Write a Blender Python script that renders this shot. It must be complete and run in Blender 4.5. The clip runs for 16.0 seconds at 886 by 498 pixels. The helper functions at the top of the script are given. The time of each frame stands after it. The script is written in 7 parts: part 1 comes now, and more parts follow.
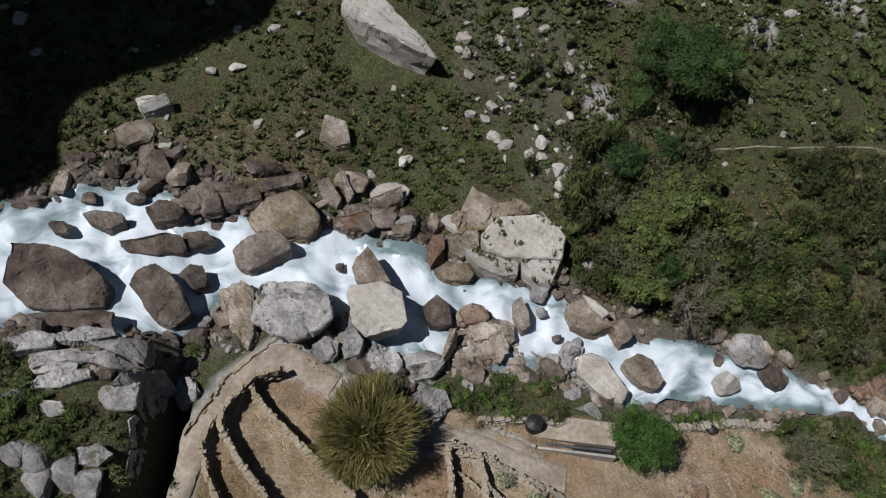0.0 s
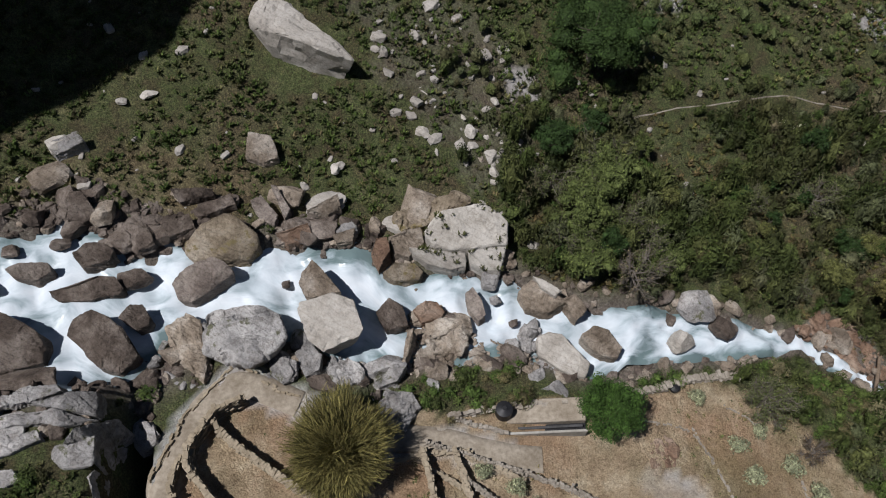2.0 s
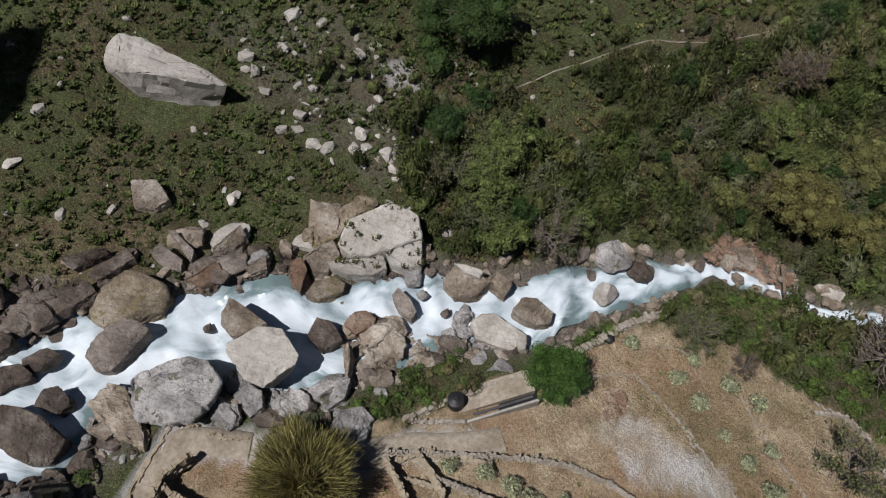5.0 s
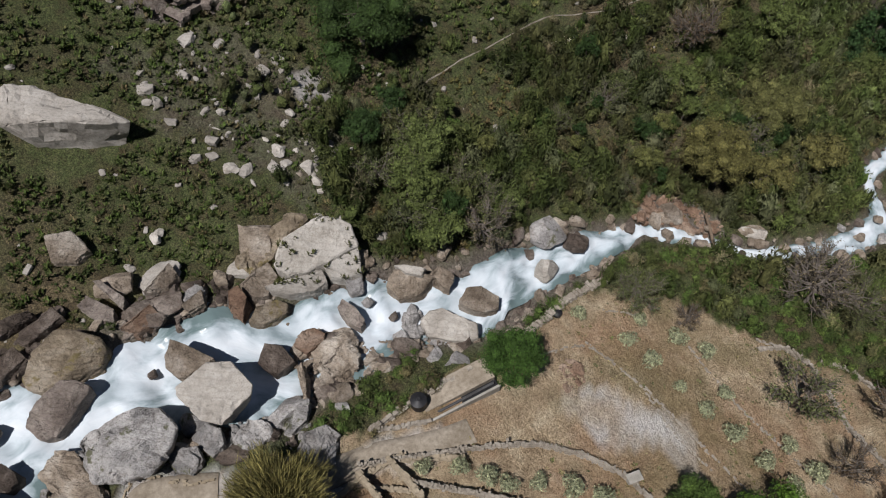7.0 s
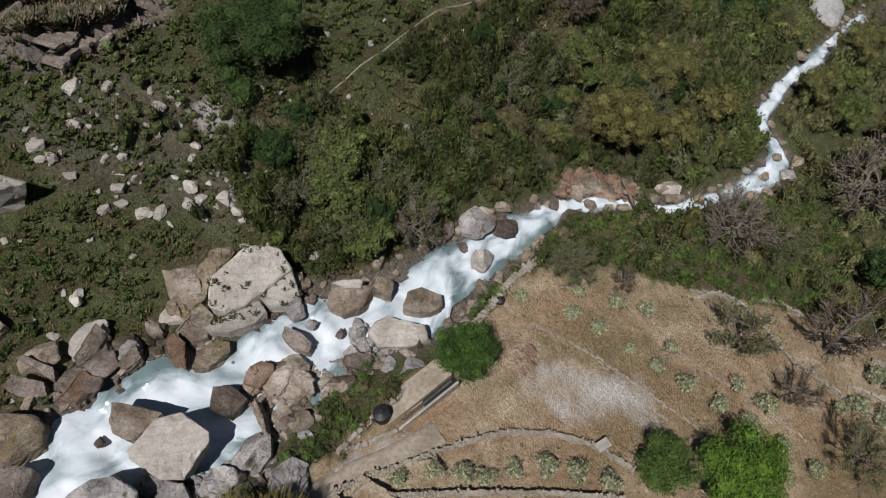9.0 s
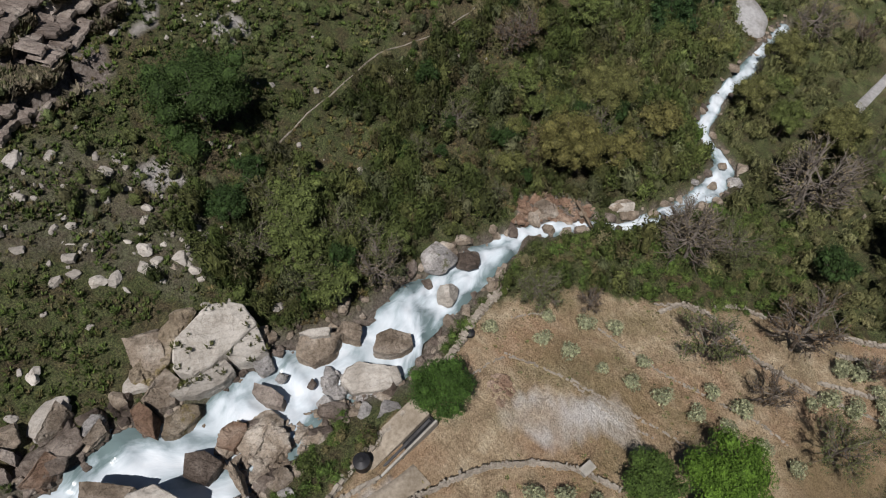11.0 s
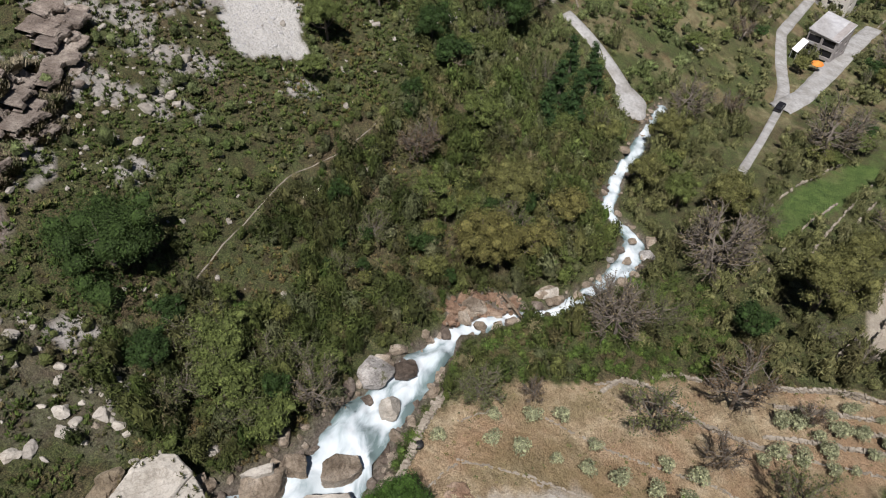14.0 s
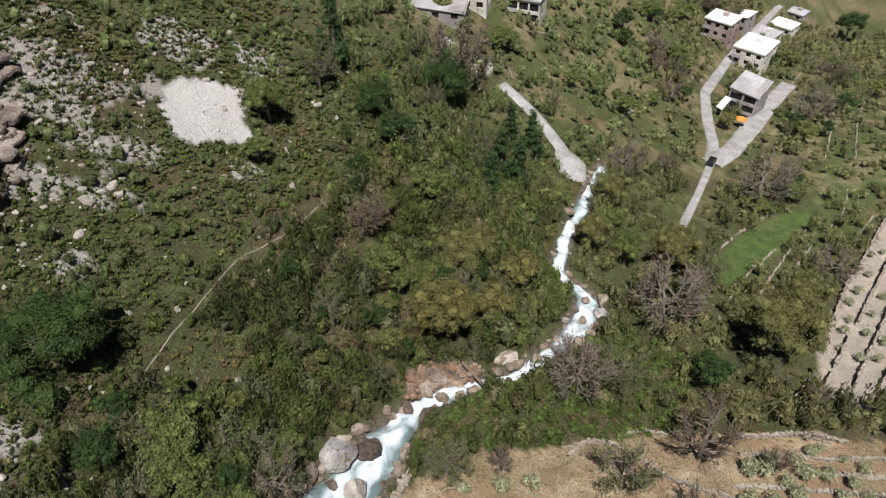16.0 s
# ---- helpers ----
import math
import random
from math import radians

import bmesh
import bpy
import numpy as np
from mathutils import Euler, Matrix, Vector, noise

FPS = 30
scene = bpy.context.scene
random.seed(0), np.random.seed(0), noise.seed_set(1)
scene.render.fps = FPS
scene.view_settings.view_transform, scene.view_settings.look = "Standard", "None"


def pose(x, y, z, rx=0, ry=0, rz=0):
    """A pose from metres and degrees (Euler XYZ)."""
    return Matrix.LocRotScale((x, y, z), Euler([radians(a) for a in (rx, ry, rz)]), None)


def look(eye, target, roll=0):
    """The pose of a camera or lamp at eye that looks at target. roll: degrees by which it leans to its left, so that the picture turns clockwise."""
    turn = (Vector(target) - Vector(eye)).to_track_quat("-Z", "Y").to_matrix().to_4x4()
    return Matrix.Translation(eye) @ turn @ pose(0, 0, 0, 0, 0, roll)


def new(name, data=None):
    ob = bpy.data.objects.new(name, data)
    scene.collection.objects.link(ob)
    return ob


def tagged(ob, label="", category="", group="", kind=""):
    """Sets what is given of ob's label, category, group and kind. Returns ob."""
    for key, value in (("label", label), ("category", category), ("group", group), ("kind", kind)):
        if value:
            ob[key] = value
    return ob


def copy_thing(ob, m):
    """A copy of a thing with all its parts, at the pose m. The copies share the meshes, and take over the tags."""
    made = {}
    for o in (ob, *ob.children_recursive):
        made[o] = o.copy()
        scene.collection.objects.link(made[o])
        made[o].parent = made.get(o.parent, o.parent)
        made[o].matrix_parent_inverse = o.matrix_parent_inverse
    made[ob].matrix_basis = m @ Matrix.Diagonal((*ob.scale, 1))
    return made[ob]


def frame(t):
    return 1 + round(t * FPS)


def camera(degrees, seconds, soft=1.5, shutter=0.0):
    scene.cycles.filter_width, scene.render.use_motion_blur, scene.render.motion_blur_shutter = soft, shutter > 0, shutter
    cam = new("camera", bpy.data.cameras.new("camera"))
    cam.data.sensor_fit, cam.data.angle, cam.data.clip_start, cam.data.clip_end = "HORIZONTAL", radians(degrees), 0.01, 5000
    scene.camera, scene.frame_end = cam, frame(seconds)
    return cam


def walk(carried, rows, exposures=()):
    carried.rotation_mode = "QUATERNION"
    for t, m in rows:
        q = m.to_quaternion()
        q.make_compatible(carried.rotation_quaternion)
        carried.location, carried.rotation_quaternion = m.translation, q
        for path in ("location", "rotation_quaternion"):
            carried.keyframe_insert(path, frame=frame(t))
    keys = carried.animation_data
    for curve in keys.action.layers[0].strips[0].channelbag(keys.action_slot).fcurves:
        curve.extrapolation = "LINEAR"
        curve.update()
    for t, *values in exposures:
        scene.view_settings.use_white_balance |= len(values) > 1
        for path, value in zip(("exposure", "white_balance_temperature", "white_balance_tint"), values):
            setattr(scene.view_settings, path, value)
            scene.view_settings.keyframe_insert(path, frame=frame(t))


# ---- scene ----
# A mountain stream tumbling through boulders below a rocky slope, seen from a hovering drone
# that turns slowly and then tilts up towards a hamlet down the valley.

# ---- camera ----
cam = camera(64.0, 16.0, 1.1)
PATH = (
    (0.0, pose(0.00, 0.01, 63.99, 31.99, 0, -0.00) @ pose(0, 0, 0, 0, 0, 0.24)),
    (0.5, pose(-0.14, 0.08, 63.89, 31.92, 0, -2.32) @ pose(0, 0, 0, 0, 0, 0.15)),
    (1.0, pose(-0.35, 0.16, 63.72, 31.92, 0, -4.71) @ pose(0, 0, 0, 0, 0, 0.09)),
    (1.5, pose(-0.51, 0.30, 63.62, 31.86, 0, -7.05) @ pose(0, 0, 0, 0, 0, 0.01)),
    (2.0, pose(-0.65, 0.54, 63.64, 31.69, 0, -9.37) @ pose(0, 0, 0, 0, 0, -0.01)),
    (2.5, pose(-0.67, 0.76, 63.75, 31.50, 0, -11.59) @ pose(0, 0, 0, 0, 0, -0.11)),
    (3.0, pose(-0.82, 0.97, 63.79, 31.36, 0, -14.00) @ pose(0, 0, 0, 0, 0, -0.17)),
    (3.5, pose(-1.02, 1.18, 63.77, 31.23, 0, -16.47) @ pose(0, 0, 0, 0, 0, -0.16)),
    (4.0, pose(-1.28, 1.52, 63.72, 31.06, 0, -19.13) @ pose(0, 0, 0, 0, 0, 0.05)),
    (6.5, pose(-1.60, 2.14, 63.56, 30.68, 0, -31.56) @ pose(0, 0, 0, 0, 0, -0.33)),
    (7.0, pose(-1.74, 2.43, 63.54, 30.56, 0, -34.62) @ pose(0, 0, 0, 0, 0, -0.24)),
    (7.5, pose(-1.89, 2.73, 63.49, 30.46, 0, -37.66) @ pose(0, 0, 0, 0, 0, -0.18)),
    (8.0, pose(-2.06, 3.01, 63.46, 30.42, 0, -40.77) @ pose(0, 0, 0, 0, 0, 0.01)),
    (8.5, pose(-2.17, 3.33, 63.43, 30.40, 0, -43.84) @ pose(0, 0, 0, 0, 0, 0.13)),
    (9.0, pose(-2.29, 3.75, 63.38, 30.42, 0, -46.98) @ pose(0, 0, 0, 0, 0, 0.40)),
    (11.5, pose(-2.37, 4.31, 63.18, 34.62, 0, -54.47) @ pose(0, 0, 0, 0, 0, 0.07)),
    (12.0, pose(-2.59, 4.61, 63.09, 36.11, 0, -56.27) @ pose(0, 0, 0, 0, 0, 0.27)),
    (12.5, pose(-2.64, 4.74, 63.05, 37.60, 0, -57.99) @ pose(0, 0, 0, 0, 0, 0.25)),
    (13.0, pose(-2.56, 4.80, 63.13, 38.99, 0, -59.83) @ pose(0, 0, 0, 0, 0, 0.15)),
    (13.5, pose(-2.51, 4.88, 63.16, 40.41, 0, -61.67) @ pose(0, 0, 0, 0, 0, 0.06)),
    (14.0, pose(-2.48, 4.95, 63.20, 41.82, 0, -63.37) @ pose(0, 0, 0, 0, 0, -0.03)),
    (14.5, pose(-2.47, 5.01, 63.15, 43.24, 0, -64.87) @ pose(0, 0, 0, 0, 0, -0.11)),
    (15.0, pose(-2.48, 4.98, 63.17, 44.69, 0, -66.26) @ pose(0, 0, 0, 0, 0, -0.14)),
    (15.5, pose(-2.48, 5.05, 63.10, 46.16, 0, -67.62) @ pose(0, 0, 0, 0, 0, -0.22)),
    (16.0, pose(-2.47, 5.13, 63.04, 47.55, 0, -68.85) @ pose(0, 0, 0, 0, 0, -0.21)),
)

walk(cam, PATH, ((0.0, 0.08, 6060, 13.5), (9.0, 0.08, 6270, 14), (12.5, 0.26, 6350, 14), (16.0, 0.6, 6440, 13.5)))

# ---- light ----
SUN_FROM = Vector((-0.94, -0.34, 0)).normalized()
SUN_UP = radians(65)
sun_way = Vector((SUN_FROM.x * math.cos(SUN_UP), SUN_FROM.y * math.cos(SUN_UP), math.sin(SUN_UP)))
world = bpy.data.worlds.new("sky")
scene.world = world
world.use_nodes = True
sky = world.node_tree.nodes.new("ShaderNodeTexSky")
sky.sky_type = "NISHITA"
sky.sun_disc = False
sky.sun_elevation = SUN_UP
sky.sun_rotation = math.atan2(SUN_FROM.x, SUN_FROM.y)
sky.altitude = 1200
world.node_tree.nodes["Background"].inputs["Strength"].default_value = 0.027
world.node_tree.links.new(sky.outputs["Color"], world.node_tree.nodes["Background"].inputs["Color"])
lamp = bpy.data.lights.new("sun", "SUN")
lamp.energy = 4.6
lamp.angle = radians(0.6)
lamp.color = (1.0, 0.965, 0.915)
sun = new("sun", lamp)
sun.matrix_world = look(sun_way * 300, (0, 0, 0))


# ---- noise and the lie of the land ----
RNG = np.random.default_rng(7)
TABLE = RNG.random((256, 256))


def value(x, y, seed=0):
    """Smooth value noise between 0 and 1."""
    x, y = np.asarray(x, float) + seed * 17.3, np.asarray(y, float) - seed * 9.1
    i, j = np.floor(x).astype(int), np.floor(y).astype(int)
    u, v = x - i, y - j
    u, v = u * u * (3 - 2 * u), v * v * (3 - 2 * v)
    a, b = TABLE[i % 256, j % 256], TABLE[(i + 1) % 256, j % 256]
    c, d = TABLE[i % 256, (j + 1) % 256], TABLE[(i + 1) % 256, (j + 1) % 256]
    return (a * (1 - u) + b * u) * (1 - v) + (c * (1 - u) + d * u) * v


def fbm(x, y, octaves=4, seed=0):
    total, amp, weight = 0.0, 1.0, 0.0
    for k in range(octaves):
        total = total + amp * value(np.asarray(x) * 2 ** k, np.asarray(y) * 2 ** k, seed + k)
        weight += amp
        amp *= 0.5
    return total / weight


def base(x, y):
    """The smooth valley: a slope that climbs to the north, and the level, terraced side to the south."""
    north = 0.461 * y - 0.155 * x - 18.0
    south = -0.2407 * x - 3.1
    k = 5.0
    m = np.maximum(north, south)
    def rise(v):
        return 0.5 + 0.5 * np.tanh(v / 2)

    knoll = 4.5 * rise((-24.7 - x) / 0.3) * rise((27.0 - y) / 0.5) * rise((x + 58) / 3)
    gully = 7.0 * rise((x + 24.7) / 0.2) * rise((-23.3 - 0.05 * (20 - y) - x) / 0.2) * rise((23.0 - y) / 0.5)
    return m + k * 0.35 * np.exp(-np.abs(north - south) / k) + knoll - gully


# both banks of the stream, from upstream to downstream: north bank, south bank
BANKS = (
    (-45.01, 38.50, -38.75, 24.22), (-39.12, 40.73, -36.78, 28.54), (-30.17, 43.93, -28.92, 26.15),
    (-25.14, 41.42, -25.33, 27.69), (-21.33, 41.14, -21.79, 32.37), (-11.28, 40.86, -10.35, 32.47),
    (-3.18, 39.66, -3.52, 27.63), (2.73, 36.24, 0.95, 28.05), (13.01, 36.25, 10.29, 28.91),
    (21.57, 32.65, 19.03, 24.97), (29.80, 31.32, 24.57, 27.18), (38.57, 30.03, 35.58, 26.38),
    (45.67, 28.08, 45.14, 26.31), (55.85, 21.69, 53.57, 20.64), (58.98, 18.52, 56.79, 16.71),
    (67.36, 15.19, 65.09, 12.57), (74.25, 14.00, 72.98, 8.98), (81.37, 14.04, 81.38, 9.21),
    (86.06, 19.91, 86.89, 16.98), (97.17, 20.86, 96.96, 17.89), (105.05, 20.28, 107.22, 17.24),
    (118.97, 20.32, 118.76, 17.13), (129.61, 19.91, 130.11, 16.00),
)
# beyond the bend the stream is narrower
BANKS = [np.array(p) for p in BANKS]
for p in BANKS[13:]:
    p += 0.15 * (np.roll(p, 2) - p)
MIDS = np.array([((p[0] + p[2]) / 2, (p[1] + p[3]) / 2) for p in BANKS])
HALF = np.array([math.hypot(p[0] - p[2], p[1] - p[3]) / 2 for p in BANKS])


def stream_near(x, y):
    """Distance from the stream's middle, over its half width there."""
    best = np.full(np.shape(x), 1e9)
    for (ax, ay), (bx, by), wa, wb in zip(MIDS[:-1], MIDS[1:], HALF[:-1], HALF[1:]):
        dx, dy = bx - ax, by - ay
        s = np.clip(((x - ax) * dx + (y - ay) * dy) / (dx * dx + dy * dy), 0, 1)
        d = np.hypot(x - ax - s * dx, y - ay - s * dy) / (wa + (wb - wa) * s)
        best = np.minimum(best, d)
    return best



def stream_gap(x, y):
    """Metres from the water's edge."""
    best = np.full(np.shape(x), 1e9)
    for (ax, ay), (bx, by), wa, wb in zip(MIDS[:-1], MIDS[1:], HALF[:-1], HALF[1:]):
        dx, dy = bx - ax, by - ay
        s = np.clip(((x - ax) * dx + (y - ay) * dy) / (dx * dx + dy * dy), 0, 1)
        best = np.minimum(best, np.hypot(x - ax - s * dx, y - ay - s * dy) - (wa + (wb - wa) * s))
    return best


def inside(x, y, ring):
    """True where the points lie in the ring of corners, given as x, y, x, y ..."""
    xs, ys = np.array(ring[0::2]), np.array(ring[1::2])
    hit = np.zeros(np.shape(x), bool)
    for k in range(len(xs)):
        x0, y0, x1, y1 = xs[k - 1], ys[k - 1], xs[k], ys[k]
        if y0 != y1:
            hit ^= ((y0 > y) != (y1 > y)) & (x < (x1 - x0) * (y - y0) / (y1 - y0) + x0)
    return hit


def ragged(x, y, ring, wobble=1.5, scale=0.25, seed=3):
    return inside(x + (fbm(x * scale, y * scale, 3, seed) - 0.5) * 2 * wobble, y + (fbm(x * scale, y * scale, 3, seed + 5) - 0.5) * 2 * wobble, ring)


def along(x, y, line):
    """Distance from a line of corners, given as x, y, x, y ..."""
    best = np.full(np.shape(x), 1e9)
    pts = list(zip(line[0::2], line[1::2]))
    for (ax, ay), (bx, by) in zip(pts[:-1], pts[1:]):
        dx, dy = bx - ax, by - ay
        s = np.clip(((x - ax) * dx + (y - ay) * dy) / (dx * dx + dy * dy), 0, 1)
        best = np.minimum(best, np.hypot(x - ax - s * dx, y - ay - s * dy))
    return best


def step(a, b, v):
    u = np.clip((v - a) / (b - a), 0, 1)
    return u * u * (3 - 2 * u)


RED_BANK = (48.72, 30.40, 54.55, 27.58, 57.17, 22.72, 55.42, 21.31, 50.08, 24.27, 45.26, 28.53)
PILE_A = (0.96, 32.72, 2.72, 34.27, 6.26, 33.16, 7.98, 30.47, 12.67, 28.53, 13.01, 25.07, 8.95, 25.88, 3.76, 25.43, 0.39, 26.85)
PILE_B = (-37.43, 43.40, -32.94, 45.28, -25.98, 45.21, -21.03, 45.18, -20.83, 41.86, -25.72, 41.91, -30.14, 43.65, -35.75, 42.21)
PILE_C = (-23.26, 30.17, -20.03, 32.86, -18.45, 28.42, -10.67, 29.22, -4.67, 29.25, -0.17, 25.66, -1.23, 22.24, -5.06, 24.66, -9.93, 26.17, -15.39, 28.74, -20.15, 26.02)
PILE_D = (-20.97, 44.07, -13.16, 45.44, -8.50, 43.66, -1.44, 42.64, -0.83, 39.87, -8.41, 40.29, -13.03, 42.09, -20.83, 41.86)
PILE_E = (12.80, 30.86, 14.63, 30.72, 14.92, 26.38, 18.34, 24.34, 15.80, 23.01, 12.37, 24.44, 10.26, 28.32)
TERRACE = (
    -26.79, 4.40, -23.24, 13.73, -22.32, 18.53, -19.77, 23.35, -15.91, 28.69, -8.79, 24.89, -0.15, 23.42, 3.11, 20.95, 4.81, 22.44,
    9.35, 22.79, 17.51, 22.29, 24.28, 22.78, 30.18, 24.07, 35.39, 24.02, 42.01, 18.19, 45.81, 12.11, 55.70, -2.81,
    64.54, -20.59, 67.22, -30.76, 56.50, -29.08, 39.10, -19.90, 28.34, -23.62, -5.69, 11.82, 0.89, 2.97)
SAND = (23.36, 15.93, 27.35, 16.08, 27.65, 14.26, 29.54, 11.7, 30.5, 8.45, 30.24, 5.19, 30.02, 1.0, 28.11, 1.87, 26.9, 4.31, 26.23, 6.79, 22.63, 8.55, 22.85, 11.04, 21.45, 14.21)
PATHWAY = (-22.72, 13.31, -21.72, 19.07, -18.95, 24.50, -15.82, 27.84, -12.81, 26.18, -9.27, 24.29, -4.35, 19.86, 2.55, 19.84, 7.97, 18.35)
GRAVEL = (71.38, 80.41, 75.13, 80.99, 79.66, 79.88, 82.98, 75.18, 78.89, 71.28, 76.12, 68.15, 70.84, 67.16, 67.81, 69.6, 64.35, 70.26, 64.65, 72.99, 68.32, 76.94)
LEDGES = (31.69, 90.27, 44.75, 78.56, 30.74, 73.75, 23.03, 68.92, 15.25, 66.91, 6.84, 66.41, 5.90, 75.96)
EARTH = (-37.49, 43.94, -35.30, 47.78, -21.30, 49.92, -13.25, 47.69, -1.45, 43.78, -21.00, 44.63, -32.89, 44.73)
SCARP = (21.27, 76.27, 27.54, 77.65, 24.56, 74.07)
SCREE = (-0.36, 64.33, 11.10, 64.57, 19.45, 58.25, 17.20, 49.06, 10.76, 45.52, 7.08, 49.22, 2.15, 56.89)
STONY = (60.34, 100.26, 68.10, 102.26, 74.18, 96.77, 70.80, 82.42, 59.30, 71.54, 36.19, 65.90, 29.74, 71.95)
FIELD = (108.61, -7.96, 125.98, -15.54, 136.79, -22.59, 136.34, -27.06, 122.21, -22.6, 108.3, -15.88, 96.51, -10.62, 100.79, -7.62)
FARFIELD = (106.86, -17.15, 194.05, -37.86, 214.52, -53.83, 165.16, -46.10, 113.35, -29.46, 100.49, -20.74)
FARSOIL = (159.86, -49.17, 138.5, -40.82, 110.33, -31.18, 90.8, -25.55, 80.28, -22.99, 74.0, -22.01, 72.92, -26.84, 74.89, -32.95, 76.43, -40.35, 151.34, -59.45)
SCRUB = (13.69, 38.30, 15.13, 44.19, 23.11, 50.23, 29.24, 52.94, 40.41, 55.30, 52.48, 55.59, 80.20, 55.01, 78.76, 54.58,
    101.61, 32.07, 110.69, 22.78, 84.74, 20.76, 68.73, 13.11, 56.68, 21.72, 44.79, 29.84, 43.00, 28.46, 28.33, 32.72, 20.79, 33.32, 11.64, 36.89)
CHANNEL = (23.64, 50.94, 29.59, 52.51, 36.42, 53.65, 46.15, 54.53, 52.16, 54.64, 60.72, 52.41, 70.23, 52.85, 79.29, 54.23)
PATCHES = ((84.75, 87.66, 6), (86.26, 84.21, 5), (93.33, 77.36, 5), (108.26, 57.19, 4), (107.61, 51.39, 4), (36.89, 66.14, 2.2), (66.90, 62.85, 2.5), (165.46, 18.06, 2.5), (139.55, 51.39, 5), (142.03, 57.89, 4), (17.44, 56.82, 2.2))
CLEARINGS = ((36.4, 48.8, 4.5), (64.3, 40.8, 4.2), (64.3, 43.8, 4.0))
ROAD = (115.31, -0.59, 134.04, -2.91, 154.65, -4.92, 168.98, -4.92, 185.50, -2.65, 207.35, -0.43, 254.51, -6.66, 390.44, -29.49)
ROAD_UP = (154.65, -4.92, 166.78, -9.6, 181.57, -12.8, 209.64, -18.9, 233.61, -24.2, 247.8, -27.9)
TRACK = (119.73, 24.15, 124.41, 26.03, 126.9, 28.61, 130.64, 32.63, 133.74, 36.73, 136.5, 42.07, 137.13, 45.03)


def ground(x, y):
    """Height of the ground: the valley, the stream's bed, and unevenness of three sizes."""
    x, y = np.asarray(x, float), np.asarray(y, float)
    d = stream_near(x, y)
    z = base(x, y) - 2.2 * (1 - step(0.35, 1.35, d))
    calm = np.where(inside(x, y, TERRACE), 0.25, 1.0) * step(0.8, 2.5, d)
    z = z + calm * ((fbm(x / 22, y / 22, 3, 1) - 0.5) * 3.5 + (fbm(x / 4.5, y / 4.5, 3, 2) - 0.5) * 1.3)
    z = z + (fbm(x * 0.8, y * 0.8, 2, 4) - 0.5) * 0.3
    z = z + (fbm(x / 2.1, y / 2.1, 2, 6) - 0.5) * 2.0 * step(0.5, 0.8, d) * (1 - step(1.2, 1.6, d))
    flat = np.minimum(np.minimum(along(x, y, ROAD), along(x, y, ROAD_UP)), along(x, y, TRACK))
    z = z + (base(x, y) - z) * (1 - step(3.0, 7.0, flat))
    ax, ay, bx, by, cx, cy = SCARP
    wx, wy = ay - by, bx - ax
    if wx * (cx - ax) + wy * (cy - ay) < 0:
        wx, wy = -wx, -wy
    u = ((x - ax) * wx + (y - ay) * wy) / math.hypot(wx, wy) / 6.0 + (fbm(x / 9, y / 9, 3, 27) - 0.5) * 1.3
    z = z + inside(x, y, LEDGES) * 2.6 * step(0.3, 0.55, fbm(x / 8, y / 8, 3, 29)) * ((u - np.floor(u)) ** 1.5 - 0.4)
    far = np.maximum(0, -y - 60)
    return z + far * 0.25


def height(x, y):
    return float(ground(np.array([x]), np.array([y]))[0])


# ---- materials ----
def material(name, rough=0.9):
    m = bpy.data.materials.new(name)
    m.use_nodes = True
    b = m.node_tree.nodes["Principled BSDF"]
    b.inputs["Roughness"].default_value = rough
    b.inputs["Specular IOR Level"].default_value = 0.25
    return m, m.node_tree.nodes, m.node_tree.links, b


def noise_node(nodes, links, scale, detail=5, rough=0.6, vector=None, distortion=0.0):
    n = nodes.new("ShaderNodeTexNoise")
    n.inputs["Scale"].default_value, n.inputs["Detail"].default_value = scale, detail
    n.inputs["Roughness"].default_value, n.inputs["Distortion"].default_value = rough, distortion
    if vector is not None:
        links.new(vector, n.inputs["Vector"])
    return n.outputs["Fac"]


def ramp(nodes, links, fac, stops):
    r = nodes.new("ShaderNodeValToRGB")
    while len(r.color_ramp.elements) < len(stops):
        r.color_ramp.elements.new(0.5)
    for e, (p, c) in zip(r.color_ramp.elements, stops):
        e.position, e.color = p, (*c, 1)
    links.new(fac, r.inputs["Fac"])
    return r.outputs["Color"]


def mix(nodes, links, fac, a, b, how="MIX"):
    m = nodes.new("ShaderNodeMix")
    m.data_type, m.blend_type = "RGBA", how
    for socket, v in ((m.inputs[0], fac), (m.inputs[6], a), (m.inputs[7], b)):
        if isinstance(v, bpy.types.NodeSocket):
            links.new(v, socket)
        else:
            socket.default_value = v if isinstance(v, (int, float)) else (*v, 1)
    return m.outputs[2]


def bump(nodes, links, shader, fac, strength, distance):
    n = nodes.new("ShaderNodeBump")
    n.inputs["Strength"].default_value, n.inputs["Distance"].default_value = strength, distance
    links.new(fac, n.inputs["Height"])
    links.new(n.outputs["Normal"], shader.inputs["Normal"])


def place(nodes, kind="Position"):
    return nodes.new("ShaderNodeNewGeometry").outputs["Position"] if kind == "Position" else nodes.new("ShaderNodeTexCoord").outputs["Object"]


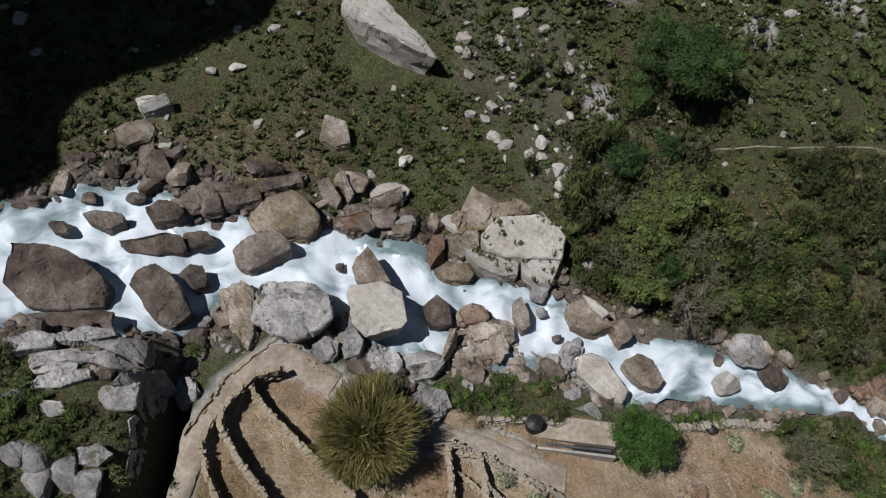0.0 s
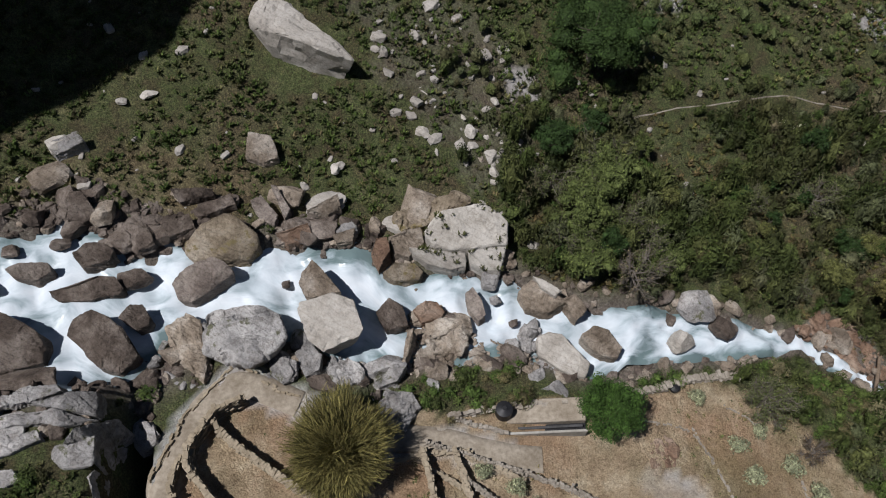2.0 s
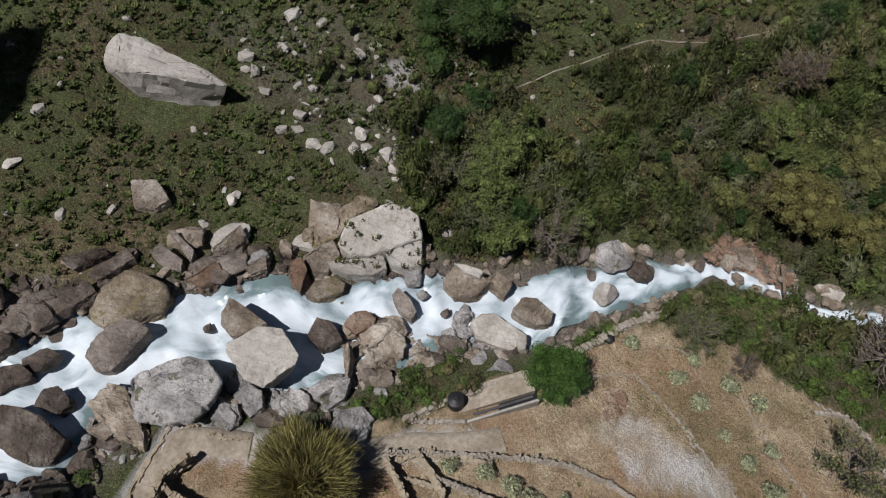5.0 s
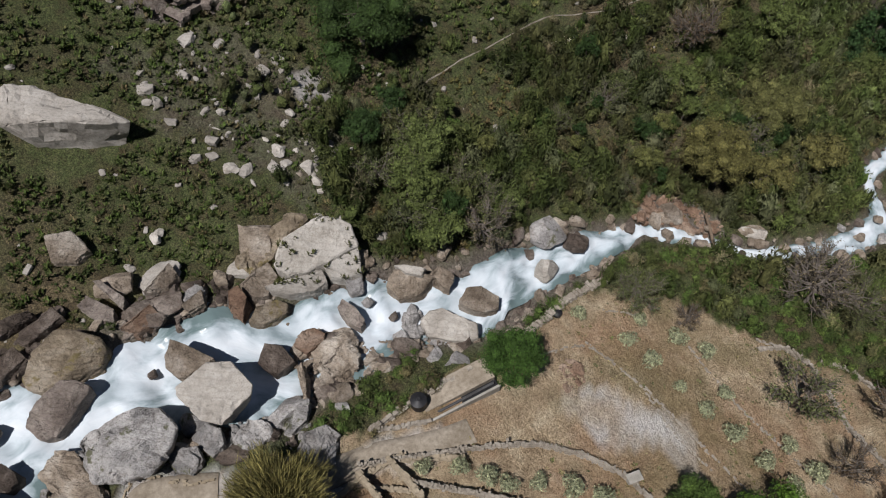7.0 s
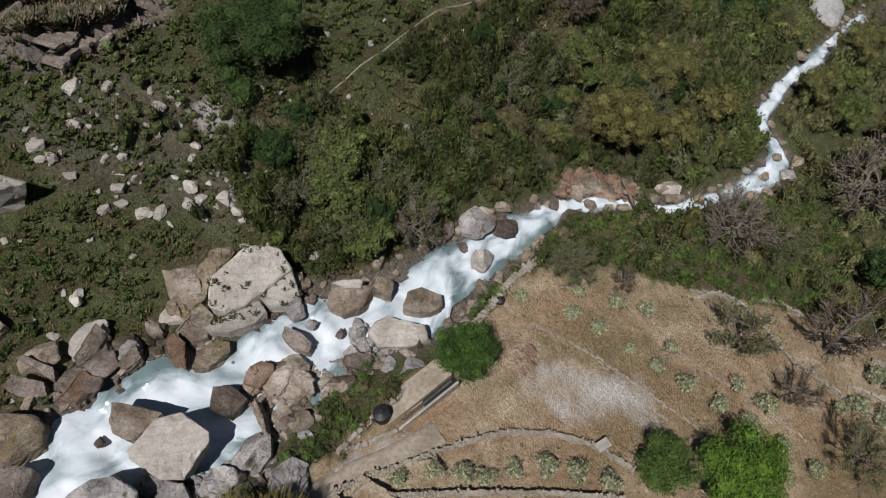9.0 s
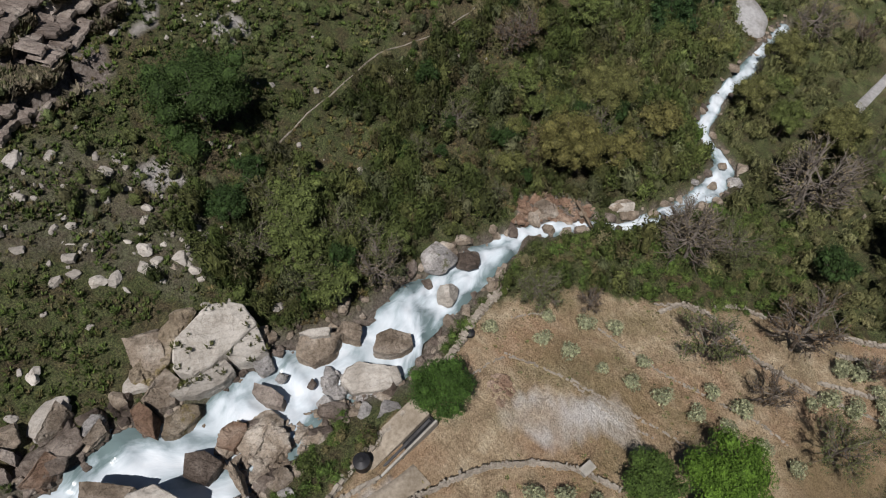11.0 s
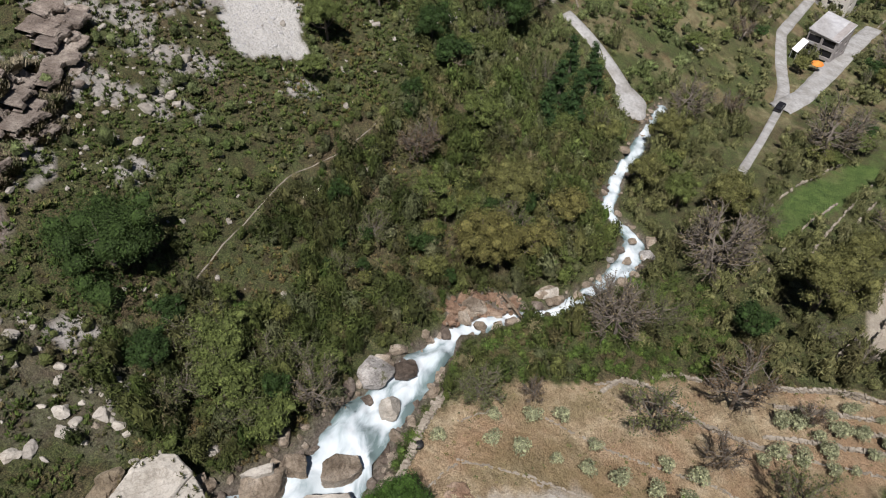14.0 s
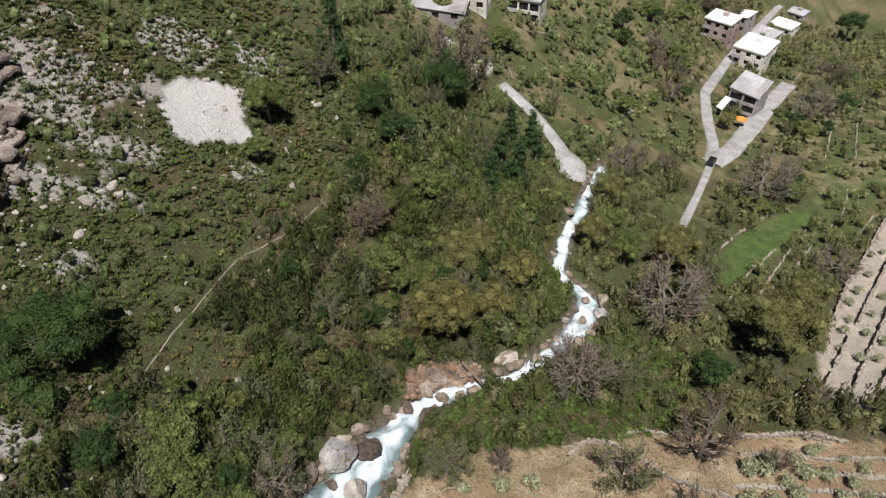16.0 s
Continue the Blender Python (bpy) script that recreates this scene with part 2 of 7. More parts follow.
def ground_material():
    m, nodes, links, b = material("hillside", 0.95)
    at = place(nodes)
    cover = nodes.new("ShaderNodeAttribute")
    cover.attribute_name = "cover"
    split = nodes.new("ShaderNodeSeparateColor")
    links.new(cover.outputs["Color"], split.inputs["Color"])
    big, mid, fine = (noise_node(nodes, links, s, 5, 0.65, at) for s in (0.06, 0.45, 3.0))
    grass = ramp(nodes, links, mid, ((0.3, (0.068, 0.054, 0.03)), (0.42, (0.075, 0.072, 0.033)), (0.55, (0.075, 0.092, 0.034)), (0.72, (0.13, 0.125, 0.062))))
    dry = ramp(nodes, links, fine, ((0.3, (0.075, 0.055, 0.035)), (0.7, (0.15, 0.115, 0.07))))
    patch = ramp(nodes, links, big, ((0.48, (0, 0, 0)), (0.66, (0.8, 0.8, 0.8))))
    turf = mix(nodes, links, patch, grass, dry)
    lush = ramp(nodes, links, mid, ((0.35, (0.055, 0.095, 0.024)), (0.65, (0.1, 0.15, 0.042))))
    turf = mix(nodes, links, 1.0, turf, ramp(nodes, links, fine, ((0.3, (0.6, 0.6, 0.6)), (0.7, (1.3, 1.3, 1.3)))), 'MULTIPLY')
    grain = noise_node(nodes, links, 7.0, 4, 0.7, at)
    turf = mix(nodes, links, cover.outputs["Alpha"], turf, lush)
    turf = mix(nodes, links, 1.0, turf, ramp(nodes, links, grain, ((0.36, (0.42, 0.42, 0.4)), (0.5, (0.95, 0.95, 0.95)), (0.64, (1.7, 1.65, 1.5)))), 'MULTIPLY')
    soil = ramp(nodes, links, mid, ((0.3, (0.27, 0.2, 0.125)), (0.5, (0.42, 0.325, 0.21)), (0.7, (0.55, 0.46, 0.325))))
    ruddy = ramp(nodes, links, noise_node(nodes, links, 0.11, 4, 0.55, at), ((0.46, (0, 0, 0)), (0.6, (0.6, 0.6, 0.6))))
    soil = mix(nodes, links, ruddy, soil, (0.33, 0.2, 0.12))
    weeds = ramp(nodes, links, big, ((0.5, (0, 0, 0)), (0.62, (0.55, 0.55, 0.55))))
    soil = mix(nodes, links, weeds, soil, (0.19, 0.16, 0.075))
    soil = mix(nodes, links, 1.0, soil, ramp(nodes, links, fine, ((0.3, (0.72, 0.7, 0.68)), (0.7, (1.12, 1.12, 1.1)))), 'MULTIPLY')
    soil = mix(nodes, links, 1.0, soil, ramp(nodes, links, grain, ((0.34, (0.7, 0.68, 0.66)), (0.52, (1.0, 1.0, 1.0)), (0.68, (1.25, 1.25, 1.25)))), 'MULTIPLY')
    sand = ramp(nodes, links, fine, ((0.3, (0.5, 0.48, 0.445)), (0.7, (0.66, 0.645, 0.62))))
    rock = ramp(nodes, links, fine, ((0.3, (0.1, 0.078, 0.064)), (0.55, (0.2, 0.168, 0.145)), (0.75, (0.31, 0.28, 0.25))))
    col = mix(nodes, links, split.outputs["Red"], turf, soil)
    col = mix(nodes, links, split.outputs["Blue"], col, rock)
    col = mix(nodes, links, split.outputs["Green"], col, sand)
    links.new(col, b.inputs["Base Color"])
    clod = noise_node(nodes, links, 1.1, 8, 0.75, at)
    bump(nodes, links, b, clod, 1.0, 0.75)
    return m


def rock_material(name, dark, mid, light, moss=(0.1, 0.1, 0.04), moss_amount=0.0, scale=1.0, wet=0.0, blotch=0.7, grain=0.55, relief_depth=0.5):
    """Broken stone: broad tones, fine grit, bedding, and thin straight cracks."""
    m, nodes, links, b = material(name, 0.85 - 0.45 * wet)
    at = place(nodes)
    big, fine = noise_node(nodes, links, 0.35 * scale, 6, 0.62, at, 0.4), noise_node(nodes, links, 4.5 * scale, 8, 0.75, at)
    col = ramp(nodes, links, big, ((0.32, dark), (0.5, mid), (0.66, light)))
    grit = ramp(nodes, links, fine, ((0.36, (0.3, 0.28, 0.26)), (0.47, (0.95, 0.95, 0.95)), (0.64, (1.35, 1.33, 1.3))))
    col = mix(nodes, links, grain, col, grit, "MULTIPLY")
    tone = nodes.new("ShaderNodeObjectInfo").outputs["Random"]
    col = mix(nodes, links, 1.0, col, ramp(nodes, links, tone, ((0.0, (0.78, 0.77, 0.76)), (1.0, (1.18, 1.17, 1.15)))), "MULTIPLY")
    warp = nodes.new("ShaderNodeVectorMath")
    warp.operation = "MULTIPLY_ADD"
    links.new(noise_color(nodes, links, 0.9, at), warp.inputs[0])
    warp.inputs[1].default_value = (2.2, 2.2, 2.2)
    links.new(at, warp.inputs[2])
    cells = nodes.new("ShaderNodeTexVoronoi")
    cells.feature = "DISTANCE_TO_EDGE"
    cells.inputs["Scale"].default_value = 0.13 * scale
    links.new(warp.outputs[0], cells.inputs["Vector"])
    crack = ramp(nodes, links, cells.outputs["Distance"], ((0.0, (0.2, 0.18, 0.16)), (0.006, (0.6, 0.57, 0.54)), (0.014, (1, 1, 1))))
    col = mix(nodes, links, 0.3, col, crack, "MULTIPLY")
    beds = nodes.new("ShaderNodeTexWave")
    beds.bands_direction = "DIAGONAL"
    for socket, v in (("Scale", 0.55 * scale), ("Distortion", 5.0), ("Detail", 4.0), ("Detail Scale", 1.2)):
        beds.inputs[socket].default_value = v
    links.new(at, beds.inputs["Vector"])
    bed = ramp(nodes, links, beds.outputs["Fac"], ((0.0, (0.5, 0.48, 0.46)), (0.16, (1, 1, 1))))
    col = mix(nodes, links, 0.22, col, bed, "MULTIPLY")
    stain = ramp(nodes, links, noise_node(nodes, links, 0.9 * scale, 6, 0.7, at), ((0.36, (0.6, 0.57, 0.54)), (0.52, (1.0, 1.0, 1.0))))
    col = mix(nodes, links, blotch, col, stain, "MULTIPLY")
    if moss_amount:
        spots = ramp(nodes, links, noise_node(nodes, links, 0.5, 7, 0.7, at), ((0.62 - moss_amount * 0.25, (0, 0, 0)), (0.66 - moss_amount * 0.2, (0.9, 0.9, 0.9))))
        col = mix(nodes, links, spots, col, moss)
    links.new(col, b.inputs["Base Color"])
    relief = mix(nodes, links, 0.08, noise_node(nodes, links, 1.6 * scale, 9, 0.75, at, 0.3), crack)
    relief = mix(nodes, links, 0.12, relief, bed)
    bump(nodes, links, b, relief, 1.0, relief_depth)
    return m


def noise_color(nodes, links, scale, at):
    n = nodes.new("ShaderNodeTexNoise")
    n.inputs["Scale"].default_value = scale
    links.new(at, n.inputs["Vector"])
    return n.outputs["Color"]


def leaf_material(name):
    m, nodes, links, b = material(name, 0.6)
    tint = nodes.new("ShaderNodeAttribute")
    tint.attribute_name = "tint"
    island = nodes.new("ShaderNodeNewGeometry").outputs["Random Per Island"]
    vary = ramp(nodes, links, island, ((0.0, (0.63, 0.65, 0.53)), (1.0, (1.3, 1.31, 1.07))))
    col = mix(nodes, links, 1.0, tint.outputs["Color"], vary, "MULTIPLY")
    spray = noise_node(nodes, links, 4.5, 4, 0.75, place(nodes))
    col = mix(nodes, links, 1.0, col, ramp(nodes, links, spray, ((0.36, (0.48, 0.49, 0.46)), (0.5, (1.03, 1.02, 1.0)), (0.66, (1.6, 1.57, 1.5)))), "MULTIPLY")
    clump_tone = noise_node(nodes, links, 1.1, 3, 0.6, place(nodes))
    col = mix(nodes, links, 1.0, col, ramp(nodes, links, clump_tone, ((0.36, (0.72, 0.73, 0.72)), (0.5, (1.0, 1.0, 1.0)), (0.66, (1.18, 1.17, 1.14)))), "MULTIPLY")
    links.new(col, b.inputs["Base Color"])
    bump(nodes, links, b, spray, 0.8, 0.25)
    b.inputs["Specular IOR Level"].default_value = 0.2
    return m


def plain_material(name, low, high, scale=3.0, rough=0.85, relief=0.05):
    m, nodes, links, b = material(name, rough)
    at = place(nodes)
    n1, n2 = noise_node(nodes, links, scale, 6, 0.65, at), noise_node(nodes, links, scale * 0.17, 3, 0.5, at)
    col = ramp(nodes, links, n1, ((0.3, low), (0.7, high)))
    stain = ramp(nodes, links, n2, ((0.35, (0.75, 0.73, 0.7)), (0.6, (1.05, 1.05, 1.05))))
    links.new(mix(nodes, links, 1.0, col, stain, "MULTIPLY"), b.inputs["Base Color"])
    bump(nodes, links, b, n1, 0.5, relief)
    return m


def water_material():
    m, nodes, links, b = material("white_water", 0.25)
    at = place(nodes)
    flow = nodes.new("ShaderNodeUVMap")
    flow.uv_map = "flow"
    stretch = nodes.new("ShaderNodeMapping")
    stretch.inputs["Scale"].default_value = (0.42, 0.7, 1)
    links.new(flow.outputs["UV"], stretch.inputs["Vector"])
    streak = noise_node(nodes, links, 0.6, 5, 0.55, stretch.outputs["Vector"], 0.6)
    big = noise_node(nodes, links, 0.14, 3, 0.5, at)
    foam = nodes.new("ShaderNodeMath")
    foam.operation = "MULTIPLY_ADD"
    links.new(streak, foam.inputs[0])
    foam.inputs[1].default_value = 0.7
    half = nodes.new("ShaderNodeMath")
    half.operation = "MULTIPLY"
    half.inputs[1].default_value = 0.3
    links.new(big, half.inputs[0])
    links.new(half.outputs[0], foam.inputs[2])
    rim = nodes.new("ShaderNodeAttribute")
    rim.attribute_name = "rim"
    calm = nodes.new("ShaderNodeMath")
    calm.operation = "MULTIPLY_ADD"
    links.new(rim.outputs["Fac"], calm.inputs[0])
    calm.inputs[1].default_value = -0.17
    links.new(foam.outputs[0], calm.inputs[2])
    foam = calm
    col = ramp(nodes, links, foam.outputs[0], ((0.31, (0.13, 0.18, 0.18)), (0.4, (0.3, 0.36, 0.38)), (0.47, (0.45, 0.51, 0.54)), (0.55, (0.55, 0.6, 0.63)), (0.66, (0.64, 0.675, 0.695))))
    links.new(col, b.inputs["Base Color"])
    gloss = ramp(nodes, links, foam.outputs[0], ((0.32, (0.12, 0.12, 0.12)), (0.6, (0.7, 0.7, 0.7))))
    links.new(gloss, b.inputs["Roughness"])
    bump(nodes, links, b, streak, 0.5, 0.3)
    return m


M_GROUND = ground_material()
M_WATER = water_material()
M_LEAF = leaf_material("foliage")
M_BARK = plain_material("bark", (0.1, 0.08, 0.06), (0.22, 0.19, 0.16), 6)
M_TWIG = plain_material("grey_twigs", (0.1, 0.085, 0.07), (0.2, 0.175, 0.15), 6)
ROCKS = {
    "pale": rock_material("pale_limestone", (0.29, 0.265, 0.23), (0.39, 0.365, 0.325), (0.46, 0.435, 0.395), (0.13, 0.12, 0.06), 0.0, blotch=0.25, grain=0.35, relief_depth=0.15),
    "grey": rock_material("grey_limestone", (0.19, 0.185, 0.18), (0.33, 0.32, 0.31), (0.47, 0.455, 0.44), (0.1, 0.1, 0.05), 0.1),
    "ledge": rock_material("ledge_rock", (0.13, 0.105, 0.09), (0.23, 0.195, 0.17), (0.36, 0.32, 0.28)),
    "red": rock_material("reddish_rock", (0.13, 0.08, 0.055), (0.22, 0.145, 0.1), (0.34, 0.26, 0.2)),
    "scree": rock_material("bleached_scree", (0.37, 0.37, 0.38), (0.47, 0.47, 0.48), (0.56, 0.56, 0.565), blotch=0.2, grain=0.4),
    "brown": rock_material("wet_brown_rock", (0.05, 0.038, 0.03), (0.125, 0.1, 0.082), (0.25, 0.215, 0.185), wet=0.45),
    "tan": rock_material("tan_rock", (0.17, 0.135, 0.1), (0.305, 0.255, 0.2), (0.46, 0.415, 0.355)),
    "ochre": rock_material("mossy_ochre_rock", (0.15, 0.12, 0.085), (0.26, 0.215, 0.155), (0.38, 0.335, 0.27), (0.2, 0.16, 0.07), 0.3),
}


# ---- mesh helpers ----
def mesh_from(name, verts, faces, mat, colors=None, attr="tint", smooth=False):
    """A mesh from arrays: verts n x 3, faces m x k (all of one size)."""
    verts, faces = np.asarray(verts, np.float32), np.asarray(faces, np.int32)
    me = bpy.data.meshes.new(name)
    me.vertices.add(len(verts))
    me.vertices.foreach_set("co", verts.ravel())
    k = faces.shape[1]
    me.loops.add(faces.size)
    me.loops.foreach_set("vertex_index", faces.ravel())
    me.polygons.add(len(faces))
    me.polygons.foreach_set("loop_start", np.arange(0, faces.size, k, dtype=np.int32))
    me.polygons.foreach_set("use_smooth", np.full(len(faces), smooth))
    if colors is not None:
        a = me.attributes.new(attr, "FLOAT_COLOR", "POINT")
        a.data.foreach_set("color", np.asarray(colors, np.float32).ravel())
    me.update(calc_edges=True)
    me.materials.append(mat)
    return me


def part(name, bm, mat, parent=None, label="", smooth=False):
    """Links a bmesh as one mesh object under a thing or a part."""
    me = bpy.data.meshes.new(name)
    for f in bm.faces:
        f.smooth = smooth
    bm.to_mesh(me)
    bm.free()
    me.materials.append(mat)
    ob = new(name, me)
    ob.parent = parent
    return tagged(ob, label)


def thing(name, at, label, category, group="", rz=0.0):
    """An Empty at the base of a thing."""
    ob = new(name)
    ob.matrix_world = pose(*at, 0, 0, rz)
    return tagged(ob, label, category, group)


# ---- the ground ----
def spread(lo, hi, fine, reach):
    mid = np.arange(lo, hi, fine)
    out = fine * np.cumsum(1.22 ** np.arange(1, 60))
    out = out[out < reach]
    return np.concatenate([(lo - out)[::-1], mid, hi + out])


xs, ys = spread(-62, 235, 0.9, 1800), spread(-62, 150, 0.9, 1800)
GX, GY = np.meshgrid(xs, ys)
GZ = ground(GX, GY)
near = stream_near(GX, GY)
soil = ragged(GX, GY, TERRACE, 1.2) | ragged(GX, GY, FARSOIL, 1.0)
sandy = 0.5 * ragged(GX, GY, SAND, 2.5) + 0.5 * ragged(GX, GY, SAND, 5.0, 0.15, 8)
gravel = ragged(GX, GY, GRAVEL, 1.5)
patches = np.zeros(GX.shape, bool)
for px, py, r in PATCHES:
    patches |= np.hypot(GX - px, (GY - py) * 1.3) < r * (0.45 + 1.1 * fbm(GX / 2.2, GY / 2.2, 3, 15))
red_bank = ragged(GX, GY, RED_BANK, 1.0)
earthen = ragged(GX, GY, EARTH, 3)
walkway = along(GX, GY, PATHWAY) < 1.5
ledge = ragged(GX, GY, LEDGES, 4)
scree = ragged(GX, GY, SCREE, 3)
upland = np.clip(step(95, 165, GX) + step(80, 115, GY) * step(40, 70, GX), 0, 1)
lushness = 0.3 * upland * (fbm(GX / 12, GY / 12, 3, 19) > 0.42) + ragged(GX, GY, FIELD, 0.6) * 1.0 + ragged(GX, GY, FARFIELD, 1.5) * 0.35
cover = np.zeros((*GX.shape, 4))
cover[..., 0] = np.clip(0.4 * upland * step(0.4, 0.62, fbm(GX / 8, GY / 8, 4, 23)) + 0.22 * earthen + soil * 1.0 - 0.25 * (fbm(GX / 3, GY / 3, 3, 9) > 0.62), 0, 1)
cover[..., 1] = np.clip(ragged(GX, GY, FARSOIL, 1.0) * 0.4 + sandy * (0.2 + 0.6 * step(0.32, 0.66, fbm(GX / 4.5, GY / 4.5, 4, 25))) + gravel * 0.95 + patches * 0.5 + walkway * 0.6, 0, 1)
cover[..., 2] = np.clip(0.85 * red_bank + ledge * 0.95 + scree * 0.3 + (1 - step(1.0, 1.5, near)) * 0.8, 0, 1)
stony = ragged(GX, GY, STONY, 6) * 0.7 * (fbm(GX / 5, GY / 5, 3, 13) > 0.45)
cover[..., 1] = np.clip(cover[..., 1] + stony * 0.55, 0, 1)
cover[..., 2] = np.clip(cover[..., 2] + stony * 1.2 + (gravel | patches) * 0.9, 0, 1)
cover[..., 3] = np.clip(lushness, 0, 1)
n_x = len(xs)
quad = (np.arange(len(ys) - 1)[:, None] * n_x + np.arange(n_x - 1)[None, :]).ravel()
ground_ob = new("ground", mesh_from("ground", np.stack([GX, GY, GZ], -1).reshape(-1, 3), np.stack([quad, quad + 1, quad + n_x + 1, quad + n_x], -1), M_GROUND, cover.reshape(-1, 4), "cover", True))
tagged(ground_ob, "grassy stony mountain slope and dry terraced soil along a stream", "ground", kind="structure")


def stream():
    """The water: a strip between the banks, churned up."""
    rows, across, uv = [], 26, []
    run = 0.0
    for k in range(len(BANKS) - 1):
        a, b = np.array(BANKS[k]), np.array(BANKS[k + 1])
        long = math.hypot(*(MIDS[k + 1] - MIDS[k]))
        n = max(2, int(long / 0.45))
        for i in range(n):
            s = i / n
            q = a + (b - a) * s
            w = np.linspace(-0.14, 1.14, across)
            rows.append(np.stack([q[0] + (q[2] - q[0]) * w, q[1] + (q[3] - q[1]) * w], -1))
            uv.append(np.stack([np.full(across, run + long * s), w * 2 * (HALF[k] + (HALF[k + 1] - HALF[k]) * s)], -1))
        run += long
    P = np.array(rows)
    x, y = P[..., 0], P[..., 1]
    edge = np.abs(np.linspace(-1, 1, across))[None, :]
    z = base(x, y) - 0.6 - 0.5 * edge ** 6 + (fbm(x / 3.2, y / 3.2, 2, 21) - 0.5) * 1.7 + (fbm(x / 1.0, y / 1.0, 2, 22) - 0.5) * 0.8
    idx = np.arange(P.shape[0] - 1)[:, None] * across + np.arange(across - 1)[None, :]
    idx = idx.ravel()
    faces = np.stack([idx, idx + across, idx + across + 1, idx + 1], -1)
    me = mesh_from("stream", np.dstack([x, y, z]).reshape(-1, 3), faces, M_WATER, np.repeat(np.broadcast_to(np.clip((edge - 0.35) / 0.45, 0, 1) ** 1.5, x.shape).reshape(-1, 1), 4, 1), "rim", True)
    layer = me.uv_layers.new(name="flow")
    U = np.array(uv).reshape(-1, 2)
    layer.data.foreach_set("uv", U[faces.ravel()].astype(np.float32).ravel())
    return tagged(new("stream", me), "foaming white mountain stream rushing between boulders", "stream", kind="structure")


stream()


# ---- boulders ----
def rock_mesh(seed, a, b, c, cuts=9, detail=4, rough=0.06, boxy=0.6):
    """A block of stone: a rounded box cut by planes, its faces uneven. Half sizes a, b, c; base near -c."""
    rng = np.random.default_rng(seed)
    bm = bmesh.new()
    bmesh.ops.create_icosphere(bm, subdivisions=detail, radius=1)
    V = np.array([v.co[:] for v in bm.verts])
    p = 2 + 9 * boxy
    V /= (np.abs(V) ** p).sum(1, keepdims=True) ** (1 / p)
    for _ in range(cuts):
        n = rng.normal(size=3)
        n[2] = abs(n[2]) * 0.7
        n /= np.linalg.norm(n)
        d = rng.uniform(0.52, 0.88)
        over = np.maximum(V @ n - d, 0)
        V -= over[:, None] * n
    V /= np.abs(V).max(0)
    V *= (a, b, c)
    size = (a * b * c) ** (1 / 3)
    o = rng.uniform(0, 90, 3)
    f = 1.7 / size
    wob = (fbm(V[:, 0] * f + o[0] + V[:, 2] * f * 0.7, V[:, 1] * f + o[1] - V[:, 2] * f * 0.6, 4, seed % 50) - 0.5) * 2
    U = V / np.maximum(np.linalg.norm(V, axis=1, keepdims=True), 1e-6)
    V += U * (wob * rough * size * 1.6)[:, None]
    layer = np.sin((V[:, 2] + 0.25 * V[:, 0]) / size * rng.uniform(9, 14) + 2 * wob)
    V[:, :2] *= (1 + 0.022 * np.sign(layer) * np.minimum(1, np.abs(layer) * 4))[:, None]
    for v, co in zip(bm.verts, V):
        v.co = co
    return bm


def boulder(x, y, w, d, turn=0.0, kind="grey", tall=0.6, lean=0.0, label="", name="boulder", seed=None, boxy=0.5, cuts=9, lift=0.0, detail=4, group="boulders in the stream", rough=0.085):
    """One boulder, w by d metres across, its long side turned, sunk a little into the bed."""
    boulder.count += 1
    seed = boulder.count if seed is None else seed
    c = tall * min(w, d) * 0.5
    bm = rock_mesh(seed, w / 2 * 1.06, d / 2 * 1.06, c, cuts, detail if w > 4.0 else 3, rough, boxy)
    me_ob = part(name, bm, ROCKS[kind])
    me_ob.matrix_world = pose(x, y, float(base(x, y)) + c * 0.35 + lift, lean, lean * 0.5, turn)
    names = {"pale": "pale grey limestone boulder with cracks", "grey": "grey angular limestone boulder beside the stream", "brown": "dark brown wet boulder in the white water",
             "tan": "tan weathered stone beside the stream", "ochre": "ochre mossy boulder at the water's edge"}
    return tagged(me_ob, label or names[kind], "boulder", group)


boulder.count = 0


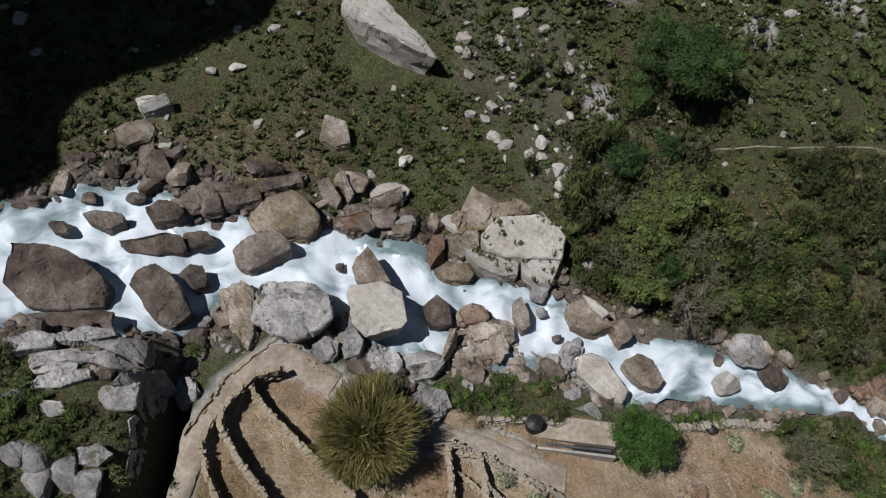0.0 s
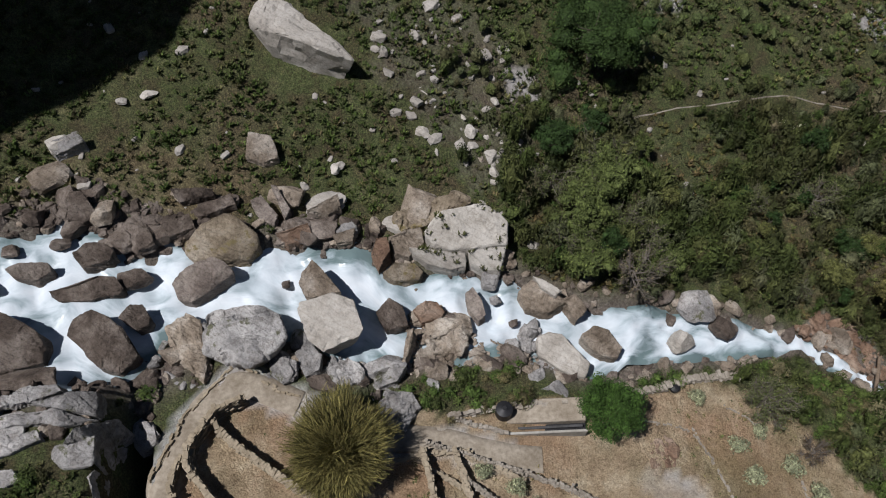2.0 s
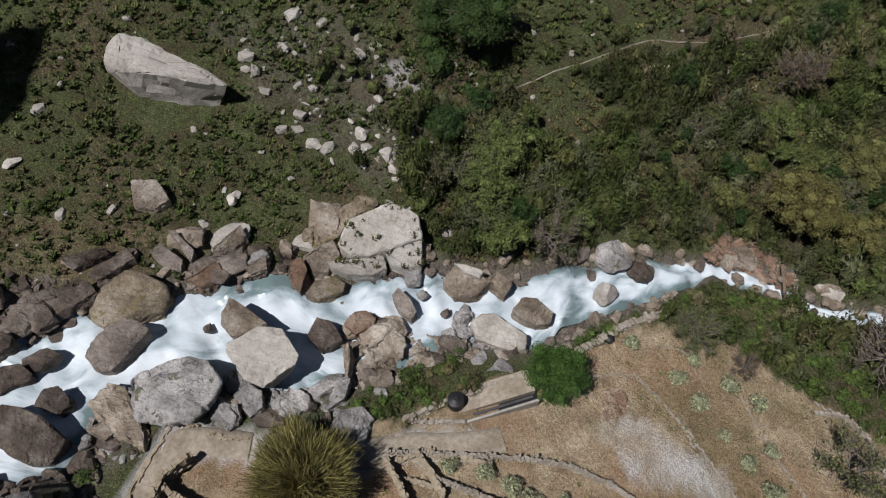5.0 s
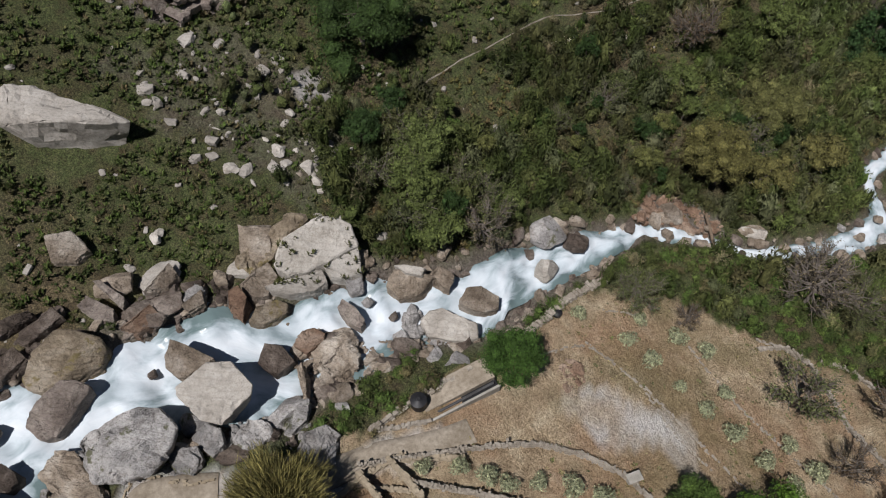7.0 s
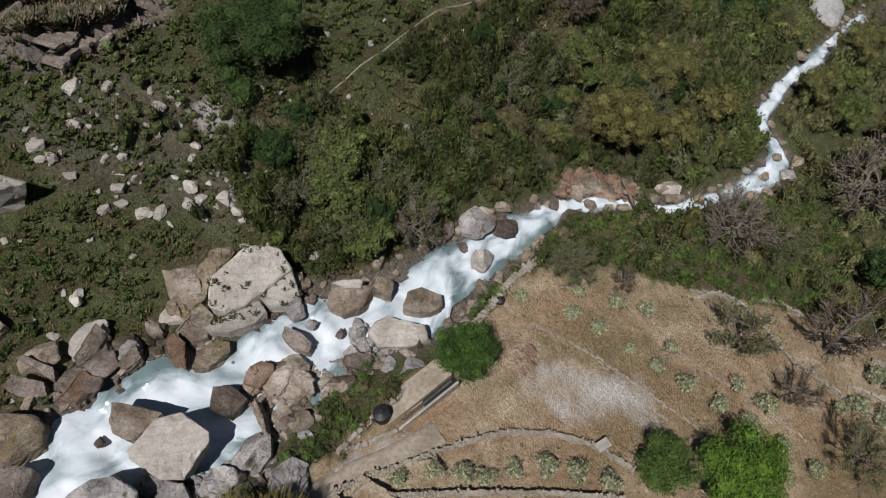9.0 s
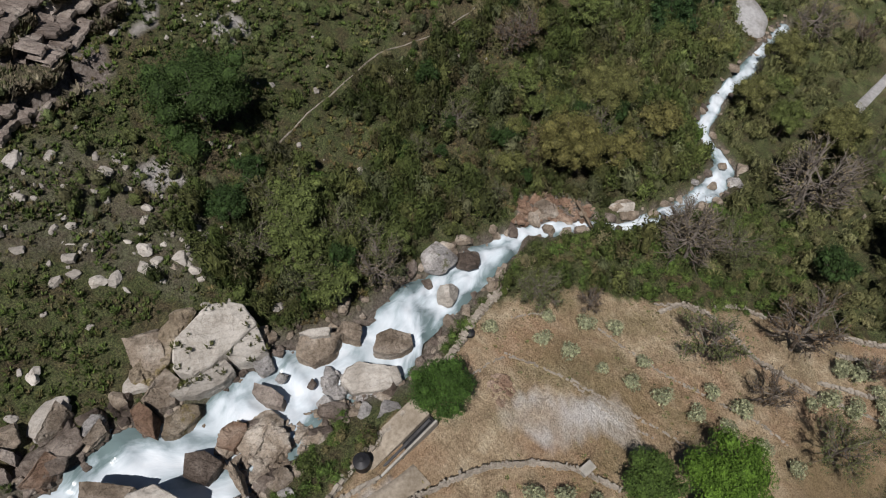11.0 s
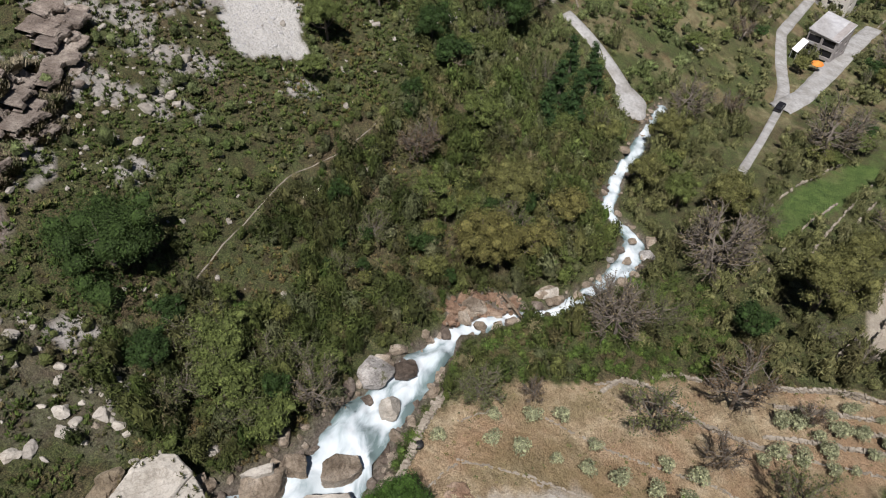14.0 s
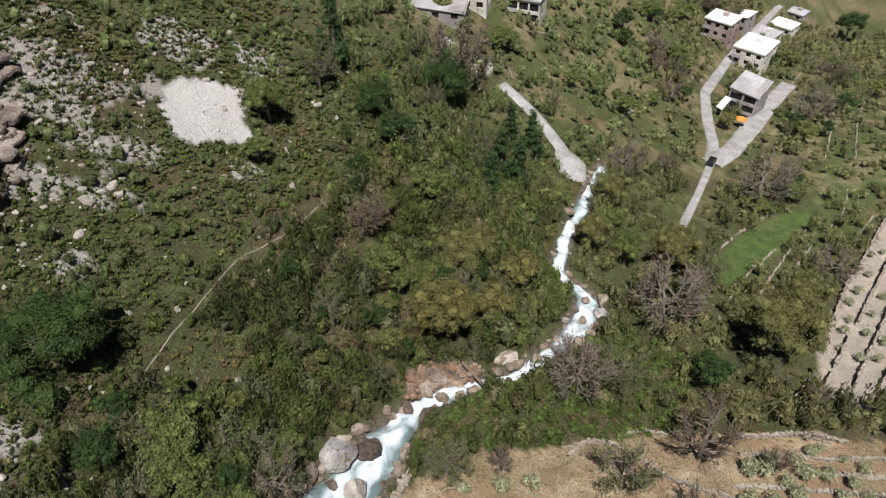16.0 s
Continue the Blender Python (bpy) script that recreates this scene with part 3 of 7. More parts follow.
def crag(corners, kind, label, foot=0.95, deep=2.0, rough=0.12):
    """A large boulder: the hull of its corners (x, y, height over the bed) and a foot drawn in by foot, then broken up and worn."""
    crag.count += 1
    rng = np.random.default_rng(700 + crag.count)
    P = np.array(corners, float).reshape(-1, 3)
    mid = P[:, :2].mean(0)
    z0 = float(base(*mid))
    P[:, 2] += base(P[:, 0], P[:, 1]) - z0
    P[:, :2] -= mid
    low = P.copy()
    low[:, :2] *= foot
    low[:, 2] = -deep
    bm = bmesh.new()
    for p in np.concatenate([P, low]):
        bm.verts.new(p)
    bmesh.ops.convex_hull(bm, input=bm.verts)
    bmesh.ops.delete(bm, geom=[v for v in bm.verts if not v.link_faces], context="VERTS")
    span = float(np.ptp(P[:, :2], axis=0).mean())
    bmesh.ops.dissolve_limit(bm, angle_limit=0.12, verts=bm.verts, edges=bm.edges)
    bmesh.ops.bevel(bm, geom=[e for e in bm.edges if len(e.link_faces) == 2], offset=0.018 * span, segments=1, affect="EDGES", clamp_overlap=True)
    bmesh.ops.triangulate(bm, faces=bm.faces)
    grain = max(0.16, span / 22)
    for _ in range(6):
        long = [e for e in bm.edges if e.calc_length() > grain * 1.4]
        if not long or len(bm.faces) > 2200:
            break
        bmesh.ops.subdivide_edges(bm, edges=long, cuts=1)
        bmesh.ops.triangulate(bm, faces=[f for f in bm.faces if len(f.verts) > 3])
    bm.normal_update()
    V, N = np.array([v.co[:] for v in bm.verts]), np.array([v.normal[:] for v in bm.verts])
    o = rng.uniform(0, 80, 2)
    f = 1.7 / span
    u, v = V[:, 0] * f + o[0] + V[:, 2] * f * 0.8, V[:, 1] * f + o[1] - V[:, 2] * f * 0.7
    broad, fine = fbm(u, v, 3, crag.count), fbm(u * 5, v * 5, 3, crag.count + 9)
    facet = np.floor(broad * 7 + 0.5 * (fine - 0.5)) / 7 - 0.5
    d = rough * span * 0.8 * (1.3 * facet + 0.4 * (broad - 0.5)) + 0.09 * min(1.0, span / 4) * (fine - 0.5) * 2
    rift = np.abs(fbm(u * 0.55 + 7, v * 0.55, 3, crag.count + 4) - 0.5)
    d -= 0.03 * span * np.exp(-(rift / 0.011) ** 2)
    V = V + N * d[:, None]
    for vert, co in zip(bm.verts, V):
        vert.co = co
    ob = part("boulder", bm, ROCKS[kind])
    ob.matrix_world = pose(*mid, z0)
    return tagged(ob, label, "boulder", "boulders in the stream")


crag.count = 0

crag((-9.3, 32.6, 3.3, -9, 33.2, 3.5, -7.6, 33.5, 3.7, -5.8, 33.8, 3.8, -3.9, 33, 3.9, -3.7, 31, 3.9, -3.3, 30.1, 3.8, -3.8, 29.4, 3.6, -5.4, 28.9, 3.3, -7.3, 28.3, 3, -8.7, 29.6, 3.1), "pale", "pale square-cut boulder with a flat top in the stream", foot=0.5, deep=1.2, rough=0.05)
crag((-7.5, 37.5, 3, -6.9, 36.8, 3.3, -5.8, 35, 3.6, -5, 33.9, 3.6, -8.4, 34.1, 2.2, -9.2, 36.1, 1.2, -8.7, 37.2, 1.2), "tan", "tan wedge of rock leaning against a square boulder", rough=0.08)
crag((-18, 33.7, 1.6, -15.9, 33.3, 2.6, -14, 33.5, 3, -12.2, 33.3, 3.2, -11, 32.4, 3.4, -10.7, 31, 3.4, -10.5, 30, 3.2, -11.6, 29, 2.8, -14, 28.1, 2.2, -16.2, 28.7, 1.6, -17.9, 29.7, 1.4, -18.9, 32.9, 1, -15.6, 30.1, 3), "grey", "large grey angular boulder beside the stream", foot=0.7, rough=0.26)
crag((-21.3, 32.5, 1, -19.6, 34.2, 1.2, -18, 33.1, 1.6, -17.6, 29.3, 1.4, -18.2, 27, 0.6, -20, 29.6, 0.6), "tan", "tan broken rock below a grey boulder", rough=0.25)
crag((-36.9, 34.7, 2.4, -34.4, 34.2, 2.8, -32.5, 33.3, 2.8, -31.1, 32.4, 2.2, -30.7, 31.3, 1.2, -31, 29.8, 0.8, -33.9, 29.1, 1, -39.7, 34.9, 2, -39.3, 30.6, 2, -37.2, 28.9, 1.2), "brown", "large dark brown wet boulder in the stream", foot=1.0)
crag((-27, 34.1, 2.4, -25.7, 33.2, 2.6, -24.6, 32, 2.4, -24.1, 30.9, 1.8, -23.6, 30, 1, -25, 28.4, 0.6, -26.5, 29, 1, -28.1, 31.4, 1.2, -29.5, 32.3, 0.8, -28.8, 33.6, 1.2), "brown", "brown wet boulder standing in the white water", foot=0.9)
crag((-25.2, 33.6, 1.2, -24.2, 34.8, 1.4, -23.1, 34.7, 1.4, -22.5, 33.5, 1.2, -22.8, 32.9, 0.8, -23.8, 32.5, 0.8), "brown", "small dark wet boulder in the white water")
crag((-18.2, 38.1, 2.2, -16.6, 38.3, 2.6, -15.3, 37.7, 2.6, -14.9, 37.1, 1.8, -16.4, 36.3, 1, -19.1, 35, 0.6, -20.3, 35.3, 0.6, -20.8, 36.8, 1, -19.9, 37.5, 1.6), "ledge", "grey-brown boulder with a sloping face in the stream", foot=0.9, rough=0.08)
crag((-19.2, 40.6, 1, -17.6, 41.6, 2.2, -15.1, 42.2, 3, -13.8, 41.5, 3, -12.4, 40.4, 2.2, -12.5, 39.6, 1.2, -13.7, 38.7, 0.8, -15.4, 39, 1.6, -18.5, 38.8, 0.8, -19.4, 39.7, 0.6), "ochre", "ochre mossy boulder at the water's edge", foot=1.0)
crag((-31.2, 36.6, 0.8, -29.2, 37.2, 1.2, -27.2, 37.8, 1.4, -25.4, 37.6, 1.4, -24.8, 36.6, 1, -25.3, 36, 0.6, -27.8, 35.6, 0.6, -30.3, 35.7, 0.4), "brown", "flat brown wet boulder in the white water")
crag((-29.1, 40, 1, -27.7, 40.6, 1.6, -26.2, 40.5, 1.6, -25.5, 40, 1.2, -26, 39.4, 0.8, -28.4, 38.9, 0.4, -28.8, 39.5, 0.6), "brown", "brown wet boulder near the upstream bank")
crag((-34.7, 38.9, 0.8, -33.4, 39.3, 1.2, -31, 39.2, 1.2, -30.9, 38.5, 0.8, -32.2, 37.8, 0.5, -34.1, 38.2, 0.5), "brown", "dark wet boulder washed by foam")
crag((3.8, 39.3, 3.4, 5.6, 40.7, 4.2, 8, 41, 4.6, 10, 41.2, 4.6, 11.7, 40.5, 4.4, 12.6, 39.6, 4, 12.4, 38.7, 3.6, 12.2, 37.9, 3.2, 9.5, 37.8, 3, 6.6, 37.8, 2.8, 4.6, 38.2, 2.8), "pale", "huge pale limestone boulder with cracks and grass tufts", deep=3, rough=0.07)
crag((2, 38.7, 2, 3.7, 38.2, 2.4, 7.8, 37.6, 2.4, 7.8, 36.6, 1.6, 6.2, 36.6, 1.2, 3.6, 37.3, 1.2, 2.4, 38.2, 1.4), "pale", "lower pale shelf of a huge limestone boulder", foot=0.9, rough=0.09)
crag((8.1, 37.7, 2.6, 12.2, 37.9, 2.9, 12.1, 37.4, 2.2, 11.3, 36.1, 1.4, 9.5, 36.4, 1.2, 8.2, 37, 1.6), "pale", "lower pale shelf of a huge limestone boulder", foot=0.9, rough=0.09)
crag((0.1, 40.2, 1.2, 1.6, 40.3, 2, 3.6, 40.3, 2.6, 3.8, 38.9, 2.2, 2, 38.1, 1, 0.5, 38.7, 0.8), "tan", "tan lichened rock beside a huge boulder", rough=0.25)
crag((1.4, 42.1, 0.8, 2.6, 42.9, 1.4, 5.3, 43.2, 2, 7.7, 43.2, 2.6, 8.8, 42.4, 3, 5.7, 41.4, 2.4, 3.9, 40.5, 1.8, 1.6, 40.9, 0.9), "ochre", "sandy mossy rock behind a huge boulder", rough=0.4)
crag((13.8, 29.4, 1.2, 15.3, 29.8, 1.6, 16.8, 29.4, 1.6, 18, 27.6, 1.4, 18.9, 26.3, 1, 18.3, 25, 0.6, 16.7, 25.6, 0.6, 13.7, 27.6, 0.6), "pale", "flat pale grey slab at the water's edge", foot=0.9)
crag((13.1, 24.1, 0.7, 15.3, 24.9, 0.9, 16, 23.7, 0.6, 15.5, 22.2, 0.3, 13.8, 22.5, 0.3), "grey", "pale broken slab below a larger slab")
crag((18.8, 29.4, 1, 20.3, 29.9, 1.6, 21.8, 29.3, 1.6, 23.2, 27.7, 1.2, 22.5, 26.8, 0.6, 20.7, 27.1, 0.5, 19.3, 28.3, 0.6), "tan", "tan mossy boulder between two arms of the stream")
crag((12.9, 34.1, 1, 14.4, 35, 1.9, 17.6, 32.9, 1.7, 18.2, 32.6, 1.2, 15.8, 31.9, 0.6, 13.4, 32.5, 0.6), "tan", "tan boulder above the rapids")
crag((14.5, 35.1, 2.2, 15.6, 34.7, 2.3, 17.6, 33.4, 2.2, 16.6, 32.9, 2, 15.2, 33.9, 2), "pale", "pale slab lying on a tan boulder", foot=0.9, deep=1.5)
crag((17.7, 33.1, 1.4, 18.8, 33.2, 1.8, 20, 31.9, 1.4, 18.8, 30.8, 0.8, 18.2, 31.4, 0.8), "tan", "broken tan rocks above the rapids", rough=0.25)
crag((7.2, 34.2, 1.2, 8.1, 34.7, 1.6, 8.9, 33.2, 1.6, 9.1, 32, 1, 8.2, 31.6, 0.6, 7.3, 32.9, 0.8), "ledge", "grey-brown boulder in the rapids")
crag((1.6, 33.1, 0.8, 3, 33.6, 1.6, 4.2, 33.3, 1.8, 4.9, 32.4, 1.4, 4.4, 32, 1, 2.3, 31.8, 0.6), "red", "red-brown boulder beside the rapids")
crag((-2.1, 33, 1, -0.6, 34.2, 1.4, 0.7, 33.2, 1.4, 1, 31.6, 0.8, -1.4, 31.2, 0.6), "brown", "dark brown boulder in the shade of a block")
crag((0.7, 30.6, 2, 1.5, 30.8, 2.2, 1.3, 29.7, 1.6, -0.3, 26.8, 0.8, -0.5, 27.1, 0.8), "tan", "upright slab of rock standing in the stream", foot=1.0)
crag((-0.9, 36.8, 0.8, 0.5, 37.6, 1.4, 2.5, 37.4, 1.4, 3.3, 36.7, 1, 2.7, 36.1, 0.5, 0.1, 36.1, 0.5), "ochre", "low ochre mossy rock at the water's edge")
crag((-1.8, 38.4, 1.4, -1.1, 39.7, 2, 0.1, 39.7, 2.2, 0.2, 38.5, 1.8, -1.3, 37.1, 0.6), "red", "red-brown boulder above the stream")
crag((-10.7, 61.4, 2.4, -8.7, 62.9, 2.6, -6.7, 62.1, 3, -4, 59.6, 3.8, -2.1, 57.1, 4.4, -0.7, 55.7, 4.2, -9.5, 58.9, 3.8, -6, 57.6, 4.4, -10.9, 60.9, 1.6, -8.2, 58.5, 0.2, -5.6, 57.4, 0, -3.7, 56.9, 0.2, -9.6, 60, 0.6), "pale", "very large pale boulder lying on the grassy slope", foot=0.7, deep=3, rough=0.14)
crag((-32, 24.5, 1, -31.4, 25.1, 1.4, -29.7, 25.8, 1.6, -27.7, 26, 1.7, -27.2, 25.2, 1.4, -29.6, 24.5, 1.1), "grey", "grey layered slab of a rock outcrop beside the stream", deep=3, rough=0.16)
crag((-29.3, 24.3, 1.6, -26.6, 24.9, 2, -25, 25.1, 2.1, -25, 24.1, 1.7, -25.1, 23.3, 1.4, -27.3, 23.6, 1.4), "grey", "grey layered slab of a rock outcrop beside the stream", deep=3, rough=0.16)
crag((-31, 23.7, 1.2, -27.6, 23.7, 1.6, -25, 23.1, 1.7, -27.2, 22.4, 1.2, -31, 22.9, 0.9), "grey", "grey layered slab of a rock outcrop beside the stream", deep=3, rough=0.16)
crag((-33.3, 22.9, 0.9, -31, 23.7, 1.1, -30.3, 22.9, 1, -32.1, 22.3, 0.7, -33.2, 22, 0.7), "grey", "grey layered slab of a rock outcrop beside the stream", deep=3, rough=0.16)
crag((-32.9, 20.9, 0.8, -31, 22.2, 1.1, -28.8, 22.3, 1.1, -28.4, 21.5, 0.9, -30.7, 20.7, 0.6, -32.9, 20.3, 0.6), "grey", "grey layered slab of a rock outcrop beside the stream", deep=3, rough=0.16)
crag((-26.9, 20.9, 1.4, -26, 21.9, 2, -24.4, 23.8, 2.2, -23.9, 23.1, 1.8, -24.6, 22.2, 1.4, -25.3, 21.1, 1.4), "grey", "grey layered slab of a rock outcrop beside the stream", deep=3, rough=0.16)
crag((-25.5, 20.1, 0.9, -25.3, 21, 1.3, -24.6, 22.2, 1.3, -24.8, 20.3, 0.9, -25, 19.2, 0.7), "grey", "grey layered slab of a rock outcrop beside the stream", deep=3, rough=0.16)
crag((-23.6, 24.1, 0.8, -22.8, 24.1, 0.9, -21.7, 22.8, 0.7, -22.3, 22.2, 0.4), "grey", "grey layered slab of a rock outcrop beside the stream", deep=3, rough=0.16)
crag((-35.8, 24.2, 1, -33.5, 25.1, 1.4, -31.7, 24.9, 1.4, -31.9, 24, 1, -34.9, 23, 0.8), "grey", "grey layered slab of a rock outcrop beside the stream", deep=3, rough=0.16)
crag((-32.3, 19, 0.5, -31.4, 19.4, 1, -30.2, 19.4, 1, -29.7, 18.7, 0.7, -31, 18.1, 0.4), "grey", "small grey rock in the grass")
crag((-20.2, 45.5, 1.4, -16.1, 45.3, 1.6, -16.2, 44.9, 1, -19.5, 44.4, 0.8), "brown", "brown slab of rock on the far bank")
crag((-18.4, 43.6, 1, -14.5, 44.8, 1.6, -14.2, 43.9, 1.2, -17.9, 43, 0.8), "brown", "brown slab of rock on the far bank")
crag((-21.3, 42.4, 1, -18.6, 43.1, 1.4, -18.2, 42, 0.9, -20.7, 41.4, 0.6), "brown", "brown slab of rock on the far bank")
crag((-12.9, 44, 1.6, -11.7, 44.4, 1.8, -10.4, 42.7, 1.2, -10.9, 41.8, 0.8, -12.3, 42.5, 0.8), "ledge", "leaning brown slab on the far bank")
crag((-10.7, 45.3, 2, -10, 45.1, 2, -9.1, 43.3, 1.2, -9.8, 42.5, 0.8), "ledge", "leaning brown slab on the far bank")
crag((-7.6, 43.1, 1.2, -4.2, 44.2, 2, -4.1, 43.3, 1.4, -5.5, 42.7, 0.8), "tan", "pale pointed rock on the far bank")
crag((-5.4, 40.6, 1.2, -3, 41.1, 1.4, -3.4, 40.1, 0.7, -5.1, 40, 0.7), "tan", "pale broken rock above the water")
crag((-10.9, 41, 1.2, -7.5, 41.7, 1.6, -7.1, 40.4, 0.8, -9.9, 40, 0.7), "red", "red-brown rock above the water")
crag((-12.3, 50.6, 1.6, -10.1, 50, 1.8, -9.7, 48.5, 1, -11.2, 48.1, 0.7, -12.9, 48.7, 0.7), "tan", "reddish-tan rock lying on the slope")
crag((-31, 50.2, 1, -27.9, 51, 1.4, -27.6, 50.3, 1, -30.3, 49.2, 0.6), "grey", "grey flat-topped rock on the grassy slope")
crag((-29.8, 43.3, 0.8, -28.8, 45.2, 1.8, -27.7, 45.2, 2, -26.8, 43.6, 1, -28.2, 42.9, 0.5), "brown", "dark rock on the upstream bank")
crag((-22, 30.4, 0.8, -20.2, 30.8, 1.2, -19.6, 29.6, 0.8, -21, 29, 0.5), "tan", "tan rock beside the path bend")
crag((-12.7, 27.5, 0.8, -11, 28.8, 1.5, -9.9, 28.3, 1.6, -10, 27.2, 0.9, -11.4, 26.5, 0.5), "grey", "grey broken rock below the path")
crag((-10.1, 29.4, 1, -8.5, 30, 1.4, -7.7, 28.8, 1.2, -8, 27.6, 0.8, -9.4, 27.1, 0.6), "grey", "pale grey rock below a square boulder")
crag((-3.4, 24.2, 1, -1.7, 24.9, 2, 0.4, 24.3, 2.2, 1.1, 23, 1.4, -0.9, 21, 0.8, -3, 22.1, 0.8), "grey", "grey rock in the shade of the willow", rough=0.3)
crag((-3.3, 26, 0.8, -1.1, 27.4, 1.4, 0.3, 27.6, 1.2, -0.9, 26, 0.7, -2.8, 25.4, 0.5), "grey", "dark wet rock below the small fall")
crag((-7.2, 27.5, 1, -5.3, 28.5, 1.4, -3.8, 27.4, 1.2, -4.4, 26.2, 0.7, -6.8, 26.3, 0.6), "grey", "pale grey rocks below the small fall", rough=0.3)
crag((2.5, 30.4, 1.2, 6, 31.2, 1.6, 6.8, 29.9, 1.2, 5.7, 28, 0.7, 2.9, 28.6, 0.7), "tan", "brown broken rock beside the rapids", rough=0.35)

crag((-25.5, 18.7, 0.5, -25.2, 19.3, 0.8, -25, 18.9, 0.7, -25, 17.4, 0.4, -25.2, 16.7, 0.3), "grey", "grey rock at the edge of a dark gully", deep=3, rough=0.2)
crag((-25.2, 16.5, 0.4, -24.9, 17.2, 0.7, -24.9, 16, 0.6, -24.9, 14.6, 0.3, -25.2, 14.6, 0.3), "grey", "grey rock at the edge of a dark gully", deep=3, rough=0.2)
crag((-28.4, 16, 0.5, -26.8, 16.5, 0.9, -25.8, 15.7, 0.7, -26.7, 14.7, 0.3, -28.1, 14.8, 0.3), "grey", "grey rock among grass on a knoll", deep=3, rough=0.2)

# stones: x, y, width, depth, turn, height over depth
for spot in (
    (-36.84, 37.73, 2.28, 1.63, 0, .7),
    (-24.86, 41.33, 2.83, 2.38, 0, .7),
    (-24.04, 37.93, 3.26, 2.13, 0, .7),
    (-16.69, 44.41, 5.01, 1.63, 6, .6),
    (-20.61, 42.72, 4.89, 1.73, 3, .6),
    (-8.16, 41.72, 6.17, 2.47, 0, .6),
    (-34.01, 27.72, 8.59, 2.53, 3, .5),
    (5.06, 32.50, 1.52, 1.40, 0, .8),
    (11.91, 31.36, 0.95, 0.83, 0, .8),
):
    boulder(*spot[:5], "brown", spot[5])
for spot in (
    (-29.21, 45.14, 2.84, 2.84, 0, .7),
    (-32.81, 43.91, 2.25, 1.69, 0, .7),
    (-35.90, 43.57, 2.56, 1.90, 0, .7),
    (-30.45, 41.41, 1.90, 1.34, 0, .7),
    (-34.57, 40.96, 1.66, 1.22, 0, .7),
    (-39.54, 40.13, 2.40, 1.42, 0, .7),
    (-10.56, 36.62, 0.92, 0.81, 0, .9),
    (36.07, 29.23, 2.29, 2.29, -35, .8),
    (-23.53, 41.64, 4.28, 2.85, -35, .7),
    (35.95, 29.52, 3.33, 2.39, -52, .7),
    (74.50, 8.88, 1.75, 1.23, -62, .7),
    (-8.68, 42.06, 4.49, 2.79, -35, .6),
):
    boulder(*spot[:5], "brown", spot[5])
for spot in (
    (5.04, 31.26, 4.37, 2.91, 0, .6),
    (-18.66, 45.60, 3.60, 1.51, -8, .6),
    (-4.37, 41.01, 2.83, 1.77, 0, .6),
    (-2.92, 41.94, 0.95, 1.42, 0, .7),
    (-0.84, 41.85, 1.55, 1.79, 0, .7),
    (8.14, 27.25, 1.96, 1.73, 0, .7),
):
    boulder(*spot[:5], "tan", spot[5])
for spot in (
    (2.65, 27.05, 2.82, 2.26, 0, .6),
    (50.24, 26.82, 2.60, 2.89, -15, .7),
    (59.39, 20.09, 2.68, 1.49, -35, .6),
    (33.56, 31.72, 4.01, 2.67, -35, .6),
    (59.45, 18.03, 1.92, 1.33, -35, .6),
    (59.95, 19.83, 3.98, 1.91, -48, .6),
    (62.35, 15.81, 1.64, 1.19, -35, .6),
    (74.61, 11.79, 1.38, 1.21, -58, .7),
    (80.35, 12.24, 1.25, 1.07, -58, .7),
    (50.22, 26.69, 2.99, 2.10, -42, .7),
    (60.06, 17.75, 1.92, 1.28, -62, .6),
    (48.25, 25.01, 1.91, 1.33, -62, .6),
):
    boulder(*spot[:5], "tan", spot[5])
for spot in (
    (47.74, 26.96, 1.77, 1.77, -62, .7),
    (35.46, 31.90, 2.65, 1.72, -62, .6),
    (3.43, 43.94, 3.84, 4.94, -30, .6),
    (-9.85, 45.36, 3.96, 2.27, -25, .6),
    (11.42, 48.33, 0.89, 0.67, -57, .6),
):
    boulder(*spot[:5], "tan", spot[5])
for spot in (
    (33.14, 32.06, 3.71, 4.33, 0, .6),
    (-2.69, 27.59, 4.58, 2.12, 12, .6),
    (-23.18, 23.57, 3.08, 4.10, 35, .7),
    (13.69, 30.37, 1.18, 1.07, 0, .8),
    (2.63, 25.34, 1.45, 1.68, 0, .7),
    (-31.40, 15.19, 2.61, 2.61, 20, .6),
    (-33.04, 15.50, 2.61, 2.17, 0, .6),
    (9.93, 35.72, 2.39, 2.15, 0, .7),
):
    boulder(*spot[:5], "grey", spot[5])
for spot in (
    (10.48, 33.78, 1.19, 0.95, 0, .8),
    (13.06, 25.65, 1.96, 1.73, 0, .7),
    (-9.31, 30.51, 3.07, 2.05, -35, .7),
    (-11.43, 28.64, 2.99, 2.79, -20, .7),
    (-32.21, 22.94, 4.20, 2.05, 6, .5),
    (-26.97, 20.47, 3.91, 2.44, 0, .6),
    (-34.12, 19.66, 1.53, 1.53, 0, .6),
    (-30.55, 13.46, 2.58, 2.58, 0, .6),
    (-29.08, 13.99, 2.00, 3.04, 20, .6),
    (-27.58, 13.35, 2.69, 2.24, 0, .6),
    (73.28, 14.14, 1.93, 1.05, -62, .6),
    (78.29, 9.16, 2.34, 1.98, -62, .7),
    (-4.04, 41.54, 1.86, 2.90, -65, .7),
):
    boulder(*spot[:5], "grey", spot[5])
for spot in (
    (4.49, 53.19, 0.94, 1.78, -37, .6),
):
    boulder(*spot[:5], "grey", spot[5])
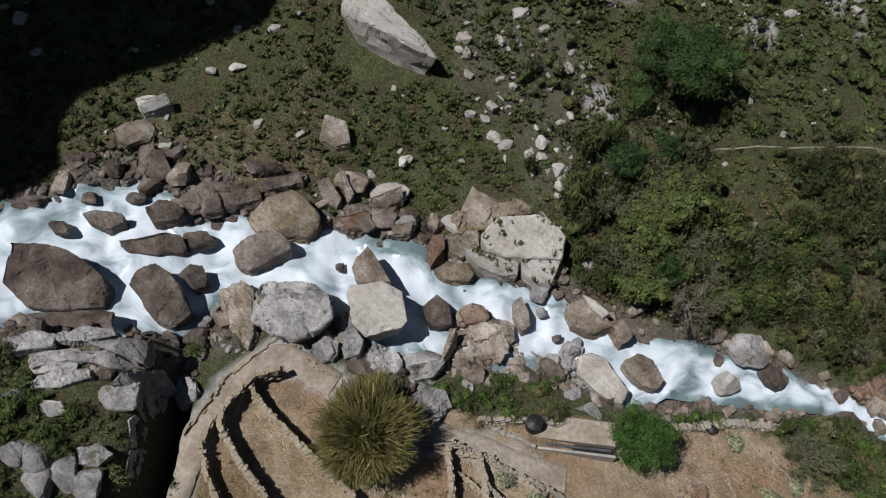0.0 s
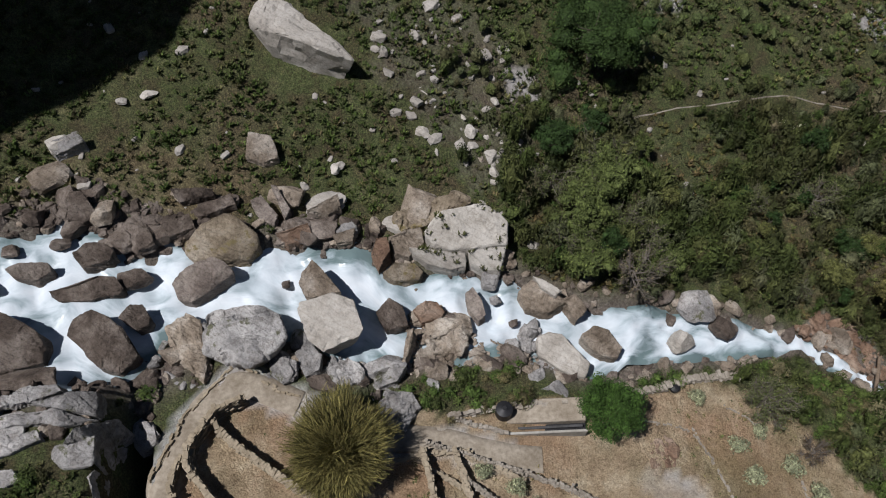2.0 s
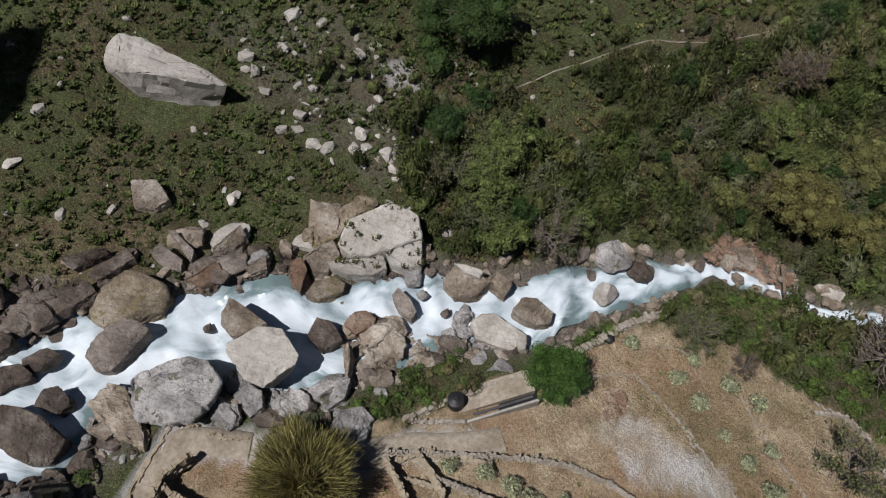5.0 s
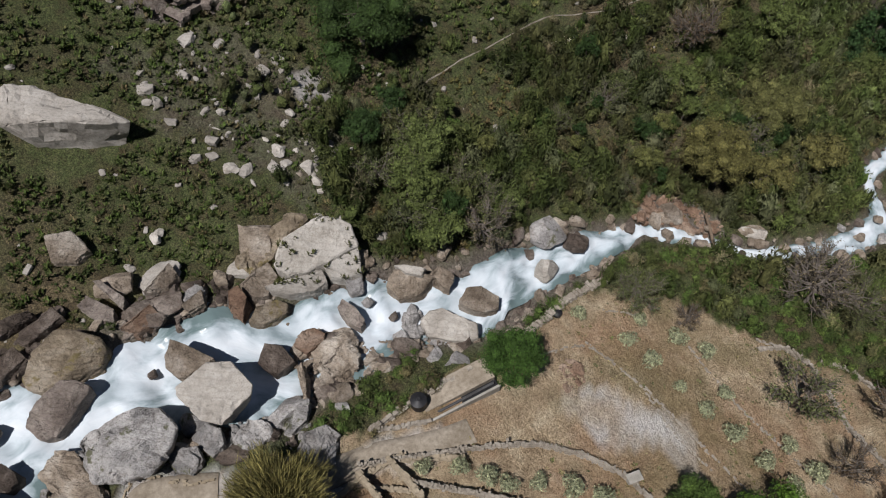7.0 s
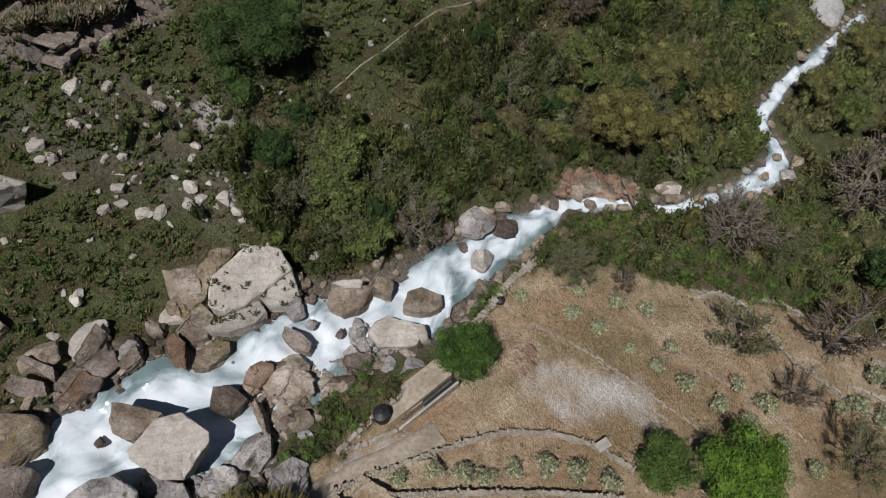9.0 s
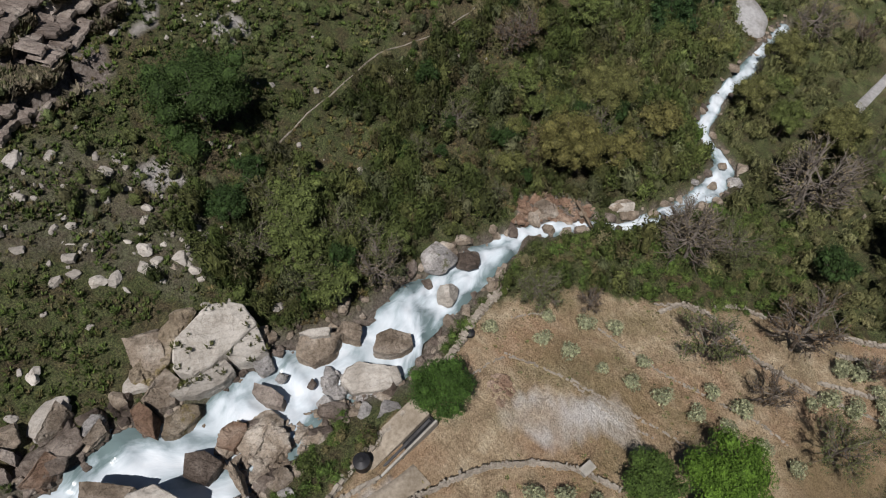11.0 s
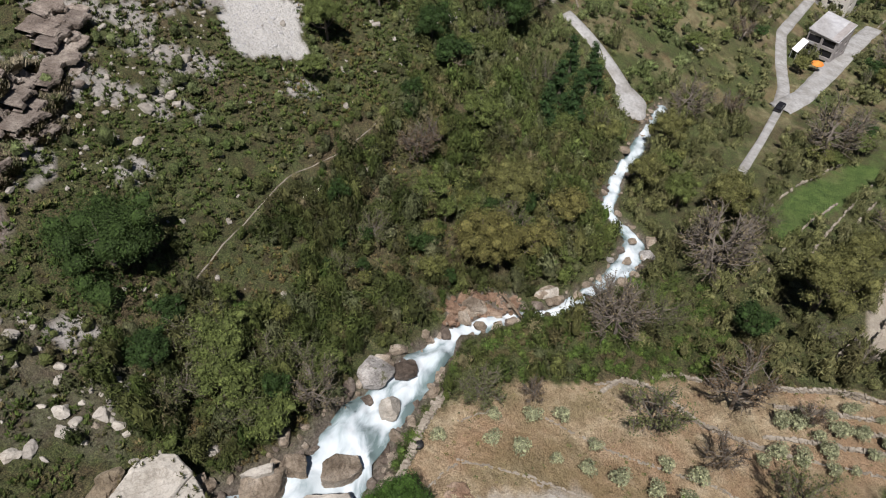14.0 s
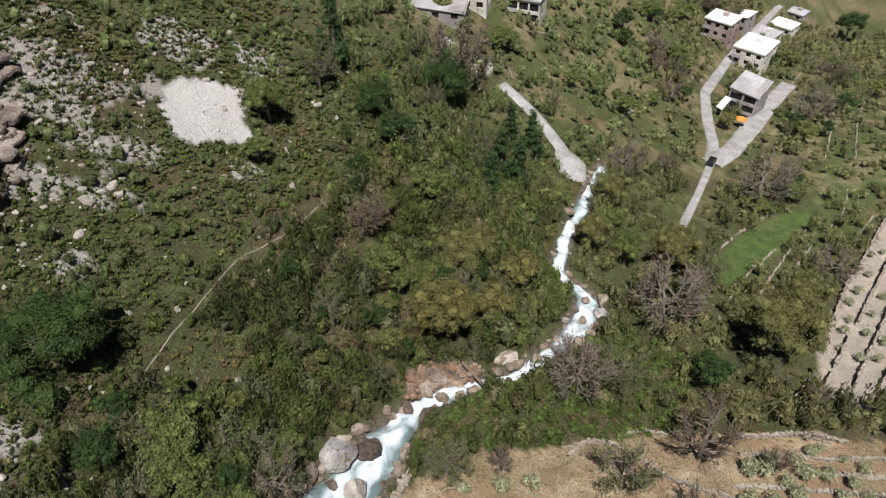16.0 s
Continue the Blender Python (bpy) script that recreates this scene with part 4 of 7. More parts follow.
for spot in (
    (30.48, 28.27, 3.04, 2.31, 10, .7),
    (-29.93, 50.79, 3.81, 2.19, 5, .6),
    (-5.89, 44.09, 3.68, 2.14, 15, .6),
    (12.72, 48.50, 1.86, 1.73, 0, .6),
    (10.87, 51.24, 1.49, 1.24, 0, .6),
    (10.72, 49.82, 1.24, 0.99, 0, .6),
    (5.23, 51.48, 2.22, 1.36, -30, .5),
    (4.44, 53.26, 1.24, 1.85, 0, .5),
    (5.89, 55.78, 1.37, 1.24, 0, .5),
    (4.65, 58.36, 0.87, 1.12, 0, .6),
    (0.89, 62.21, 1.12, 1.25, 0, .6),
    (-4.18, 47.78, 1.08, 1.44, 0, .6),
    (15.91, 39.24, 0.85, 1.10, 0, .6),
    (-21.58, 55.39, 1.78, 0.83, 20, .6),
    (-24.20, 54.68, 1.06, 0.94, 0, .6),
):
    boulder(*spot[:5], "pale", spot[5])
for spot in (
    (14.13, 54.37, 0.88, 1.13, 0, .5),
    (-3.77, 48.10, 0.99, 0.99, -35, .6),
    (15.32, 39.35, 1.10, 0.97, -35, .6),
    (59.51, 19.88, 3.69, 1.76, -57, .6),
    (0.81, 42.11, 2.69, 2.15, -45, .6),
    (-5.64, 44.52, 2.25, 3.89, -70, .5),
    (5.96, 55.52, 1.91, 0.85, -52, .6),
    (10.61, 51.17, 1.66, 1.22, -57, .6),
    (12.98, 48.70, 1.81, 1.47, -47, .6),
    (5.33, 51.47, 2.53, 0.95, -52, .6),
    (10.12, 49.50, 0.99, 0.66, -57, .6),
    (12.65, 46.91, 1.35, 1.02, -57, .6),
    (12.66, 47.78, 0.90, 0.68, -57, .6),
    (12.36, 45.89, 0.90, 0.68, -57, .6),
    (6.64, 49.43, 1.81, 0.53, -77, .5),
):
    boulder(*spot[:5], "pale", spot[5])
for spot in (
    (7.72, 55.95, 0.97, 0.54, -57, .6),
    (10.22, 52.75, 0.88, 0.55, -57, .6),
    (12.41, 50.63, 0.79, 0.51, -57, .6),
):
    boulder(*spot[:5], "pale", spot[5])



# ---- plants ----
def leaves(rng, centres, radii, count, leaf, squash=0.85, core=0.55, up=0.25, slim=(0.5, 1.0)):
    """Small leaf sprays round a set of balls: quads, set at all angles, thicker towards the outside."""
    centres, radii = np.asarray(centres, float), np.asarray(radii, float)
    pick = rng.choice(len(centres), count, p=radii ** 2 / (radii ** 2).sum())
    way = rng.normal(size=(count, 3))
    way[:, 2] = np.abs(way[:, 2]) * 0.9 + way[:, 2] * 0.25
    way /= np.linalg.norm(way, axis=1, keepdims=True)
    r = radii[pick] * (core + (1 - core) * rng.random(count) ** 0.6)
    mid = centres[pick] + way * r[:, None] * (1, 1, squash)
    nrm = way + rng.normal(size=(count, 3)) * 0.55 + (0, 0, up)
    nrm /= np.linalg.norm(nrm, axis=1, keepdims=True)
    side = np.cross(nrm, rng.normal(size=(count, 3)))
    side /= np.linalg.norm(side, axis=1, keepdims=True)
    other = np.cross(nrm, side)
    size = leaf * rng.uniform(0.6, 1.35, count)[:, None]
    stretch = rng.uniform(*slim, count)[:, None]
    v = np.stack([mid - side * size - other * size * stretch * 0.5, mid + side * size * 0.3 - other * size * stretch * 0.6, mid + side * size * 0.4 + other * size * stretch], 1).reshape(-1, 3)
    return v, np.arange(count * 3).reshape(-1, 3)


def joined(pieces):
    V, Fc, start = [], [], 0
    for v, f in pieces:
        V.append(v)
        Fc.append(np.asarray(f) + start)
        start += len(v)
    return np.concatenate(V), np.concatenate(Fc)


def clump(rng, centre, r, squash=0.85, detail=2):
    """A lumpy knot of leaves: an uneven closed shape without its underside."""
    bm = bmesh.new()
    bmesh.ops.create_icosphere(bm, subdivisions=detail, radius=1)
    V = np.array([v.co[:] for v in bm.verts])
    F3 = np.array([[v.index for v in f.verts] for f in bm.faces])
    bm.free()
    V = V * rng.uniform(0.72, 1.18, (len(V), 1)) * (r, r, r * squash) + centre
    mid = V[F3].mean(1)
    return V, F3[mid[:, 2] > centre[2] - 0.35 * r]


def bush_shape(seed, count, leaf, lobes=5, low=0.75, detail=1, core=0.8):
    """A bush of radius one on the ground: a few lobes, each a lumpy knot with leaf sprays round it."""
    rng = np.random.default_rng(seed)
    a = rng.uniform(0, 2 * np.pi, lobes)
    d = rng.uniform(0.2, 0.58, lobes)
    centres = np.stack([np.cos(a) * d, np.sin(a) * d, rng.uniform(0.2, 0.55, lobes) * low], -1)
    centres[0] = (0, 0, 0.55 * low)
    radii = rng.uniform(0.32, 0.52, lobes)
    pieces = [clump(rng, c, r * core, low, detail) for c, r in zip(centres[:2], radii[:2] * (1.35, 1.0))]
    pieces.append(leaves(rng, centres, radii * 1.2, count, leaf, low, core * 0.8, 0.25, (0.14, 0.38)))
    return joined(pieces)


def tuft_shape(seed, blades):
    """A tussock of radius one: narrow blades that lean outwards."""
    rng = np.random.default_rng(seed)
    a = rng.uniform(0, 2 * np.pi, blades)
    r = rng.uniform(0.0, 0.6, blades)
    foot = np.stack([np.cos(a) * r, np.sin(a) * r, np.zeros(blades)], -1)
    b = a + rng.normal(0, 0.7, blades)
    tip = foot + np.stack([np.cos(b) * 0.6, np.sin(b) * 0.6, rng.uniform(0.5, 1.1, blades)], -1)
    side = np.stack([-np.sin(b), np.cos(b), np.zeros(blades)], -1) * 0.27
    v = np.stack([foot - side, foot + side, tip], 1).reshape(-1, 3)
    return v, np.arange(blades * 3).reshape(-1, 3)


def scatter(name, label, category, shapes, x, y, size, tint, tall=1.0, sink=0.1):
    """Many small plants as one mesh that nobody could count."""
    x, y, size, tint = (np.asarray(q, float) for q in (x, y, size, tint))
    z = ground(x, y) - sink * size
    rng = np.random.default_rng(len(x))
    which = rng.integers(0, len(shapes), len(x))
    turn = rng.uniform(0, 2 * np.pi, len(x))
    high = np.broadcast_to(tall, x.shape) * rng.uniform(0.75, 1.25, len(x))
    V, Fc, C, start = [], [], [], 0
    for k, (sv, sf) in enumerate(shapes):
        m = which == k
        n = int(m.sum())
        if not n:
            continue
        c, s = np.cos(turn[m])[:, None], np.sin(turn[m])[:, None]
        px = (sv[None, :, 0] * c - sv[None, :, 1] * s) * size[m][:, None] + x[m][:, None]
        py = (sv[None, :, 0] * s + sv[None, :, 1] * c) * size[m][:, None] + y[m][:, None]
        pz = sv[None, :, 2] * (size[m] * high[m])[:, None] + z[m][:, None]
        V.append(np.stack([px, py, pz], -1).reshape(-1, 3))
        Fc.append((sf[None] + (np.arange(n) * len(sv))[:, None, None] + start).reshape(-1, 3))
        C.append(np.repeat(np.concatenate([tint[m], np.ones((n, 1))], 1), len(sv), 0))
        start += n * len(sv)
    ob = new(name, mesh_from(name, np.concatenate(V), np.concatenate(Fc), M_LEAF, np.concatenate(C)))
    return tagged(ob, label, category, kind="stuff")


def palette(rng, n, colours, weights=None, jitter=0.18):
    c = np.array(colours)[rng.choice(len(colours), n, p=weights)]
    return np.clip(c * rng.normal(1, jitter, (n, 1)), 0.004, 0.9)


def free_of(x, y, room=1.15):
    """Where plants may stand: off the water, the ways, the gravel and the boulders."""
    ok = stream_near(x, y) > room
    ok &= (along(x, y, ROAD) > 3.2) & (along(x, y, ROAD_UP) > 3.4) & (along(x, y, TRACK) > 2.6) & (along(x, y, PATHWAY) > 1.6)
    ok &= ~inside(x, y, GRAVEL)
    for ob in ROCK_SPOTS:
        ok &= np.hypot(x - ob[0], y - ob[1]) > ob[2] * 0.45
    return ok


ROCK_SPOTS = [(o.location.x, o.location.y, max(o.dimensions.x, o.dimensions.y)) for o in scene.objects if o.name.startswith("boulder")]


def sow(rng, n, box):
    return rng.uniform(box[0], box[1], n), rng.uniform(box[2], box[3], n)


HOUSE_SPOTS = ((218.88, -14.22, 7), (279.00, -16.27, 9), (298.45, -4.92, 9), (344.91, -27.01, 9), (181.25, -8.77, 4), (155.57, 66.64, 9), (166.91, 63.16, 7), (184.57, 53.25, 7), (395.43, -37.43, 7))


def plants():
    rng = np.random.default_rng(11)
    greens = ((0.062, 0.092, 0.025), (0.08, 0.105, 0.036), (0.048, 0.066, 0.02), (0.11, 0.108, 0.05), (0.105, 0.085, 0.052))
    tufts = [tuft_shape(k, 12) for k in range(8)]
    # tussocks on the open slope
    x, y = sow(rng, 40000, (-60, 110, 32, 125))
    open_slope = ~inside(x, y, SCRUB) & ~inside(x, y, TERRACE)
    thin = fbm(x / 5, y / 5, 3, 31) + np.where(inside(x, y, LEDGES), -0.25, 0) + np.where(inside(x, y, SCREE), -0.12, 0)
    keep = open_slope & free_of(x, y) & (thin > 0.3)
    x, y = x[keep], y[keep]
    scatter("grass_tussock", "low green and straw grass tussocks on the slope", "grass", tufts, x, y, rng.uniform(0.25, 0.62, len(x)),
            palette(rng, len(x), greens, (0.33, 0.25, 0.2, 0.13, 0.09)), 0.95)
    # low cushions among the tussocks
    low = [bush_shape(40 + k, 66, 0.14, 2, 0.7, 1, 0.5) for k in range(8)]
    x, y = sow(rng, 7200, (-60, 160, 30, 130))
    keep = ~inside(x, y, TERRACE) & free_of(x, y) & (fbm(x / 7, y / 7, 3, 33) > 0.42) & ~(inside(x, y, SCRUB) & (rng.random(len(x)) < 0.7)) & ((x < 70) | (rng.random(len(x)) < 0.5))
    x, y = x[keep], y[keep]
    scatter("low_shrub", "low dark green cushion shrubs scattered over the slope", "shrub", low, x, y, rng.uniform(0.3, 0.75, len(x)),
            palette(rng, len(x), ((0.036, 0.054, 0.016), (0.05, 0.07, 0.022), (0.07, 0.07, 0.03), (0.09, 0.075, 0.05)), (0.4, 0.3, 0.2, 0.1)), 0.9)
    # thick scrub on the slope beyond the boulders and along the banks downstream
    bushes = [bush_shape(60 + k, 185, 0.18, 5, 1.05, 1, 0.58) for k in range(12)]
    loose = [bush_shape(80 + k, 62, 0.2, 2, 1.15, 1, 0.55) for k in range(12)]
    tints = ((0.05, 0.068, 0.021), (0.075, 0.095, 0.033), (0.1, 0.108, 0.045), (0.1, 0.082, 0.05), (0.17, 0.145, 0.105), (0.065, 0.11, 0.028), (0.115, 0.125, 0.08))
    odds = (0.3, 0.27, 0.15, 0.08, 0.04, 0.04, 0.12)

    def growing(n, bounds):
        x, y = sow(rng, n, bounds)
        thick = np.where(inside(x, y, SCRUB), 1.0, np.where((x > 60) & (y < 0.5 * x + 12), 0.85, np.where(y > 55, 0.6, 0.5)))
        keep = ~inside(x, y, TERRACE) & ~inside(x, y, FARSOIL) & ~inside(x, y, FIELD) & free_of(x, y, 1.3) & (rng.random(len(x)) < thick) & (fbm(x / 9, y / 9, 3, 35) > 0.31)
        keep &= ~(inside(x, y, FARFIELD) & (rng.random(len(x)) < 0.45)) & ~(inside(x, y, LEDGES) & (rng.random(len(x)) < 0.7))
        keep &= ((y > 30) | (x > 28)) & (y > -0.45 * x - 12) & ~(inside(x, y, STONY) & (rng.random(len(x)) < 0.5))
        keep &= ~inside(x, y, RED_BANK) & (stream_gap(x, y) > 1.7) & (along(x, y, CHANNEL) > 0.75)
        for px, py, r in HOUSE_SPOTS + CLEARINGS:
            keep &= np.hypot(x - px, y - py) > r
        x, y = x[keep], y[keep]
        tone = fbm(x / 14, y / 14, 2, 37)[:, None]
        # tints grow paler down the valley, and more even there and up the slope
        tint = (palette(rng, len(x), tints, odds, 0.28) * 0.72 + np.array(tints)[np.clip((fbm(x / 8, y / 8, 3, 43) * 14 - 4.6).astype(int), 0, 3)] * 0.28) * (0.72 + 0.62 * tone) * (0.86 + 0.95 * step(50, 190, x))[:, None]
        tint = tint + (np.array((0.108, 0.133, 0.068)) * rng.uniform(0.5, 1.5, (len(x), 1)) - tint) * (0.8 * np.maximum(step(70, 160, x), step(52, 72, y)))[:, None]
        south = (y < np.interp(x, MIDS[:, 0], MIDS[:, 1])) & (x > 55)
        tint = tint + (np.array((0.15, 0.145, 0.08)) * rng.uniform(0.45, 1.4, (len(x), 1)) - tint) * (0.65 * south)[:, None]
        return x, y, tint

    x, y, tint = growing(6300, (8, 140, -45, 150))
    x2, y2, tint2 = growing(2300, (13, 112, 12, 56))
    x, y, tint = np.concatenate([x, x2]), np.concatenate([y, y2]), np.concatenate([tint, tint2])
    # the near scrub is a fifth darker in colour
    tint = tint * np.where(inside(x, y, SCRUB) & (x < 60), 0.8, 1.0)[:, None]
    upper = (y > 0.5 * x + 14) & (y > 52)
    size = (0.75 + 1.75 * rng.random(len(x)) ** 1.5) * np.where(upper, 0.72, 1.0)
    domes = [bush_shape(160 + k, 230, 0.11, 4, 0.95, 1, 0.72) for k in range(10)]
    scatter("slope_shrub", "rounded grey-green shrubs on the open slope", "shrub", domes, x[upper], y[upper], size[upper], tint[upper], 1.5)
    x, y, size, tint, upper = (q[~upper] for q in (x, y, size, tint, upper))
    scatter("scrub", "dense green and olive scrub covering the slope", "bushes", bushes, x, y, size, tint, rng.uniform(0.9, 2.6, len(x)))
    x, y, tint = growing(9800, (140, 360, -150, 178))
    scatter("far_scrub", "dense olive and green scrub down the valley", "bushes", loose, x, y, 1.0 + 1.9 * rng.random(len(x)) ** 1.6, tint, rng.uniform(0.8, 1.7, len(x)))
    # bracken and grass in the gaps of the scrub
    x, y = sow(rng, 15000, (8, 130, 20, 120))
    keep = (inside(x, y, SCRUB) | (x > 60)) & ~inside(x, y, TERRACE) & free_of(x, y, 1.3) & ((fbm(x / 9, y / 9, 3, 35) < 0.46) | np.any([np.hypot(x - a, y - b) < r for a, b, r in CLEARINGS], axis=0)) & (stream_gap(x, y) > 1.0)
    x, y = x[keep], y[keep]
    scatter("bracken", "brown and olive bracken in the gaps of the scrub", "bracken", tufts, x, y, rng.uniform(0.35, 0.8, len(x)),
            palette(rng, len(x), ((0.085, 0.078, 0.03), (0.1, 0.075, 0.04), (0.07, 0.08, 0.03), (0.13, 0.1, 0.06)), (0.35, 0.3, 0.25, 0.1)), 0.6)
    # dry brown shrubs among the ledges
    twiggy = [tuft_shape(20 + k, 34) for k in range(8)]
    x, y = sow(rng, 9000, (min(LEDGES[0::2]), max(LEDGES[0::2]), min(LEDGES[1::2]), max(LEDGES[1::2])))
    keep = ragged(x, y, LEDGES, 4) & (fbm(x / 6, y / 6, 3, 45) > 0.42)
    x, y = x[keep], y[keep]
    scatter("dry_shrub", "dry brown shrubs between rock ledges", "shrub", twiggy, x, y, rng.uniform(0.4, 1.3, len(x)),
            palette(rng, len(x), ((0.145, 0.12, 0.1), (0.115, 0.105, 0.075), (0.19, 0.165, 0.145), (0.07, 0.078, 0.04)), (0.4, 0.25, 0.2, 0.15)), 0.8)
    # weeds on the terraces
    x, y = sow(rng, 9000, (-30, 130, -40, 35))
    keep = inside(x, y, TERRACE) & free_of(x, y) & ~inside(x, y, SAND) & (fbm(x / 4, y / 4, 3, 39) > 0.52)
    x, y = x[keep], y[keep]
    scatter("dry_weeds", "dry straw-coloured weeds on the terraces", "weeds", tufts, x, y, rng.uniform(0.12, 0.35, len(x)),
            palette(rng, len(x), ((0.12, 0.1, 0.045), (0.09, 0.1, 0.04), (0.2, 0.17, 0.1))), 0.6)
    # green bushes between the stream and the terraces
    x, y = sow(rng, 3000, (-50, 75, -5, 34))
    keep = ~inside(x, y, TERRACE) & free_of(x, y, 1.12) & (y < np.interp(x, MIDS[:, 0], MIDS[:, 1])) & ((x > 24) | (fbm(x / 6, y / 6, 3, 41) > 0.5))
    keep &= ((x > 24) | (x < -16) | ((x > -1) & (x < 12))) & (stream_gap(x, y) > 1.1)
    x, y = x[keep], y[keep]
    scatter("bank_shrub", "fresh green bushes on the bank below the terraces", "bushes", bushes, x, y, rng.uniform(0.7, 1.6, len(x)),
            palette(rng, len(x), ((0.065, 0.1, 0.028), (0.085, 0.115, 0.036), (0.055, 0.07, 0.025), (0.11, 0.095, 0.055)), (0.35, 0.25, 0.22, 0.18)), 0.95)

    # grass and bushes on the knoll beside the gully
    x, y = sow(rng, 1500, (-44, -25.3, 2, 23.5))
    keep = free_of(x, y) & (fbm(x / 4, y / 4, 3, 49) > 0.4)
    x, y = x[keep], y[keep]
    scatter("knoll_grass", "green grass and weeds on the knoll", "grass", tufts, x, y, rng.uniform(0.2, 0.5, len(x)), palette(rng, len(x), greens), 0.9)
    pick = rng.random(len(x)) < 0.1
    scatter("knoll_shrub", "dark green bushes on the knoll beside the gully", "bushes", bushes, x[pick], y[pick], rng.uniform(0.6, 1.5, int(pick.sum())),
            palette(rng, int(pick.sum()), ((0.045, 0.06, 0.02), (0.06, 0.08, 0.026), (0.085, 0.085, 0.04))), 1.0)

    # grass in the cracks of the pale boulders
    V, Fc, start = [], [], 0
    for ob in [o for o in scene.objects if o.name.startswith("boulder") and "huge" in o["label"] and o.data.materials[0].name == "pale_limestone"]:
        tops = [v.co + ob.matrix_world.translation for v in ob.data.vertices if v.normal.z > 0.6]
        for k in rng.integers(0, len(tops), 16):
            sv, sf = tufts[int(rng.integers(0, len(tufts)))]
            V.append(sv * rng.uniform(0.2, 0.5) + np.array(tops[int(k)]) - (0, 0, 0.04))
            Fc.append(sf + start)
            start += len(sv)
    V = np.concatenate(V)
    tint = np.tile(np.array((0.08, 0.085, 0.035, 1.0)), (len(V), 1))
    tagged(new("crack_grass", mesh_from("crack_grass", V, np.concatenate(Fc), M_LEAF, tint)), "grass tufts in the cracks of a pale boulder", "grass", kind="stuff")


plants()


def rubble():
    """Loose stones: on the scree, along both banks, and strewn over the slope."""
    rng = np.random.default_rng(17)
    shapes = []
    for k in range(6):
        bm = rock_mesh(500 + k, 0.58, 0.4, 0.3, 5, 2, 0.0, 0.95)
        bmesh.ops.dissolve_limit(bm, angle_limit=0.42, verts=bm.verts, edges=bm.edges)
        bmesh.ops.triangulate(bm, faces=bm.faces)
        bm.verts.ensure_lookup_table()
        bm.verts.index_update()
        shapes.append((np.array([v.co[:] for v in bm.verts]), np.array([[v.index for v in f.verts] for f in bm.faces])))
        bm.free()

    def lay(name, label, x, y, size, mat, z=None):
        z = ground(x, y) if z is None else z
        which, turn = rng.integers(0, 6, len(x)), rng.uniform(0, 6.28, len(x))
        V, Fc, start = [], [], 0
        for k, (sv, sf) in enumerate(shapes):
            m = which == k
            n = int(m.sum())
            if not n:
                continue
            c, s = np.cos(turn[m])[:, None], np.sin(turn[m])[:, None]
            px = (sv[None, :, 0] * c - sv[None, :, 1] * s) * size[m][:, None] + x[m][:, None]
            py = (sv[None, :, 0] * s + sv[None, :, 1] * c) * size[m][:, None] + y[m][:, None]
            pz = sv[None, :, 2] * size[m][:, None] + (z[m] + 0.12 * size[m])[:, None]
            V.append(np.stack([px, py, pz], -1).reshape(-1, 3))
            Fc.append((sf[None] + (np.arange(n) * len(sv))[:, None, None] + start).reshape(-1, 3))
            start += n * len(sv)
        tagged(new(name, mesh_from(name, np.concatenate(V), np.concatenate(Fc), mat)), label, "stones", kind="stuff")

    x, y = sow(rng, 9000, (-60, 110, 34, 125))
    odds = np.where(inside(x, y, SCREE), 0.75, 0.07) + np.where(inside(x, y, LEDGES), 0.2, 0)
    keep = (rng.random(len(x)) < odds) & (stream_near(x, y) > 1.2) & ~(inside(x, y, SCRUB) & (rng.random(len(x)) < 0.8))
    x, y = x[keep], y[keep]
    lay("loose_stone", "pale loose stones strewn over the grassy slope", x, y, rng.gamma(1.6, 0.24, len(x)) + 0.18, ROCKS["pale"])
    x, y = sow(rng, 16000, (-60, 135, 5, 60))
    d = stream_near(x, y)
    keep = (d > 0.8) & (d < 1.45) & (rng.random(len(x)) < 0.55)
    x, y = x[keep], y[keep]
    size = rng.gamma(1.8, 0.36, len(x)) + 0.2
    wet = rng.random(len(x)) < np.where(x < 12, 0.75, 0.3)
    lay("bank_stone", "dark wet stones heaped along the stream's banks", x[wet], y[wet], size[wet], ROCKS["brown"])
    lay("bank_stone", "tan dry stones heaped along the stream's banks", x[~wet], y[~wet], size[~wet], ROCKS["tan"])
    x, y = sow(rng, 1700, (min(GRAVEL[0::2]), max(GRAVEL[0::2]), min(GRAVEL[1::2]), max(GRAVEL[1::2])))
    keep = inside(x, y, GRAVEL)
    x, y = x[keep], y[keep]
    lay("scree_stone", "pale grey broken stones heaped in a bare patch", x, y, rng.gamma(1.2, 0.07, len(x)) + 0.08, ROCKS["scree"])
    for name, label, ring, kind, n in (
        ("rubble_pile", "heap of broken brown rocks beside the rapids", PILE_A, "tan", 420),
        ("rubble_pile", "heap of dark wet rocks on the upstream bank", PILE_B, "brown", 330),
        ("rubble_pile", "heap of grey broken rocks below the footpath", PILE_C, "grey", 230),
        ("rubble_pile", "heap of brown slabs on the far bank", PILE_D, "brown", 220),
        ("rubble_pile", "heap of reddish rubble beside the round tree", (23.55, 18.17, 26.09, 18.49, 26.94, 16.82, 25.92, 15.46, 23.12, 15.4), "red", 70),
        ("rubble_pile", "heap of grey stones at the water's edge", PILE_E, "grey", 150),
    ):
        xs0, ys0 = ring[0::2], ring[1::2]
        x, y = sow(rng, n * 3, (min(xs0), max(xs0), min(ys0), max(ys0)))
        keep = inside(x, y, ring)
        x, y = x[keep][:n], y[keep][:n]
